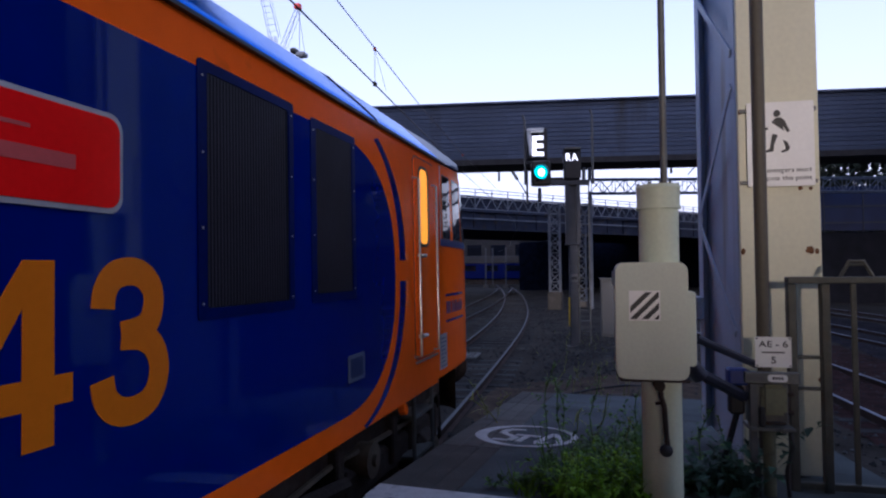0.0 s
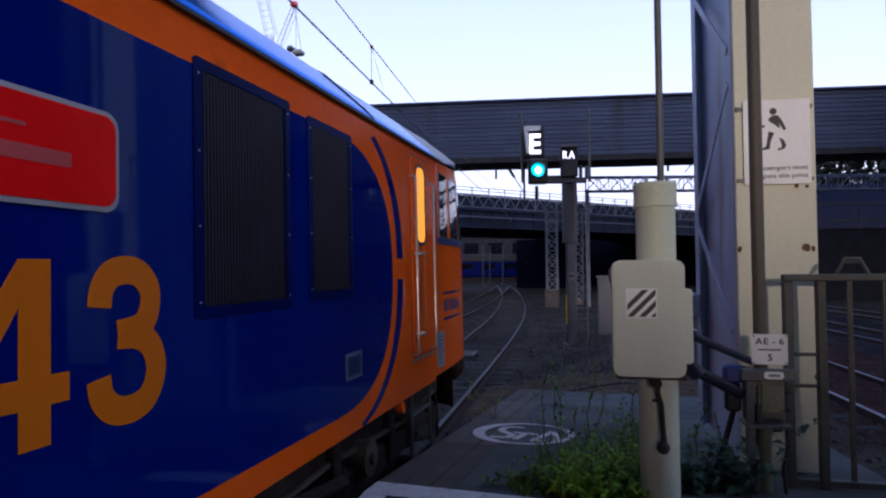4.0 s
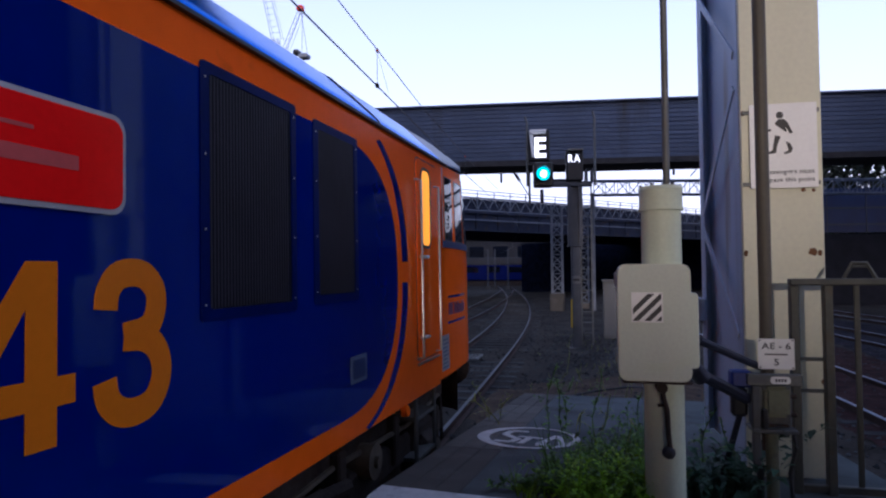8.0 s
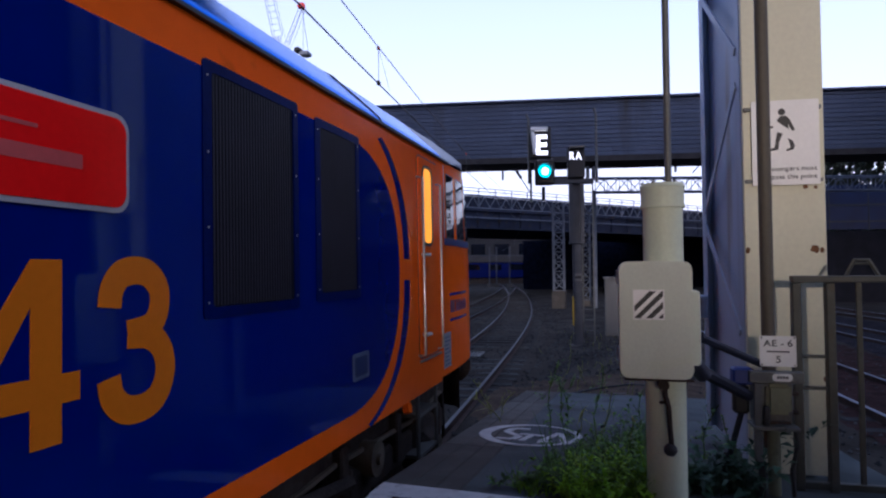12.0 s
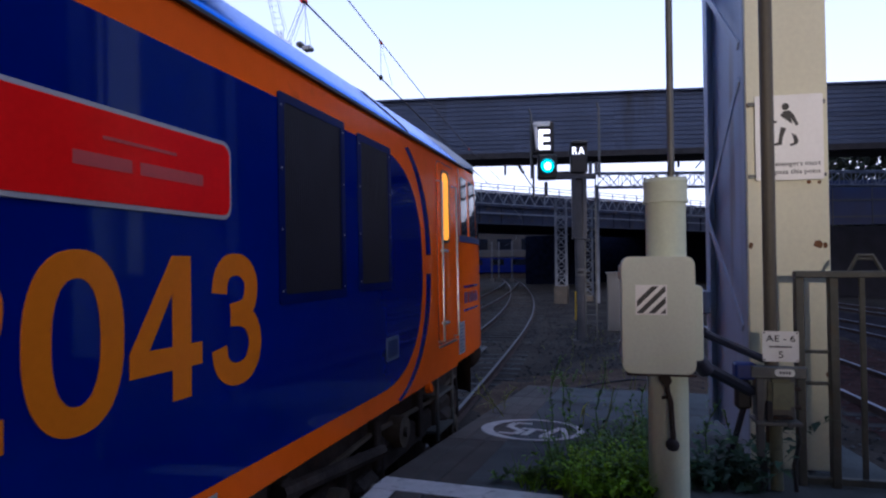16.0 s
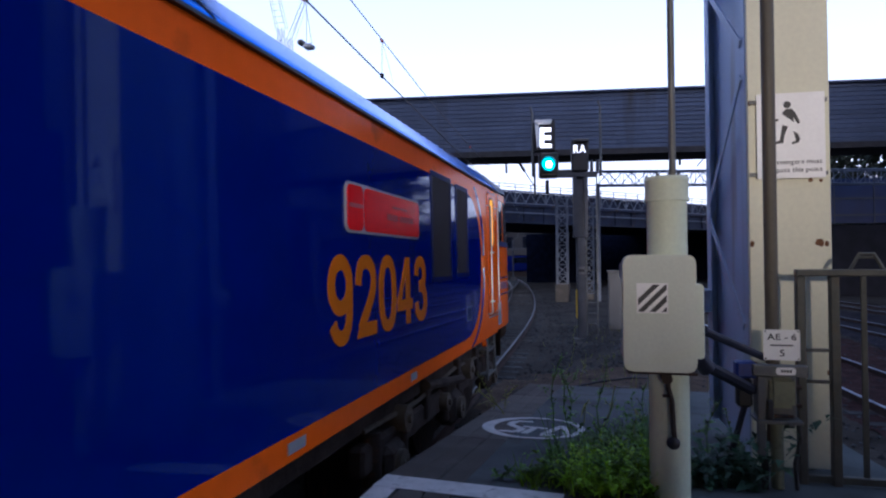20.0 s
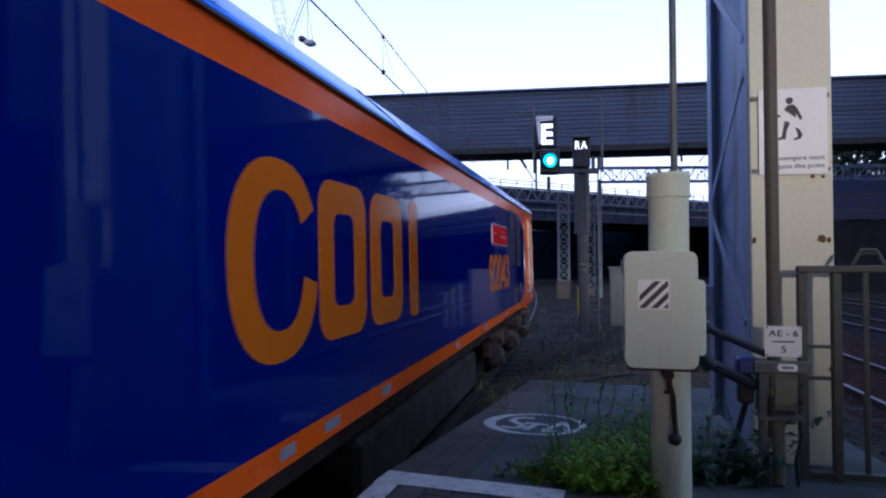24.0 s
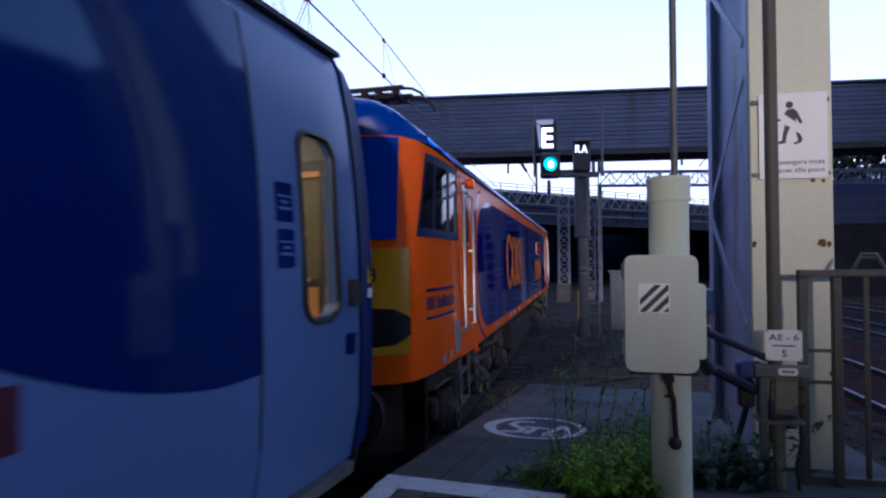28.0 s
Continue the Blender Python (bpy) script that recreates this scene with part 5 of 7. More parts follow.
        for v in (1.72, 2.42):
            flank_tube("door_handle", [(8.06, v, 0.012), (8.06, v, 0.05), (7.95, v, 0.05), (7.95, v, 0.012)], 0.014, SILVER, dr, e, "chrome handle")
        for u in ((7.855, 8.39) if e > 0 else (7.985, 8.575)):
            flank_tube("handrail", [(u, 1.55, 0.0), (u, 1.56, 0.06), (u, 3.08, 0.06), (u, 3.09, 0.0)], 0.011 if e > 0 else 0.017, SILVER, body, e, "polished steel handrail")
        flank("sill_step", [(7.87, 1.49), (8.51, 1.49), (8.51, 1.506), (7.87, 1.506)], 0.002, 0.016, SILVER, body, e, "bright door sill")
        dp = flank("data_panel", [(8.62, 1.32), (8.87, 1.32), (8.87, 1.66), (8.62, 1.66)], 0.001, 0.005, ALUMINIUM, body, e, "grey data panel")
        for k in range(8):
            flank("data_line", [(8.64, 1.345 + 0.038 * k), (8.85 - 0.03 * (k % 3), 1.345 + 0.038 * k), (8.85 - 0.03 * (k % 3), 1.357 + 0.038 * k), (8.64, 1.357 + 0.038 * k)], 0.0052, 0.0065, HATCH, dp, e)
        if e > 0:
            flank("small_hatch", rounded(6.48, 6.74, 1.57, 1.745, 0.01, 1), 0.004, 0.009, HATCH, body, e, "grey inspection plate")
            flank("small_hatch_face", rounded(6.51, 6.71, 1.595, 1.72, 0.01, 1), 0.0095, 0.011, HATCHFACE, body, e, "dull grey plate")
        def cab_band(name, y0, y1, v0, v1, material, label):
            """A strip of paint on both sides of the cab, along its plan."""
            n = max(1, int((y1 - y0) / 0.12))
            for sx in (1, -1):
                bm = bmesh.new()
                rows = []
                for k in range(n + 1):
                    y = y0 + (y1 - y0) * k / n
                    x = float(np.interp(y, [q[1] for q in PLAN], [q[0] for q in PLAN]))
                    rows.append([bm.verts.new((sx * (x + t), MID + e * y, v)) for v, t in ((v0, 0.001), (v0, 0.006), (v1, 0.006), (v1, 0.001))])
                for p, q in zip(rows, rows[1:]):
                    for i in range(4):
                        bm.faces.new((p[i], p[(i + 1) % 4], q[(i + 1) % 4], q[i]))
                bm.faces.new(rows[0])
                bm.faces.new(rows[-1])
                bmesh.ops.recalc_face_normals(bm, faces=bm.faces[:])
                part(name, bm, material, body, label)
        LAB0, LAB1 = (8.90, 9.66) if e > 0 else (8.89, 9.87)
        for v0, v1 in ((2.02, 2.045), (1.76, 1.785)):
            cab_band("label_line", LAB0 - 0.02, LAB1 + 0.02, v0, v1, BLUE, "blue line")
        widths = (0.075, 0.07, -0.04, 0.065, 0.045, 0.02, 0.02, 0.03, 0.04, 0.045, 0.02, 0.05, 0.045, 0.035)
        scale = (LAB1 - LAB0) / sum(abs(w) + 0.01 for w in widths)
        u = LAB1 if e < 0 else LAB0
        for k, w in enumerate(widths):
            q = u + (-abs(w) if e < 0 else abs(w)) * scale
            if w > 0:
                cab_band("label_bar", min(u, q), max(u, q), 1.85, 1.97 if k in (0, 1, 3, 5, 6, 7, 10, 12) else 1.94, FADED, "faded purple lettering bar")
            u = q + (-0.01 if e < 0 else 0.01) * scale
        for u in (8.05, 7.75) if e < 0 else ():
            flank("marker_plate", [(u + 1.3, 1.30), (u + 1.42, 1.30), (u + 1.42, 1.38), (u + 1.3, 1.38)], 0.0, 0.004, ALUMINIUM, body, e)
        # side windows, on the cab's own plan
        for sx in (1, -1):
            def on_cab(low, high, z0, z1, out):
                """A patch of the cab's side, with its own bounds below and above."""
                bm = bmesh.new()
                grid = []
                for h in (0.0, 0.5, 1.0):
                    z, row = z0 + (z1 - z0) * h, []
                    y0, y1 = low[0] + (high[0] - low[0]) * h, low[1] + (high[1] - low[1]) * h
                    for k in range(9):
                        y = y0 + (y1 - y0) * k / 8
                        p = cab_at(float(np.interp(y, [q[1] for q in PLAN], [q[0] for q in PLAN])), y, z)
                        row.append(bm.verts.new((sx * (p.x + out), MID + e * p.y, z)))
                    grid.append(row)
                for a, b in zip(grid, grid[1:]):
                    for k in range(8):
                        bm.faces.new((a[k], a[k + 1], b[k + 1], b[k]))
                edge = bmesh.ops.extrude_face_region(bm, geom=bm.faces[:])["geom"]
                for v in edge:
                    if isinstance(v, bmesh.types.BMVert):
                        v.co.x -= sx * 0.004
                bmesh.ops.recalc_face_normals(bm, faces=bm.faces[:])
                return bm
            # Front frame colour stands in for an orange reflection; the rear is navy.
            trim = ORANGE if e > 0 else WINDOWNAVY
            w = part("side_window", on_cab((8.69, 10.085), (8.69, 9.99), 2.53, 3.322, 0.006), trim, body, "three-pane cab window in a coloured frame", 40)
            for low, high in (((8.79, 9.09), (8.79, 9.08)), ((9.24, 9.655), (9.23, 9.65)), ((9.74, 10.045), (9.735, 9.95))):
                part("seal", on_cab((low[0] - 0.012, low[1] + 0.012), (high[0] - 0.012, high[1] + 0.012), 2.598, 3.25, 0.0085), BLACK, w, "thin black seal", 40)
                part("pane", on_cab(low, high, 2.61, 3.238, 0.011), DARKGLASS, w, "dark cab glass", 40)
            part("sill", on_cab((8.68, 10.095), (8.68, 10.08), 2.53, 2.597, 0.016), WINDOWSILL, w, "navy window sill", 40)
            part("rim", on_cab((8.675, 8.697), (8.675, 8.697), 2.53, 3.322, 0.014), ALUMINIUM if e > 0 else WINDOWNAVY, w)
        if e < 0:
            flank("lamp_cover", rounded(7.78, 7.98, 3.20, 3.31, 0.05), 0.002, 0.07, ORANGE, body, e, "orange lamp housing")
    for u, w in ((-5.6, 0.2), (-3.66, 0.16), (-3.1, 0.22), (-2.1, 0.2), (0.4, 0.16), (2.3, 0.2), (4.4, 0.16)):
        both("jacking_plate", lambda pl: slab([(u - w / 2, 1.262), (u + w / 2, 1.262), (u + w / 2, 1.325), (u - w / 2, 1.325)], pl, 0.001, 0.004), ALUMINIUM, body, "small grey plate")
    # underframe and bogies
    part("underframe", bevelled(boxes((-1.13, 1.13, MID - 9.3, MID + 9.3, 0.95, Z_LOW - 0.003)), 0.03), UNDER, loco, "dirty black underframe")
    part("equipment_case", bevelled(boxes((-1.18, 1.18, MID - 2.3, MID + 2.3, 0.42, 0.945)), 0.05), UNDER, loco)
    for e in (1, -1):
        c = MID + e * 6.4
        bg = part("bogie_frame", bevelled(boxes((-1.16, -1.02, c - 2.75, c + 2.75, 0.62, 0.86), (1.02, 1.16, c - 2.75, c + 2.75, 0.62, 0.86), (-1.0, 1.0, c - 0.9, c - 0.6, 0.55, 0.8), (-1.0, 1.0, c + 0.6, c + 0.9, 0.55, 0.8)), 0.03), UNDER, loco, "black bogie frame")
        for ax in (-2.15, 0.0, 2.15):
            for sx in (-1, 1):
                part("axle_box", bevelled(boxes((min(sx * 1.0, sx * 1.24), max(sx * 1.0, sx * 1.24), c + ax - 0.2, c + ax + 0.2, 0.38, 0.76)), 0.06), UNDER, bg)
                part("axle_cap", rods(((sx * 1.22, c + ax, 0.57), (sx * 1.29, c + ax, 0.57), 0.13, 14), ((sx * 1.29, c + ax, 0.57), (sx * 1.31, c + ax, 0.57), 0.05, 8)), CAPGREY, bg, "dusty round axle cap", 40)
                for d in (-0.34, 0.34):
                    part("spring", rods(((sx * 1.12, c + ax + d, 0.5), (sx * 1.12, c + ax + d, 0.93), 0.085, 10)), IRON, bg, smooth=40)
            ws = new("wheelset")
            ws.parent = loco
            ws.matrix_basis = pose(0, c + ax, 0.57)
            tagged(ws, "worn steel wheelset")
            ws["radius"] = 0.57
            for sx in (-1, 1):
                wh = part("wheel", rods(((sx * 0.68, 0, 0), (sx * 0.82, 0, 0), 0.57, 28), ((sx * 0.655, 0, 0), (sx * 0.685, 0, 0), 0.595, 28), ((sx * 0.82, 0, 0), (sx * 0.86, 0, 0), 0.16, 12)), IRON, ws, smooth=40)
            part("axle", rods(((-0.9, 0, 0), (0.9, 0, 0), 0.09, 10)), IRON, ws, smooth=40)
            rolling.append(ws)
        for sx in (-1, 1):
            for d, z, rr in ((0.7, 0.9, 0.13), (-0.5, 0.74, 0.1), (-1.9, 0.9, 0.12)):
                y = c + e * d
                part("brake_cylinder", rods(((sx * 1.0, y, z), (sx * 1.25, y, z), rr, 16), ((sx * 1.25, y, z), (sx * 1.28, y, z), rr * 0.35, 10)), CAPGREY, bg, "dusty round brake cylinder", 40)
            part("air_pipe", tube([(sx * 1.14, c - 2.7, 0.98), (sx * 1.17, c - 1.4, 0.94), (sx * 1.15, c + 0.2, 1.0), (sx * 1.18, c + 1.6, 0.95), (sx * 1.14, c + 2.7, 1.0)], 0.022), CAPGREY, bg)
            for d in (-1.1, 0.25, 1.3):
                part("bracket", bevelled(boxes((min(sx * 1.05, sx * 1.2), max(sx * 1.05, sx * 1.2), c + d - 0.06, c + d + 0.06, 0.7, 1.1)), 0.015), UNDER, bg)
            part("damper", rods(((sx * 1.2, c - 1.2, 1.05), (sx * 1.2, c + 0.3, 0.85), 0.05, 8)), UNDER, bg, smooth=40)
            part("sand_pipe", tube([(sx * 1.1, c + e * 2.9, 0.95), (sx * 1.1, c + e * 2.95, 0.5), (sx * 0.8, c + e * 2.85, 0.15)], 0.025), UNDER, bg)
            st = part("cab_step", boxes((min(sx * 1.1, sx * 1.3), max(sx * 1.1, sx * 1.3), MID + e * 8.19 - 0.25, MID + e * 8.19 + 0.25, 1.0, 1.03)), GALV, loco, "steel cab step")
            part("cab_step", boxes((min(sx * 1.1, sx * 1.3), max(sx * 1.1, sx * 1.3), MID + e * 8.19 - 0.25, MID + e * 8.19 + 0.25, 0.65, 0.68)), GALV, loco, "steel cab step")
            for d in (-0.27, 0.27):
                part("step_bar", rods(((sx * 1.29, MID + e * 8.19 + d, 0.6), (sx * 1.29, MID + e * 8.19 + d, Z_LOW - 0.004), 0.02, 6)), GALV, st)
            part("lifting_lug", rods(((sx * 1.3, MID + e * 7.55, 1.17), (sx * 1.35, MID + e * 7.55, 1.18), 0.045, 12)), ORANGE, loco, "orange lifting lug", 40)
    # pantograph
    pt = part("pantograph_base", bevelled(boxes((-0.6, 0.6, MID - 7.6, MID - 6.3, 3.93, 4.0)), 0.02), IRON, loco, "pantograph frame on the roof")
    k0, k1, k2 = (0, MID - 6.6, 4.0), (0, MID - 5.6, 4.25), (0, MID - 8.0, 4.36)
    part("lower_arm", rods((k0, k1, 0.05, 8)), IRON, pt)
    part("upper_arm", rods(((-0.3, *k1[1:]), k2, 0.03, 8), ((0.3, *k1[1:]), k2, 0.03, 8)), IRON, pt)
    for y in (MID - 8.225, MID - 7.825):
        part("collector_strip", bevelled(boxes((-0.62, 0.62, y - 0.03, y + 0.03, 4.395, 4.45)), 0.008), IRON, pt)
        part("strip_carrier", bevelled(boxes((-0.56, 0.56, y - 0.022, y + 0.022, 4.335, 4.37)), 0.006), IRON, pt)
        for x in (-0.52, -0.3, -0.12, 0.12, 0.3, 0.52):
            part("spring_box", bevelled(boxes((x - 0.045, x + 0.045, y - 0.025, y + 0.025, 4.365, 4.40)), 0.006), IRON, pt)
    for x in (-0.5, -0.18, 0.18, 0.5):
        part("cross_bar", bevelled(boxes((x - 0.025, x + 0.025, MID - 8.2, MID - 7.85, 4.34, 4.38)), 0.006), IRON, pt)
    part("head_yoke", rods(((-0.2, MID - 8.02, 4.35), (0.2, MID - 8.02, 4.35), 0.035, 8), ((0, MID - 8.02, 4.35), (0, MID - 8.0, 4.28), 0.04, 8)), IRON, pt, "", 40)
    for sx in (-1, 1):
        for y in (MID - 8.225, MID - 7.825):
            part("horn", tube([(sx * 0.6, y, 4.41), (sx * 0.72, y, 4.40), (sx * 0.84, y, 4.33), (sx * 0.91, y, 4.21)], 0.018), IRON, pt)
    for x in (-0.5, 0.5):
        for y in (MID - 7.4, MID - 6.5):
            part("insulator", rods(((x, y, 3.86), (x, y, 3.94), 0.07, 10)), REDPLATE, pt)


# ---- the sleeping coach behind it ----
COACH_AT, C_HALF = -22.55, 11.15
coach = thing("sleeping_coach", "midnight blue and silver-grey sleeping coach with a lit door window", "railway coach")
CPROF = [(1.28, 1.16), (1.335, 1.45), (1.352, 1.9), (1.348, 2.4), (1.325, 2.8), (1.285, 3.15), (1.235, 3.42), (1.16, 3.6), (0.98, 3.74), (0.6, 3.84), (0, 3.87)]


def coach_x(z):
    return float(np.interp(z, [p[1] for p in CPROF], [p[0] for p in CPROF]))


def coach_patch(us, low, high, out, sx, rows=10):
    """A painted field on the coach's flank between two heights."""
    bm = bmesh.new()
    grid = []
    for u in us:
        a, b = low(u), high(u)
        grid.append([bm.verts.new((sx * (coach_x(a + (b - a) * k / rows) + out), u, a + (b - a) * k / rows)) for k in range(rows + 1)])
    for p, q in zip(grid, grid[1:]):
        for k in range(rows):
            f = (p[k], q[k], q[k + 1], p[k + 1])
            bm.faces.new(f if sx > 0 else f[::-1])
    return bm


def window_ring(pl):
    """The rubber seal round the door window."""
    pts = [pl(u, v, 0.004) for u, v in rounded(10.475, 10.84, 2.0, 2.965, 0.11, 8)]
    bm = bmesh.new()
    for a, b in zip(pts, pts[1:] + pts[:1]):
        rod(bm, a, b, 0.018, 6)
    return bm


def hollow(ob, *solids):
    """Take the solids out of an object's mesh."""
    cutters = []
    for bm in solids:
        me = bpy.data.meshes.new("cutter")
        bmesh.ops.recalc_face_normals(bm, faces=bm.faces[:])
        bm.to_mesh(me)
        bm.free()
        cut = bpy.data.objects.new("cutter", me)
        scene.collection.objects.link(cut)
        m = ob.modifiers.new("cut", "BOOLEAN")
        m.operation, m.solver, m.object = "DIFFERENCE", "EXACT", cut
        cutters.append(cut)
    bpy.context.view_layer.update()
    graph = bpy.context.evaluated_depsgraph_get()
    me = bpy.data.meshes.new_from_object(ob.evaluated_get(graph))
    ob.modifiers.clear()
    me.set_sharp_from_angle(angle=radians(30))
    ob.data = me
    for cut in cutters:
        bpy.data.objects.remove(cut)


def build_coach():
    ring = CPROF + [(-x, z) for x, z in CPROF[-2::-1]]
    bm = bmesh.new()
    last = None
    for u, k in ((-C_HALF, 0.86), (-C_HALF + 0.06, 0.93), (-C_HALF + 0.2, 0.985), (-C_HALF + 0.45, 1), (0, 1), (C_HALF - 0.45, 1), (C_HALF - 0.1, 0.998), (C_HALF, 0.99), (C_HALF + 0.05, 0.965), (C_HALF + 0.06, 0.86)):
        r = [bm.verts.new((x * k, u, 1.16 + (z - 1.16) * (0.5 + k / 2))) for x, z in ring]
        if last:
            for i in range(len(r)):
                j = (i + 1) % len(r)
                bm.faces.new((last[i], r[i], r[j], last[j]))
        else:
            bm.faces.new(r)
        last = r
    bm.faces.new(last[::-1])
    bmesh.ops.recalc_face_normals(bm, faces=bm.faces[:])
    # a vestibule is hollowed out of the shell, and its door windows are cut right through
    shell = part("body", bm, COACHGREY, coach, "silver-grey body shell", 30)
    hollow(shell, boxes((-1.265, 1.265, 9.7, 11.05, 1.5, 3.1)), slab(rounded(10.475, 10.84, 2.0, 2.965, 0.11, 8), lambda u, v, t: Vector((t, u, v)), -1.6, 1.6))
    room = part("vestibule_end", boxes((-1.255, 1.255, 11.03, 11.045, 1.51, 3.09)), VESTOLIVE, shell, "dull olive vestibule end panel")
    part("ceiling_light", bevelled(boxes((-0.9, 0.9, 10.0, 10.75, 3.065, 3.095)), 0.008), WARMLAMP, room, "warm glowing ceiling light")
    for sx in (-1, 1):
        xs = lambda p, q: (min(sx * p, sx * q), max(sx * p, sx * q))
        part("olive_panel", boxes((*xs(0.4, 1.2), 11.014, 11.028, 2.165, 2.80)), VESTOLIVE, room, "dull olive wall panel")
        part("edge_panel", boxes((*xs(1.14, 1.25), 11.008, 11.0135, 1.52, 2.80)), VESTDARK, room, "dark olive edge panel")
        part("notice", boxes((*xs(0.79, 0.93), 11.008, 11.0135, 2.59, 2.785)), VESTGREY, room, "pale grey notice")
        part("notice_bar", boxes((*xs(0.85, 0.93), 11.004, 11.0075, 2.585, 2.61)), VESTDARK, room)
        part("display", bevelled(boxes((*xs(0.90, 0.98), 10.996, 11.0075, 2.734, 2.757)), 0.004), DISPLAYBLUE, room, "small glowing blue display")
        part("amber_bar", bevelled(boxes((*xs(0.836, 1.05), 10.998, 11.0135, 2.452, 2.488)), 0.006), VESTAMBER, room, "bright amber sign bar")
        for z in (2.28, 2.386):
            lamp = part("round_light", slab(rounded(-0.06, 0.06, -0.045, 0.045, 0.032, 6), lambda u, v, t: Vector((sx * 0.938 + u, 11.0135 - t, z + v)), 0.0, 0.03), ROUNDLAMP, room, "rounded orange indicator light", 30)
            part("reflector", boxes((*xs(0.912, 0.964), 10.979, 10.983, z - 0.003, z + 0.005)), VESTORANGE, lamp)
        part("rail_backing", boxes((*xs(0.855, 1.135), 11.004, 11.0135, 2.163, 2.205)), VESTDARK, room, "dark rail backing")
        part("silver_rail", rods(((sx * 0.86, 10.992, 2.198), (sx * 1.09, 10.992, 2.198), 0.008, 8)), SILVER, room, "", 40)
        part("kick_panel", boxes((*xs(0.86, 1.135), 11.006, 11.028, 1.52, 2.155)), VESTTAN, room, "warm tan lower panel")
        part("dark_band", boxes((*xs(0.4, 1.25), 11.010, 11.028, 2.836, 2.9)), VESTDARK, room, "dark olive band")
        part("orange_strip", boxes((*xs(0.4, 1.15), 10.995, 11.028, 2.802, 2.834)), VESTORANGE, room, "orange strip")
        part("upper_panel", boxes((*xs(0.4, 0.96), 11.012, 11.028, 2.902, 3.06)), VESTPALE, room, "pale grey-green upper panel")
        part("upper_corner", boxes((*xs(0.962, 1.25), 11.012, 11.028, 2.902, 3.06)), VESTGREY, room, "grey-green upper panel")
    us = [-9.9 + 0.3 * i for i in range(60)] + [7.9 + 0.1 * i for i in range(23)] + [10.105]
    def low(u):
        d = min(1.32, max(0.0, 10.0 - u))
        return 1.815 - 0.012 * min(1, max(0.0, 10.105 - u) / 0.3) + 0.20 * d * d
    for sx in (1, -1):
        part("blue_field", coach_patch(us, low, lambda u: 3.43, 0.004, sx), COACHBLUE, shell, "midnight blue side", 30)
        part("maroon_flash", coach_patch([-9.0 + 0.3 * i for i in range(60)] + [8.84, 8.92, 9.0], lambda u: 1.80, lambda u: 1.98 + 0.02 * min(1, max(0, 9.0 - u)), 0.006, sx, 3), MAROON, shell, "dark red flash", 30)
        part("seam", tube([(sx * (coach_x(z) + 0.002), 10.11, z) for z in (1.2, 1.5, 1.9, 2.4, 2.8, 3.15, 3.42)], 0.006, 4), CABLE, shell)
        part("cantrail", boxes((min(sx * 1.16, sx * 1.235), max(sx * 1.16, sx * 1.235), -C_HALF + 0.5, C_HALF - 0.03, 3.528, 3.556)), CABLE, shell, "black roof edge strip")
        part("skirt_step", boxes((min(sx * 1.15, sx * 1.32), max(sx * 1.15, sx * 1.32), C_HALF - 1.5, C_HALF - 0.1, 1.09, 1.155)), GALV, shell, "grey footstep")
        for e in (1,):
            pl = lambda u, v, t: Vector((sx * (coach_x(v) + t), u, v))
            wnd = part("door_window_seal", window_ring(pl), BLACK, shell, "black window seal")
            part("window_pane", slab(rounded(10.475, 10.84, 2.0, 2.965, 0.11, 8), pl, -0.03, -0.024), CLEAR, wnd, "clear window pane")
            for v0, v1 in ((2.49, 2.675), (2.275, 2.455)):
                s = part("notice", slab(rounded(10.245, 10.385, v0, v1, 0.01, 2), pl, 0.003, 0.007), COACHBLUE, shell, "small blue notice")
                for h0, h1, w in ((0.055, 0.07, 0.05), (0.085, 0.10, 0.03), (0.115, 0.125, 0.06)):
                    part("notice_bar", slab([(10.315 - w, v0 + h0), (10.315 + w, v0 + h0), (10.315 + w, v0 + h1), (10.315 - w, v0 + h1)], pl, 0.0072, 0.009), COACHGREY, s, "pale lettering bar")
            part("lifting_bracket", slab(rounded(10.95, 11.08, 2.05, 2.2, 0.03, 3), pl, 0.0, 0.03), CABLE, shell)
            part("side_lamp", slab(rounded(10.92, 11.0, 1.78, 1.9, 0.02, 3), pl, 0.0, 0.02), COACHBLUE, shell)
        for k in range(6):
            u = 6.9 - 2.6 * k
            pl = lambda u, v, t: Vector((sx * (coach_x(v) + t), u, v))
            part("window", slab(rounded(u - 0.6, u + 0.6, 2.2, 3.0, 0.1), pl, 0.006, 0.012), DARKGLASS, shell, "dark cabin window")
    for e in (1, -1):
        bm = bmesh.new()
        last = None
        for u, k in ((C_HALF - 0.03, 0.998), (C_HALF, 0.992), (C_HALF + 0.05, 0.968), (C_HALF + 0.28, 0.945), (C_HALF + 0.36, 0.88), (C_HALF + 0.37, 0.4)):
            r = [bm.verts.new((x * k * 1.004, e * (u + 0.004), 1.16 + (z - 1.16) * (0.5 + k / 2) * 1.002)) for x, z in ring]
            if last:
                for i in range(len(r) - 1):
                    bm.faces.new((last[i], r[i], r[i + 1], last[i + 1]))
            last = r
        bm.faces.new(last)
        bmesh.ops.recalc_face_normals(bm, faces=bm.faces[:])
        part("coach_end", bm, COACHEND, coach, "midnight blue coach end", 30)
    for sx in (1, -1):
        pl = lambda u, v, t: Vector((sx * (coach_x(v) * 0.945 + t), u, v))
        b = part("warning_bracket", slab(rounded(C_HALF + 0.12, C_HALF + 0.27, 2.06, 2.30, 0.01, 2), pl, 0.0, 0.012), CABLE, coach, "dark bracket with warning plates")
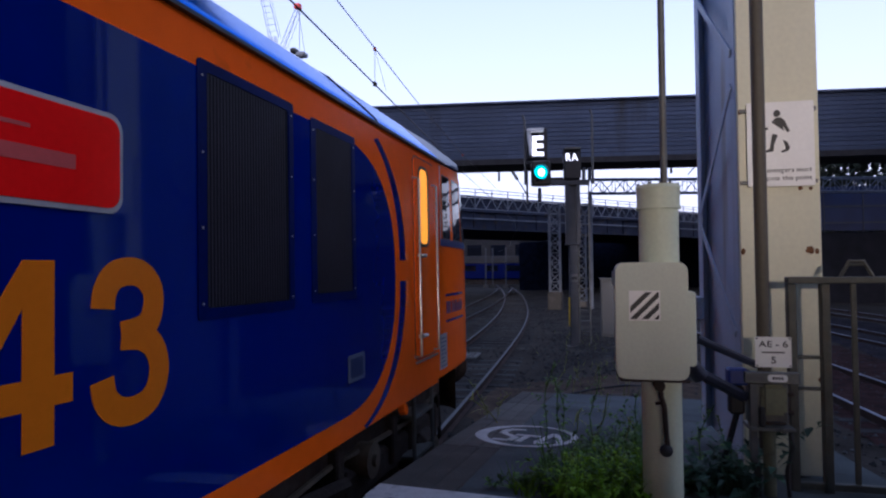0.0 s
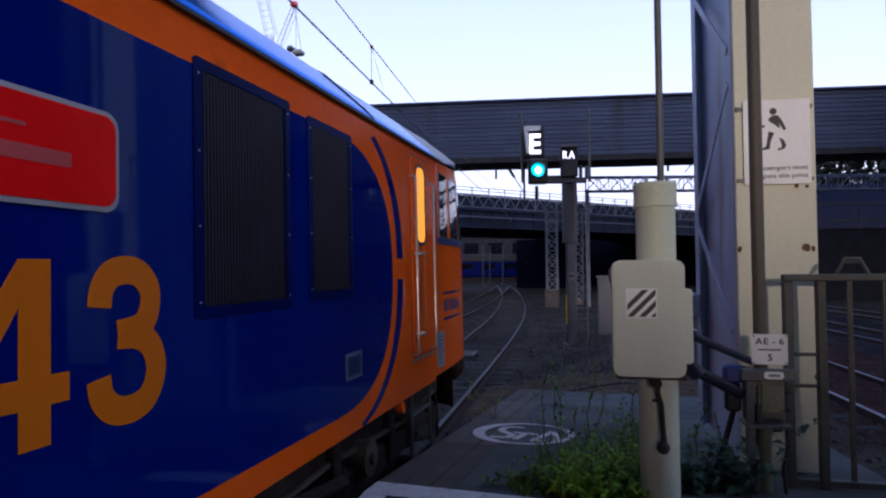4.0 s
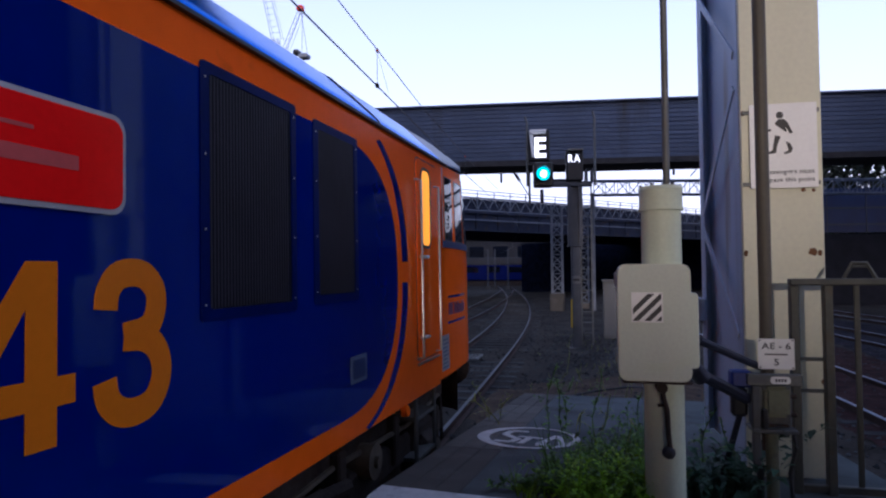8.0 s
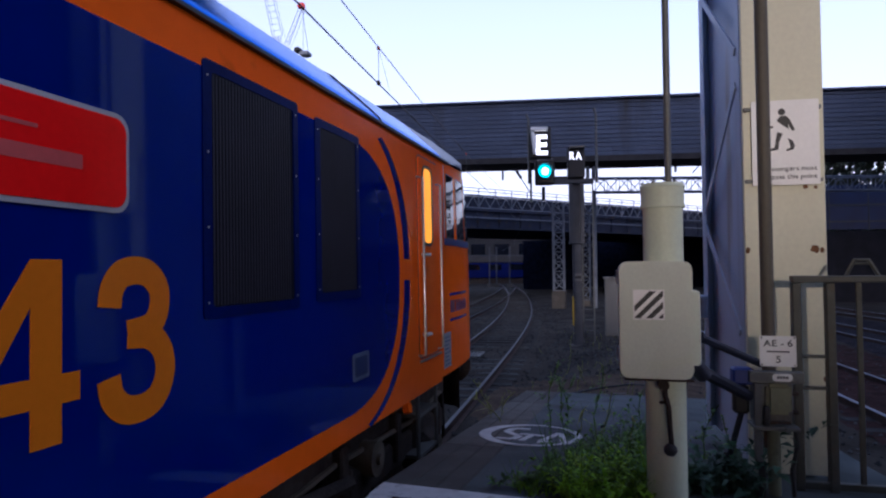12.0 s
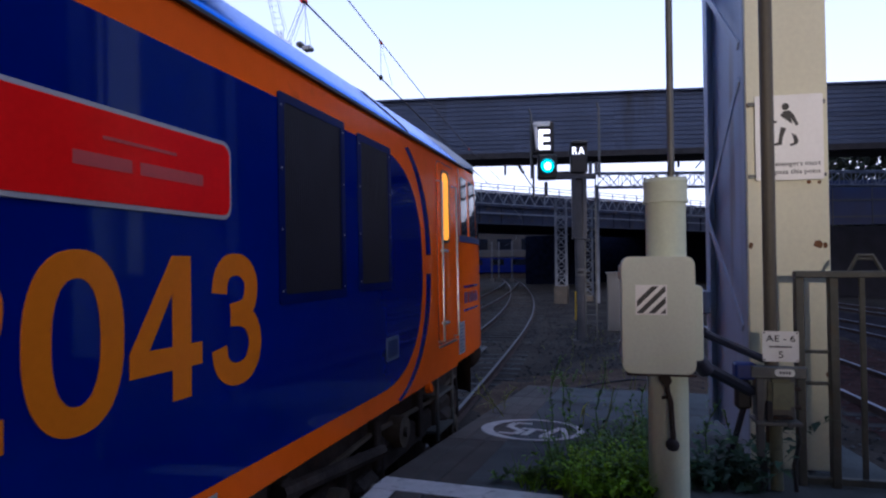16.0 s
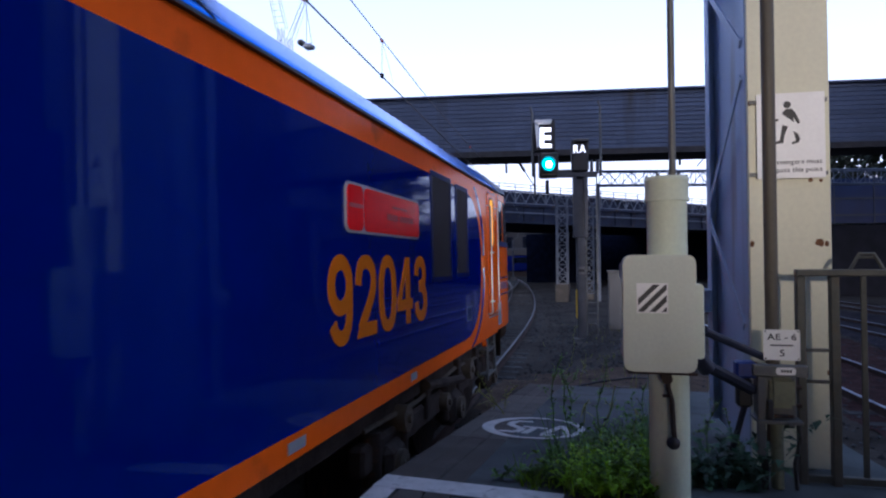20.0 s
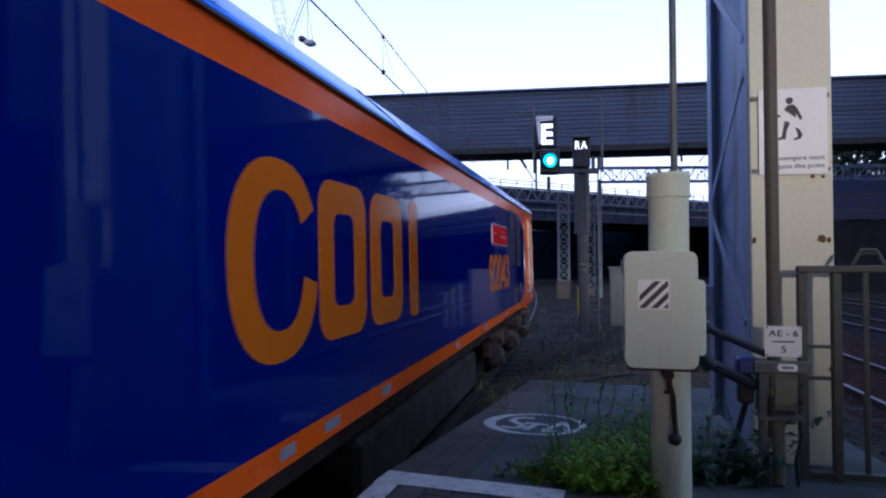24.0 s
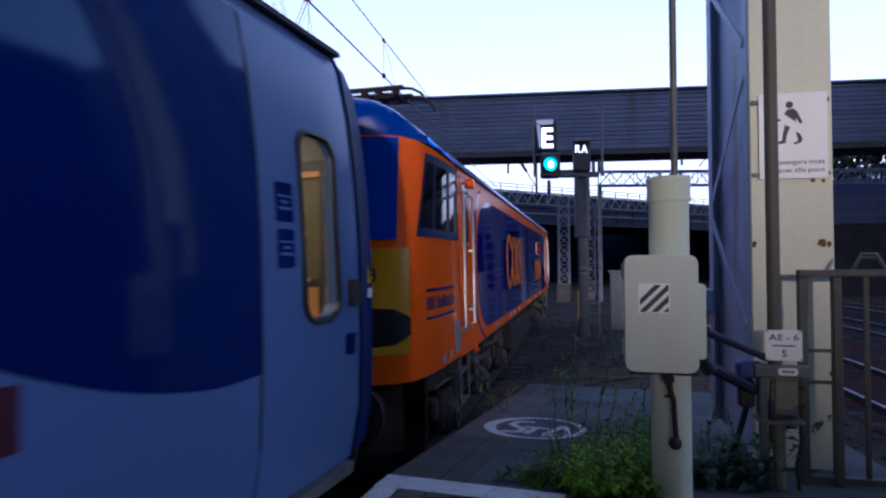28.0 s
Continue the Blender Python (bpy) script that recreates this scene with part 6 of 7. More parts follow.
        part("warning_triangle", slab([(C_HALF + 0.135, 2.165), (C_HALF + 0.255, 2.165), (C_HALF + 0.195, 2.285)], pl, 0.013, 0.017), YELLOW, b, "yellow warning triangle")
        part("warning_plate", slab([(C_HALF + 0.13, 2.075), (C_HALF + 0.26, 2.075), (C_HALF + 0.26, 2.135), (C_HALF + 0.13, 2.135)], pl, 0.013, 0.017), SIGNWHITE, b, "pale warning plate")
    # Gangway enlarged to keep light off the locomotive's face ahead of it.
    part("gangway", bevelled(boxes((-0.88, 0.88, C_HALF + 0.3, C_HALF + 0.74, 1.12, 3.6)), 0.1), BLACK, coach, "black gangway bellows, enlarged to shade the gap")
    part("underframe", bevelled(boxes((-1.15, 1.15, -C_HALF + 0.3, C_HALF - 0.3, 0.75, 1.155)), 0.04), UNDER, coach, "dirty black underframe")
    for sx in (-1, 1):
        part("buffer", rods(((sx * 0.87, C_HALF - 0.1, 1.05), (sx * 0.87, C_HALF + 0.4, 1.05), 0.1, 12), ((sx * 0.87, C_HALF + 0.4, 1.05), (sx * 0.87, C_HALF + 0.45, 1.05), 0.22, 16)), UNDER, coach, "", 40)
    for e in (1, -1):
        c = e * 8.0
        bg = part("bogie_frame", bevelled(boxes((-1.12, -1.0, c - 1.7, c + 1.7, 0.55, 0.74), (1.0, 1.12, c - 1.7, c + 1.7, 0.55, 0.74)), 0.03), UNDER, coach, "black bogie frame")
        for ax in (-1.28, 1.28):
            for sx in (-1, 1):
                part("axle_box", bevelled(boxes((min(sx * 1.0, sx * 1.2), max(sx * 1.0, sx * 1.2), c + ax - 0.17, c + ax + 0.17, 0.32, 0.62)), 0.05), UNDER, bg)
            ws = new("wheelset")
            ws.parent = coach
            ws.matrix_basis = pose(0, c + ax, 0.46)
            ws["radius"] = 0.46
            tagged(ws, "worn steel wheelset")
            for sx in (-1, 1):
                part("wheel", rods(((sx * 0.68, 0, 0), (sx * 0.82, 0, 0), 0.46, 24), ((sx * 0.655, 0, 0), (sx * 0.685, 0, 0), 0.485, 24)), IRON, ws, smooth=40)
            part("axle", rods(((-0.9, 0, 0), (0.9, 0, 0), 0.08, 10)), IRON, ws, smooth=40)
            rolling.append(ws)


build_loco()
build_coach()


# ---- on the platform end ----
FACE = 3.0  # degrees by which the platform furniture is turned


def switch_post():
    s = thing("switch_post", "pale grey switch box with hazard label on a pale green post", "switch box", at=(0.224, 3.734, 0), turn=FACE)
    post = part("post", rods(((0, 0, 0.95), (0, 0, 2.652), 0.108, 28)), POSTGREEN, s, "pale green-grey round post", 40)
    part("collar", rods(((0, 0, 2.652), (0, 0, 2.762), 0.117, 28), ((0, 0, 2.647), (0, 0, 2.664), 0.122, 28)), POSTGREEN, post, "post cap collar", 40)
    part("cap", rods(((0, 0, 2.762), (0, 0, 2.784), 0.123, 28, 0.115)), POSTGREEN, post, "", 40)
    for k in range(6):
        a = k * 1.047
        part("bolt", rods(((0.107 * math.cos(a), 0.107 * math.sin(a), 2.784), (0.107 * math.cos(a), 0.107 * math.sin(a), 2.797), 0.009, 6)), GALV, post)
    pl = lambda u, v, t: Vector((u, -t, v))
    bx = part("box", bevelled(slab(rounded(-0.255, 0.118, 1.72, 2.345, 0.045, 5), pl, 0.085, 0.235), 0.012, 2), BOXGREY, s, "pale grey cast box", 35)
    part("box_back", bevelled(boxes((-0.23, 0.115, -0.1, 0.1, 1.76, 2.31)), 0.03, 2), BOXGREY, bx, "", 35)
    part("flange", bevelled(slab(rounded(0.11, 0.16, 1.79, 2.19, 0.02, 3), pl, 0.10, 0.2), 0.008), BOXGREY, bx, "raised side flange", 35)
    part("drip_lip", bevelled(boxes((-0.235, 0.12, -0.23, -0.09, 1.708, 1.72)), 0.004), IRON, bx, "rusty lower edge")
    for v in (1.775, 1.79, 1.805):
        part("scratch", tube([pl(-0.12, v, 0.2362), pl(-0.01, v + 0.01, 0.2365), pl(0.11, v + 0.05, 0.2362)], 0.0016, 4), POSTGREEN, bx)
    for v in (2.26, 1.84):
        part("hinge", rods(((-0.255, -0.12, v - 0.04), (-0.255, -0.12, v + 0.04), 0.012, 8)), BOXGREY, bx)
    shift = lambda u, v, t: pl(u * 1.0 - 0.028, v, t)
    hz = part("hazard_label", slab([(-0.157, 2.034), (0.003, 2.034), (0.003, 2.194), (-0.157, 2.194)], shift, 0.2375, 0.2395), SIGNWHITE, bx, "black and white striped label")
    for k in range(4):
        c = -0.142 + 0.062 * k
        w = 0.034
        base, top = 2.042, 2.186
        pts = []
        for u0, v0 in ((c - 0.075, base), (c - 0.075 + w, base), (c + 0.069 + w, top), (c + 0.069, top)):
            pts.append((u0, v0))
        lo, hi = -0.15, -0.004
        poly = []
        for i in range(4):
            a, b = pts[i], pts[(i + 1) % 4]
            ins_a = lo <= a[0] <= hi
            if ins_a:
                poly.append(a)
            for edge in ((lo, hi) if b[0] > a[0] else (hi, lo)):
                if (a[0] - edge) * (b[0] - edge) < 0:
                    f = (edge - a[0]) / (b[0] - a[0])
                    poly.append((edge, a[1] + f * (b[1] - a[1])))
        if len(poly) > 2:
            part("stripe", slab(poly, shift, 0.2397, 0.2407), SIGNBLACK, hz)
    h = part("crank_handle", tube([pl(-0.025, 1.71, 0.15), pl(-0.02, 1.62, 0.155), pl(-0.004, 1.56, 0.16), pl(0.0, 1.44, 0.17), pl(0.006, 1.36, 0.17)], 0.014, 8), IRON, s, "rusty black crank handle", 40)
    knob = bmesh.new()
    bmesh.ops.create_icosphere(knob, subdivisions=2, radius=0.036, matrix=Matrix.Translation(pl(0.0, 1.335, 0.17)))
    part("knob", knob, CABLE, h, "round black knob", 60)
    part("pivot", rods((pl(-0.03, 1.68, 0.10), pl(-0.03, 1.68, 0.19), 0.03, 10)), IRON, h)
    part("catch", rods((pl(-0.05, 1.58, 0.15), pl(0.0, 1.585, 0.15), 0.01, 6)), IRON, h)
    part("upper_pole", rods(((0.034, 0, 2.783), (0.034, 0, 7.5), 0.02, 10)), GALV, s, "thin grey steel pole", 40)


def walking_mark(sheet, t0, t1, parent):
    """A plain dark pictogram of simple shapes on the sign."""
    part("mark", slab(oval(1.062, 3.371, 0.026, 0.024, 18), sheet, t0, t1), SIGNBLACK, parent)
    for pts in (((1.026, 3.315), (1.053, 3.342), (1.091, 3.344), (1.117, 3.319), (1.152, 3.247), (1.134, 3.236), (1.103, 3.286), (1.110, 3.249), (1.028, 3.308)),
                ((0.955, 3.274), (0.999, 3.277), (0.999, 3.261), (0.955, 3.259)),
                ((1.028, 3.233), (1.066, 3.222), (1.040, 3.160), (1.033, 3.110), (0.984, 3.104), (0.975, 3.117), (1.008, 3.129), (1.016, 3.179)),
                ((1.101, 3.188), (1.132, 3.173), (1.150, 3.136), (1.138, 3.110), (1.092, 3.098), (1.088, 3.111), (1.119, 3.123), (1.115, 3.147))):
        part("mark", slab(pts, sheet, t0, t1), SIGNBLACK, parent)


def steel_column():
    c = thing("steel_column", "cream-painted steel column with a latticed blue-grey flank", "column", at=(1.07, 4.742, 0), turn=5)
    W = 0.25
    L = 1.34
    part("front_plate", bevelled(boxes((-W, W + 0.016, 0, 0.04, 0.9, 9)), 0.006), CREAM, c, "cream front plate with rust spots")
    part("back_plate", bevelled(boxes((-W, W, L - 0.04, L, 0.9, 9)), 0.006), COLUMNGREY, c)
    part("web", boxes((-W + 0.07, -W + 0.085, 0.041, L - 0.041, 0.9, 9)), COLUMNGREY, c, "recessed web")
    part("web", boxes((W - 0.085, W - 0.07, 0.041, L - 0.041, 0.9, 9)), COLUMNGREY, c, "recessed web")
    for y in (0.041, L - 0.175):
        part("flank_angle", bevelled(boxes((-W - 0.004, -W + 0.008, y, y + 0.134, 0.9, 9)), 0.003), COLUMNGREY, c, "pale steel flange")
    flat = lambda u, v, t: Vector((-W - t, u, v))
    for k in range(-1, 3):
        for p, q in (((0.13, 3.62), (1.16, 2.80)), ((0.13, 3.86), (1.16, 4.68))):
            u = Vector((q[0] - p[0], q[1] - p[1])).normalized() * 0.03
            z = 2.02 * k
            if min(p[1], q[1]) + z > 0.9:
                part("lacing_bar", slab([(p[0] + u.y, p[1] + z - u.x), (q[0] + u.y, q[1] + z - u.x), (q[0] - u.y, q[1] + z + u.x), (p[0] - u.y, p[1] + z + u.x)], flat, 0.0045, 0.016), COLUMNGREY, c, "flat diagonal lacing bar")
    for z in (1.55, 2.42, 3.4, 4.4):
        for x in (-W + 0.015, W - 0.015):
            part("weld_spot", slab(oval(x, z, 0.014, 0.02, 8), lambda u, v, t: Vector((u, -t, v)), 0.001, 0.003), RUST, c)
    rng = random.Random(9)
    for u, v, r in ((0.19, 2.43, 0.03), (0.14, 2.855, 0.017), (0.205, 2.85, 0.013), (-0.232, 2.43, 0.015), (0.235, 2.43, 0.012), (-0.225, 1.6, 0.014), (0.232, 2.9, 0.011)):
        pts = [(u + r * rng.uniform(0.7, 1.2) * math.cos(6.283 * i / 11), v + r * rng.uniform(0.7, 1.2) * math.sin(6.283 * i / 11)) for i in range(11)]
        part("rust_spot", slab(pts, lambda u, v, t: Vector((u, -t, v)), 0.001, 0.003), RUST, c, "brown rust spot")
    part("junction_box", bevelled(boxes((-W - 0.12, -W - 0.006, L - 0.2, L, 1.86, 2.06)), 0.012), COLUMNGREY, c, "small grey junction box")
    # the warning sign, strapped to the column
    s = thing("warning_sign", "white sign with a dark pictogram and a line of warning words", "sign")
    M = pose(1.07, 4.742, 0, 0, 0, 5)
    pl = lambda u, v, t: M @ Vector(((u - 1.0685) * 0.903, -t, v))
    part("plate", slab(rounded(0.848, 1.322, 2.868, 3.452, 0.008, 2), pl, 0.022, 0.026), SIGNWHITE, s, "white sign plate")
    for z in (2.90, 3.40):
        part("strap", slab([(0.80, z - 0.012), (1.34, z - 0.012), (1.34, z + 0.012), (0.80, z + 0.012)], pl, 0.001, 0.02), GALV, s, "steel strap")
    walking_mark(pl, 0.0262, 0.0272, s)
    letters("Passengers must", pl, 0.93, 1.298, 2.955, 2.996, 0.0262, 0.0272, SIGNBLACK, s, 0.01)
    letters("not pass this point", pl, 0.89, 1.298, 2.900, 2.941, 0.0262, 0.0272, SIGNBLACK, s, 0.01)


def marker_pole():
    p = thing("marker_pole", "dark grey steel pole with a white location plate", "pole", at=(0.845, 4.19, 0), turn=FACE)
    part("pole", rods(((0, 0, 1.22), (0, 0, 7), 0.038, 18)), POLEGREY, p, "dark grey tube", 40)
    pl = lambda u, v, t: Vector((u, -t, v))
    pt = part("location_plate", slab(rounded(-0.062, 0.138, 1.714, 1.896, 0.006, 2), pl, 0.05, 0.054), SIGNWHITE, p, "white plate with black letters")
    letters("AE - 6", pl, -0.042, 0.118, 1.834, 1.872, 0.0542, 0.0552, SIGNBLACK, pt, 0.012)
    letters("5", pl, 0.026, 0.052, 1.737, 1.777, 0.0542, 0.0552, SIGNBLACK, pt, 0.012)
    part("rule", slab([(-0.025, 1.799), (0.1, 1.799), (0.1, 1.807), (-0.025, 1.807)], pl, 0.0542, 0.0552), SIGNBLACK, pt)
    for u, v in ((-0.052, 1.724), (0.128, 1.724), (-0.052, 1.886), (0.128, 1.886)):
        part("screw", rods((pl(u, v, 0.054), pl(u, v, 0.058), 0.005, 6)), IRON, pt)
    g = thing("switch_gear", "grey signalling switch gear with rods below the location plate", "switch gear", at=(0.845, 4.19, 0), turn=FACE)
    part("bracket", bevelled(boxes((-0.13, 0.17, -0.09, -0.045, 1.62, 1.69)), 0.006), GALV, g, "steel bracket")
    part("faded_label", slab(rounded(-0.13, -0.03, 1.635, 1.675, 0.008, 2), pl, 0.0905, 0.0925), CABGREY, g, "faded grey label")
    t = part("label", slab(rounded(-0.006, 0.103, 1.633, 1.677, 0.018, 4), pl, 0.0905, 0.0925), SIGNWHITE, g, "small white label")
    for k in range(4):
        part("label_bar", slab([(0.02 + 0.016 * k, 1.647), (0.031 + 0.016 * k, 1.647), (0.031 + 0.016 * k, 1.663), (0.02 + 0.016 * k, 1.663)], pl, 0.0927, 0.0935), SIGNBLACK, t)
    part("casing", bevelled(boxes((-0.035, 0.105, -0.08, 0.06, 1.43, 1.612)), 0.02, 2), OLIVECAST, g, "dull olive cast casing", 35)
    part("back_plate", bevelled(boxes((-0.1, 0.12, -0.04, 0.05, 1.37, 1.615)), 0.01), GALV, g, "grey back plate")
    part("casing_cap", rods(((0.07, -0.085, 1.35), (0.07, -0.12, 1.35), 0.016, 12)), GALV, g, "", 40)
    part("link_plate", bevelled(boxes((-0.058, -0.026, -0.11, -0.085, 1.37, 1.485)), 0.006), CABLE, g, "black link plate")
    part("cross_link", bevelled(boxes((-0.02, 0.085, -0.105, -0.085, 1.385, 1.4)), 0.004), IRON, g)
    part("side_bolt", rods(((0.10, -0.02, 1.55), (0.15, -0.02, 1.55), 0.014, 8)), IRON, g)
    part("side_bolt", rods(((0.10, -0.02, 1.44), (0.15, -0.02, 1.44), 0.014, 8)), IRON, g)
    part("conduit", tube([(0.12, -0.05, 1.36), (0.13, -0.06, 1.25), (0.10, -0.05, 1.1), (0.11, -0.05, 0.95)], 0.012), CABLE, g)
    part("tray", bevelled(boxes((-0.11, 0.14, -0.1, 0.08, 1.34, 1.365)), 0.005), GALV, g)
    part("stem", rods(((0.01, -0.03, 0.95), (0.01, -0.03, 1.34), 0.036, 14)), OLIVECAST, g, "", 40)
    part("guide_leg", bevelled(boxes((-0.105, -0.062, -0.085, -0.042, 1.15, 1.618)), 0.005), CABGREY, g, "pale grey guide leg")
    part("guide_leg", boxes((-0.085, -0.05, -0.08, -0.05, 0.95, 1.148)), CABLE, g)
    part("blue_cover", bevelled(boxes((-0.215, -0.10, -0.06, 0.04, 1.60, 1.70)), 0.012), BLUEPART, g, "blue plastic cover")
    part("black_clamp", bevelled(boxes((-0.21, -0.12, -0.04, 0.03, 1.42, 1.595)), 0.015), CABLE, g)
    lk = thing("drive_rods", "dark steel drive rods running from the switch box to the gear", "drive rod")
    part("upper_rod", rods(((0.40, 3.66, 1.93), (0.80, 4.20, 1.72), 0.024, 8)), DARKROD, lk, smooth=40)
    part("lower_rod", rods(((0.38, 3.64, 1.76), (0.72, 4.16, 1.53), 0.035, 8)), DARKROD, lk, smooth=40)
    part("stay", rods(((0.70, 4.2, 1.46), (0.60, 4.28, 1.02), 0.018, 8)), DARKROD, lk, smooth=40)
    part("knuckle", rods(((0.36, 3.62, 1.80), (0.42, 3.66, 1.72), 0.045, 10)), DARKROD, lk, smooth=40)


def platform_fence():
    f = thing("platform_fence", "grey galvanised steel fence across the platform end", "fence", at=(1.04, 4.385, 0), turn=FACE)
    for u, w in ((-0.02, 0.05), (0.171, 0.05), (1.55, 0.055)):
        part("post", bevelled(boxes((u, u + w, -0.03, 0.03, 0.9 - 1.2 * (u > 1), 2.208)), 0.005), FENCEGREY, f)
    part("top_rail", bevelled(boxes((-0.02, 1.75, -0.035, 0.035, 2.21, 2.252)), 0.006), FENCEGREY, f)
    part("bottom_rail", bevelled(boxes((0.031, 1.54, -0.02, 0.02, 0.93, 0.975)), 0.005), FENCEGREY, f)
    for v in (1.738, 1.542):
        part("short_rail", bevelled(boxes((0.031, 0.17, -0.012, 0.012, v, v + 0.021)), 0.004), FENCEGREY, f)
    for k in range(6):
        u = 0.36 + 0.196 * k
        part("bar", bevelled(boxes((u - 0.016, u + 0.016, -0.008, 0.008, 0.976, 2.209)), 0.003), FENCEGREY, f)
    part("hoop", tube([(0.29, 0, 2.25), (0.342, 0, 2.348), (0.42, 0, 2.348), (0.472, 0, 2.25)], 0.012, 8), FENCEGREY, f, "trapezoid hoop on the top rail", 40)
    part("hoop_bar", rods(((0.332, 0, 2.326), (0.43, 0, 2.326), 0.008, 8)), FENCEGREY, f)


def colour_signal():
    s = thing("railway_signal", "colour-light signal showing green with a lit letter E above", "railway signal", at=(-1.43, 20.05, 0), turn=12)
    pl = lambda u, v, t: Vector((u, -t, v))
    part("post", bevelled(boxes((-0.07, 0.2, -0.11, 0.11, -0.3, 3.05)), 0.02), SIGNALGREY, s, "grey lower post")
    part("post_joint", bevelled(boxes((-0.18, 0.305, -0.13, 0.13, 3.052, 3.12)), 0.01), SIGNALGREY, s)
    for u in (-0.165, 0.175):
        part("post_channel", boxes((u, u + 0.115, -0.1, 0.1, 3.122, 5.0)), SIGNALGREY, s, "grey post channel")
    part("post_plate", boxes((-0.049, 0.174, 0.02, 0.06, 3.122, 5.0)), SIGNALGREY, s)
    part("foot", bevelled(boxes((-0.2, 0.33, -0.24, 0.24, -0.4, -0.12)), 0.03), COPING, s, "concrete foot")
    part("plate", bevelled(boxes((-0.06, 0.19, -0.14, -0.112, 1.88, 2.12)), 0.01), CABGREY, s, "pale number plate")
    part("plate_bar", boxes((-0.03, 0.16, -0.145, -0.141, 1.96, 2.04)), SIGNBLACK, s)
    part("yellow_strip", boxes((-0.115, -0.071, -0.125, -0.09, 0.5, 1.4)), YELLOWSTRIP, s, "dull yellow marker strip")
    part("crossarm", bevelled(boxes((-1.2, 0.6, -0.1, 0.1, 4.95, 5.12)), 0.02), SIGNALGREY, s)
    hd = part("lamp_head", bevelled(boxes((-1.235, -0.63, -0.3, 0.12, 4.93, 5.72)), 0.05), BLACK, s, "black lamp head")
    part("hood", slab(oval(-0.957, 5.325, 0.24, 0.25, 28), pl, 0.29, 0.55, oval(-0.957, 5.325, 0.215, 0.225, 28)), BLACK, hd, "", 40)
    part("green_lens", slab(oval(-0.957, 5.325, 0.205, 0.215, 28), pl, 0.302, 0.33), GREEN, hd, "lit green lens")
    part("lens_core", slab(oval(-0.935, 5.33, 0.115, 0.13, 24), pl, 0.332, 0.345), GREENCORE, hd, "bright lamp core")
    part("arm", bevelled(boxes((-0.62, -0.2, -0.08, 0.08, 5.02, 5.2)), 0.02), BLACK, s)
    ra = part("indicator_box", bevelled(boxes((-0.2, 0.32, -0.2, 0.15, 5.13, 6.12)), 0.03), BLACK, s, "black indicator box")
    letters("RA", pl, -0.154, 0.221, 5.70, 5.945, 0.202, 0.215, WHITELIT, ra, 0.02, "lit white letters")
    part("visor", boxes((-0.17, 0.29, -0.42, -0.202, 6.06, 6.10)), GALV, ra)
    for u in (0.38, 0.56):
        part("stub", bevelled(boxes((u, u + 0.1, -0.06, 0.06, 5.13, 5.5)), 0.01), SIGNALGREY, s)
    ri = part("route_box", bevelled(boxes((-1.37, -0.72, -0.2, 0.15, 5.77, 6.76)), 0.03), BLACK, s, "black route indicator box")
    letters("E", pl, -1.2, -0.84, 5.87, 6.51, 0.202, 0.215, WHITELIT, ri, 0.03, "lit white letter")
    part("side_visor", slab([(-1.38, 6.68), (-1.26, 6.68), (-1.22, 5.93), (-1.29, 5.86)], pl, 0.21, 0.42), SIGNWHITE, ri, "white inner visor")
    part("top_visor", slab([(-1.37, 6.60), (-0.86, 6.62), (-0.86, 6.70), (-1.37, 6.70)], pl, 0.21, 0.5), SIGNWHITE, ri)
    for u in (-1.41, 0.73):
        part("guard_rail", rods(((u, 0.1, 5.0), (u, 0.1, 7.05 + 0.15 * (u > 0)), 0.04, 6), ((u, 0.1, 7.05 + 0.15 * (u > 0)), (u - 0.06, 0.1, 7.25 + 0.15 * (u > 0)), 0.035, 6)), GALV, s)
    for k in range(14):
        part("ladder_rung", rods(((0.28, 0.25, 0.3 + 0.34 * k), (0.62, 0.25, 0.3 + 0.34 * k), 0.014, 6)), GALV, s)
    for u in (0.28, 0.62):
        part("ladder_rail", rods(((u, 0.25, -0.25), (u, 0.25, 5.2), 0.022, 6)), GALV, s)


def trackside_cabinets():
    c = thing("relay_cabinet", "pale grey trackside relay cabinet with a rusty rail beside it", "cabinet", at=(-0.15, 22.5, -0.1), turn=FACE)
    b = part("body", bevelled(boxes((-0.45, 0.5, 0, 0.5, 0.0, 2.0)), 0.02), CABGREY, c)
    part("door", bevelled(boxes((-0.42, 0.02, -0.02, -0.003, 0.1, 1.9)), 0.008), CABGREY, c)
    part("door", bevelled(boxes((0.04, 0.47, -0.02, -0.003, 0.1, 1.9)), 0.008), CABGREY, c)
    part("roof", bevelled(boxes((-0.5, 0.55, -0.06, 0.56, 2.002, 2.06)), 0.01), CABGREY, c)
    for x, h in ((0.75, 1.5), (1.05, 1.35), (1.35, 1.2)):
        p = thing("marker_post", "short pale weathered trackside post", "post", at=(-0.15 + x, 21.4 + x * 0.4, -0.2), group="short trackside posts")
        part("post", bevelled(boxes((-0.05, 0.05, -0.05, 0.05, 0, h + 0.2)), 0.01), LATTICE, p)


# ---- weeds and litter ----
def leaf(bm, c, d, up, length, width):
    """A folded leaf of four faces."""
    side_ = d.cross(up).normalized()
    mid = c + d * length * 0.5 + up * length * 0.12
    tip = c + d * length - up * length * 0.08
    a, b = bm.verts.new(c), bm.verts.new(tip)
    m = bm.verts.new(mid)
    l = bm.verts.new(c + d * length * 0.45 + side_ * width + up * length * 0.16)
    r = bm.verts.new(c + d * length * 0.45 - side_ * width + up * length * 0.16)
    for f in ((a, m, l), (l, m, b), (a, r, m), (m, r, b)):
        bm.faces.new(f)


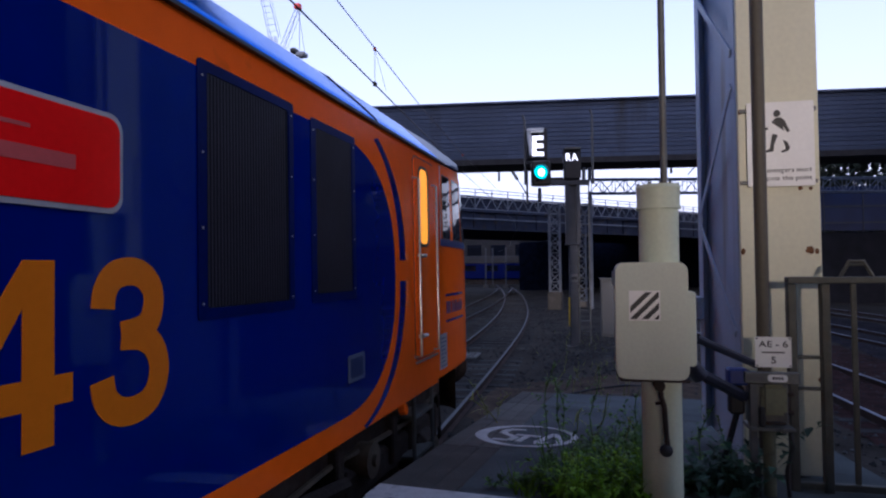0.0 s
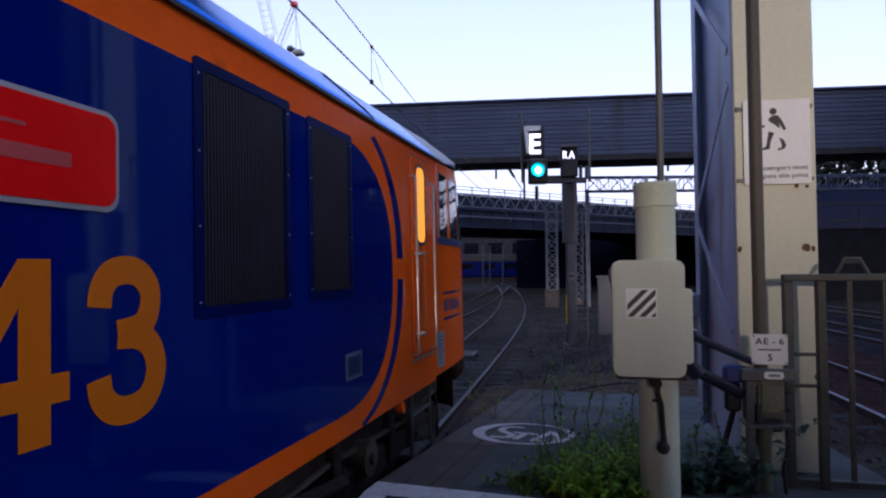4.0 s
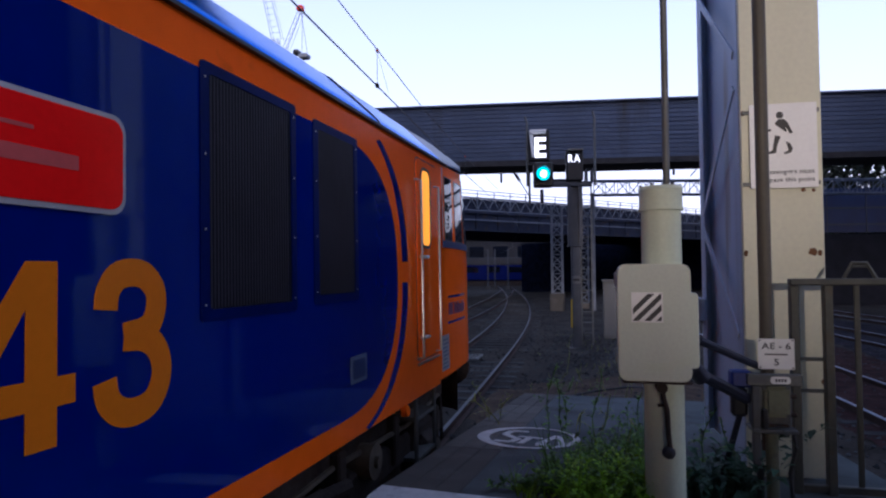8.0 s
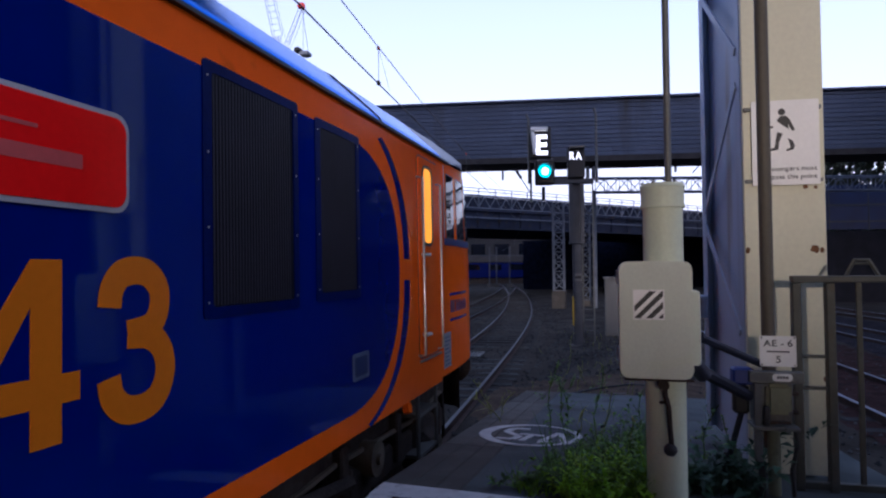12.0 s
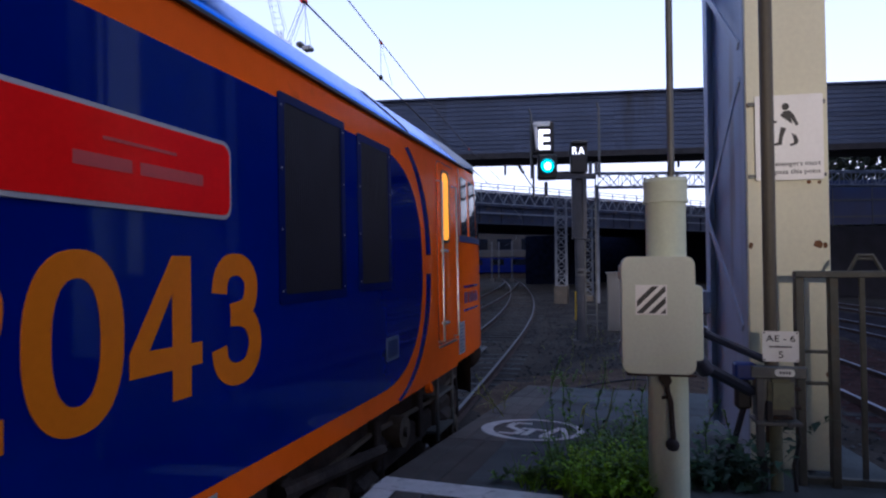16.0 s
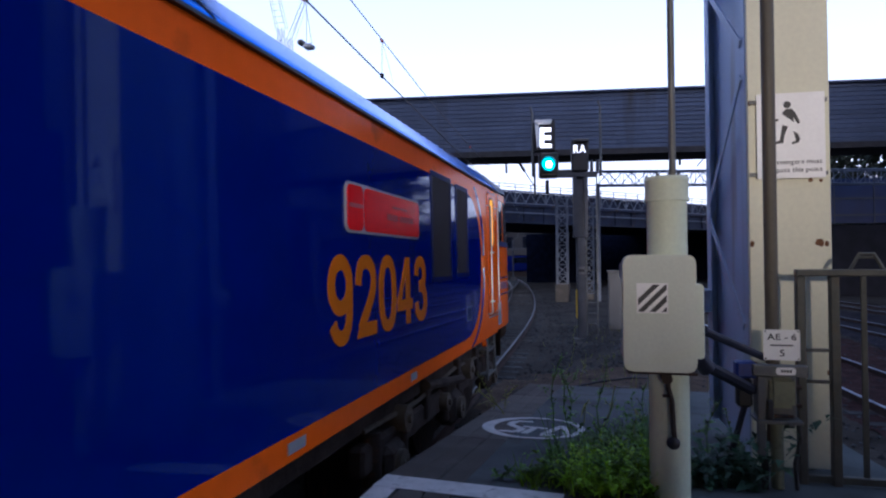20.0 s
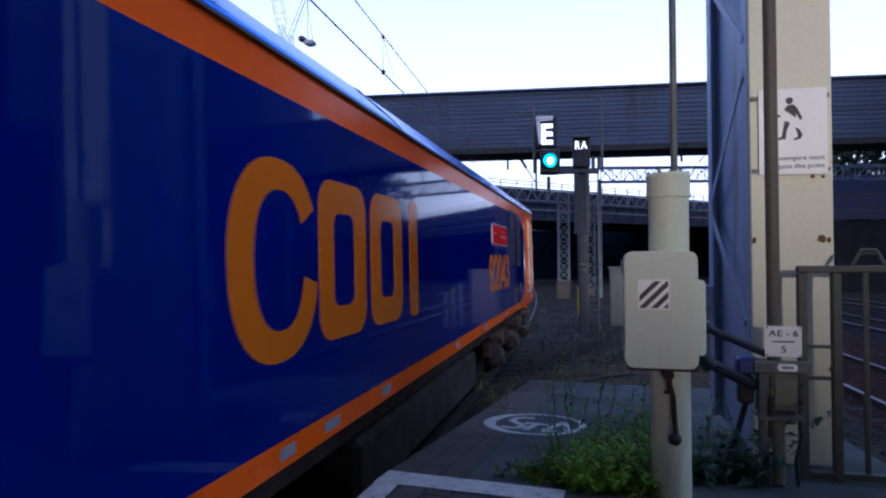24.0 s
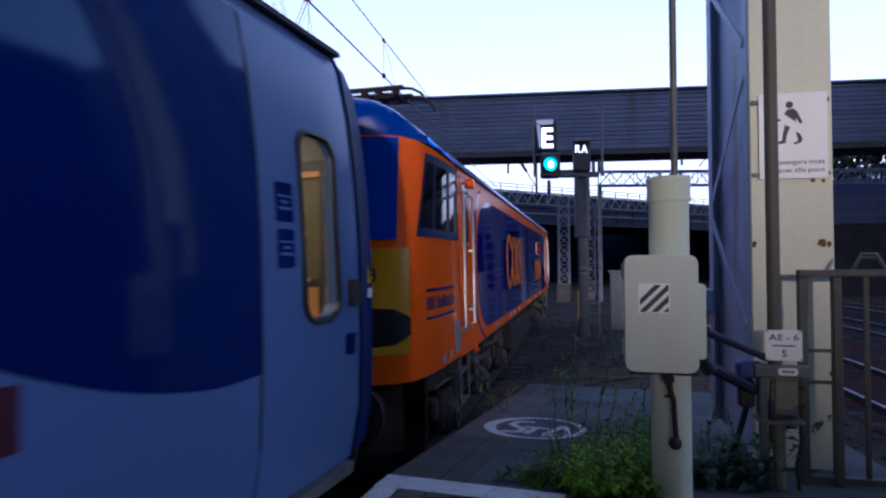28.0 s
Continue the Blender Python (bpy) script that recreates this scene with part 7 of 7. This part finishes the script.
def rand_dir(rng, lift):
    a = rng.uniform(0, 6.283)
    return Vector((math.cos(a), math.sin(a), rng.uniform(*lift))).normalized()


def bend(c, d, length, sag, n=4):
    """The points of a stem that grows along d and droops."""
    return [c + d * length * k / n - Vector((0, 0, 1)) * sag * length * (k / n) ** 2 for k in range(n + 1)]


def blade(bm, pts, width):
    """A thin tapering grass blade along the points."""
    side_ = (pts[-1] - pts[0]).cross(Vector((0, 0, 1))).normalized() * width
    last = None
    for k, p in enumerate(pts):
        w = side_ * (1 - 0.92 * k / (len(pts) - 1))
        pair = (bm.verts.new(p - w), bm.verts.new(p + w))
        if last:
            bm.faces.new((last[0], last[1], pair[1], pair[0]))
        last = pair


def weed_patch():
    rng = random.Random(21)
    up = Vector((0, 0, 1))
    for name, label, n, zone, size, high, material, grassy in (
            ("weed_patch", "low bright green weeds growing through the platform", 190, ((-0.68, 0.2), (3.6, 4.9)), (0.03, 0.08), 0.22, LEAF, 0.45),
            ("dark_weed_patch", "straggling dark green weeds on the platform end", 170, ((-0.86, 0.25), (3.75, 6.0)), (0.03, 0.085), 0.27, LEAFMID, 0.5),
            ("bramble_patch", "dark green bramble leaves at the foot of the column", 46, ((0.32, 0.74), (4.05, 4.75)), (0.06, 0.13), 0.46, LEAFDARK, 0.15)):
        bm = bmesh.new()
        made = 0
        while made < n:
            x, y = rng.uniform(*zone[0]), rng.uniform(*zone[1])
            d = noise.noise((x * 2.9, y * 2.3, 7.0 + len(name))) * 0.5 + 0.5
            left = zone[0][0] + (0.27 * (y - 3.7) if name != "bramble_patch" else 0.0)
            edge = min(1.0, (x - left) / 0.45 + 0.1) * min(1.0, (zone[1][1] - y) / 1.2 + 0.1)
            if x < left or rng.random() > edge * (0.1 + 1.3 * d):
                continue
            made += 1
            c = Vector((x, y, ramp_z(y) - 0.005))
            h = high * (0.4 + 1.1 * rng.random() ** 2) * (0.35 + 0.9 * edge)
            if rng.random() < grassy:
                for k in range(rng.randint(4, 9)):
                    q = c + Vector((rng.uniform(-0.04, 0.04), rng.uniform(-0.04, 0.04), 0))
                    blade(bm, bend(q, rand_dir(rng, (1.2, 3.5)), h * rng.uniform(0.8, 1.7), rng.uniform(0.05, 0.5)), rng.uniform(0.0025, 0.006))
                continue
            for j in range(rng.randint(1, 3)):
                pts = bend(c, rand_dir(rng, (0.7, 3.0)), h * rng.uniform(0.7, 1.25), rng.uniform(0.0, 0.35))
                blade(bm, pts, 0.003)
                for k in range(rng.randint(8, 17)):
                    u = rng.uniform(0.1, 1.0) * 4
                    i = min(3, int(u))
                    s = rng.uniform(*size) * (1.2 - 0.12 * u)
                    leaf(bm, pts[i].lerp(pts[i + 1], u - i), rand_dir(rng, (-0.3, 1.0)), Vector((rng.uniform(-0.4, 0.4), rng.uniform(-0.4, 0.4), 1)).normalized(), s, s * rng.uniform(0.14, 0.32))
        tagged(part(name, bm, material), label, "weeds", kind="stuff")
    bm = bmesh.new()
    for k in range(420):
        x, y = rng.uniform(-2.3, 2.4), rng.uniform(9.7, 24)
        if noise.noise((x * 0.8, y * 0.8, 2)) < 0.05:
            continue
        c = Vector((x, y, ground_z(x, y)))
        d = rand_dir(rng, (1.0, 4.0))
        leaf(bm, c, d, rand_dir(rng, (-0.2, 0.2)), rng.uniform(0.07, 0.22), 0.006)
    tagged(part("dry_grass", bm, STEM), "sparse dry grass blades on the trackside dirt", "grass", kind="stuff")


def tall_weed(x, y, h, seed, green, lean):
    rng = random.Random(seed)
    z0 = ramp_z(y) if y < PL_END else ground_z(x, y)
    p = thing("tall_weed", "tall thin weed with small leaves" if green else "dry yellow weed stalk", "plant", at=(x, y, z0 - 0.01), group="tall weeds")
    curl = [rng.uniform(-1, 1) for k in range(3)]
    pts = [Vector((lean * (k / 6) ** 2 * h + 0.03 * h * math.sin(k * 1.3 + seed), 0.02 * h * math.sin(k * 1.7 + seed * 2) + 0.1 * curl[0] * h * (k / 6) ** 2, h * (k / 6) * (1 - 0.1 * abs(lean) * k / 6))) for k in range(7)]
    part("stem", tube(pts, 0.0035, 5), LEAFMID if green else STEM, p)
    bm = bmesh.new()
    for k in range(5 if green else 3):
        u = rng.uniform(0.3, 0.85)
        i = min(5, int(u * 6))
        c = pts[i].lerp(pts[i + 1], u * 6 - i)
        tw = bend(c, rand_dir(rng, (0.8, 2.2)), h * rng.uniform(0.12, 0.28), 0.2)
        blade(bm, tw, 0.0025)
        for j in range(7):
            s = rng.uniform(0.018, 0.05)
            leaf(bm, tw[rng.randint(1, 4)], rand_dir(rng, (-0.2, 1.0)), Vector((0, 0, 1)), s, s * (0.26 if green else 0.16))
    for k in range(34 if green else 18):
        u = rng.uniform(0.12, 1.0)
        i = min(5, int(u * 6))
        c = pts[i].lerp(pts[i + 1], u * 6 - i)
        s = rng.uniform(0.03, 0.08) * (1.25 - u * 0.6)
        leaf(bm, c, rand_dir(rng, (-0.2, 0.9)), Vector((0, 0, 1)), s, s * (0.22 if green else 0.12))
    part("leaves", bm, LEAFMID if green else STEM, p, kind="stuff")


def edge_plant(x, y, h, lean, seed, n):
    """A bent stalk that ends in a spray of curling leaves."""
    rng = random.Random(seed)
    p = thing("edge_weed", "bent yellow-green weed with curling leaves at the platform edge", "plant", at=(x, y, ramp_z(y) - 0.01), group="weeds at the platform edge")
    pts = [Vector((lean * (k / 5) ** 1.3, 0.02 * math.sin(k), h * (k / 5))) for k in range(6)]
    part("stem", tube(pts, 0.005, 6), STEM, p)
    bm = bmesh.new()
    for k in range(n):
        d = Vector((lean * rng.uniform(0.2, 1.6) + rng.uniform(-0.12, 0.12), rng.uniform(-0.2, 0.2), rng.uniform(-0.1, 0.3))).normalized()
        base = pts[-1] if k < n - 2 else pts[3]
        blade(bm, bend(base, d, rng.uniform(0.10, 0.2), rng.uniform(0.3, 1.0), 6), rng.uniform(0.009, 0.015))
    part("leaves", bm, LEAFPALE, p, kind="stuff")


def litter():
    for x, y, a, l in ((-0.05, 11.3, 20, 0.3), (0.1, 12.4, 60, 0.25), (-0.9, 13.5, 110, 0.35), (0.4, 15.5, 10, 0.5)):
        s = thing("broken_plank", "pale splintered piece of wood lying on the dirt", "wood scrap", at=(x, y, ground_z(x, y) + 0.01), turn=a, group="wood scraps")
        part("board", bevelled(boxes((-l / 2, l / 2, -0.035, 0.035, 0, 0.02)), 0.005), COPING, s)
    s = thing("cable_run", "black cable lying across the trackside dirt", "cable")
    part("cable", tube([(x, y, ground_z(x, y) + 0.045) for x, y in ((-1.75, 8.9), (-1.64, 9.5), (-1.53, 10.1), (-1.35, 10.9), (-1.08, 11.5), (-0.5, 12.0), (0.1, 12.15), (0.9, 12.5))], 0.018, 6), CABLE, s)


switch_post()
steel_column()
marker_pole()
platform_fence()
colour_signal()
trackside_cabinets()
weed_patch()
for k, (x, y, h, g_, ln) in enumerate(((-0.62, 5.3, 0.72, True, 0.1), (-0.45, 5.0, 0.62, True, -0.1), (-0.25, 5.6, 0.66, True, 0.12), (-0.18, 5.2, 0.5, False, 0.2), (-0.5, 5.9, 0.55, True, -0.15), (0.1, 5.4, 0.5, True, 0.1),
                                         (-1.38, 6.6, 0.42, False, -0.5), (-1.3, 6.75, 0.3, False, 0.5), (-0.75, 10.6, 0.8, False, 0.12), (-0.3, 10.8, 0.7, False, -0.1), (0.05, 10.4, 0.9, False, 0.15), (0.15, 11.2, 0.75, False, -0.2),
                                         (-1.17, 12.2, 0.4, False, 0.3), (-0.77, 12.7, 0.42, False, -0.3), (-0.48, 12.9, 0.4, False, 0.2), (-0.02, 12.2, 0.55, False, -0.25), (-1.0, 12.5, 0.3, True, 0.3), (-1.2, 14.5, 0.9, False, 0.1), (0.7, 4.5, 0.45, True, -0.2), (0.5, 4.6, 0.5, True, 0.2))):
    tall_weed(x, y, h, k, g_, ln)
edge_plant(-1.216, 6.35, 0.24, -0.26, 4, 7)
edge_plant(-0.41, 6.2, 0.19, 0.02, 8, 6)
edge_plant(0.02, 5.3, 0.24, 0.05, 11, 5)
litter()


def motions():
    """The train pulls away; its wheels roll."""
    times = [0.0, 6.0, 11.5] + [11.75 + 0.25 * k for k in range(66)]
    walk(loco, [(t, vehicle_pose(REST + gone(t), 6.4)) for t in times])
    walk(coach, [(t, vehicle_pose(REST + gone(t) + COACH_AT, 8.0)) for t in times])
    for w in rolling:
        base, r = w.matrix_basis.copy(), w["radius"]
        walk(w, [(t, base @ pose(0, 0, 0, -math.degrees(gone(t) / r), 0, 0)) for t in times])


motions()
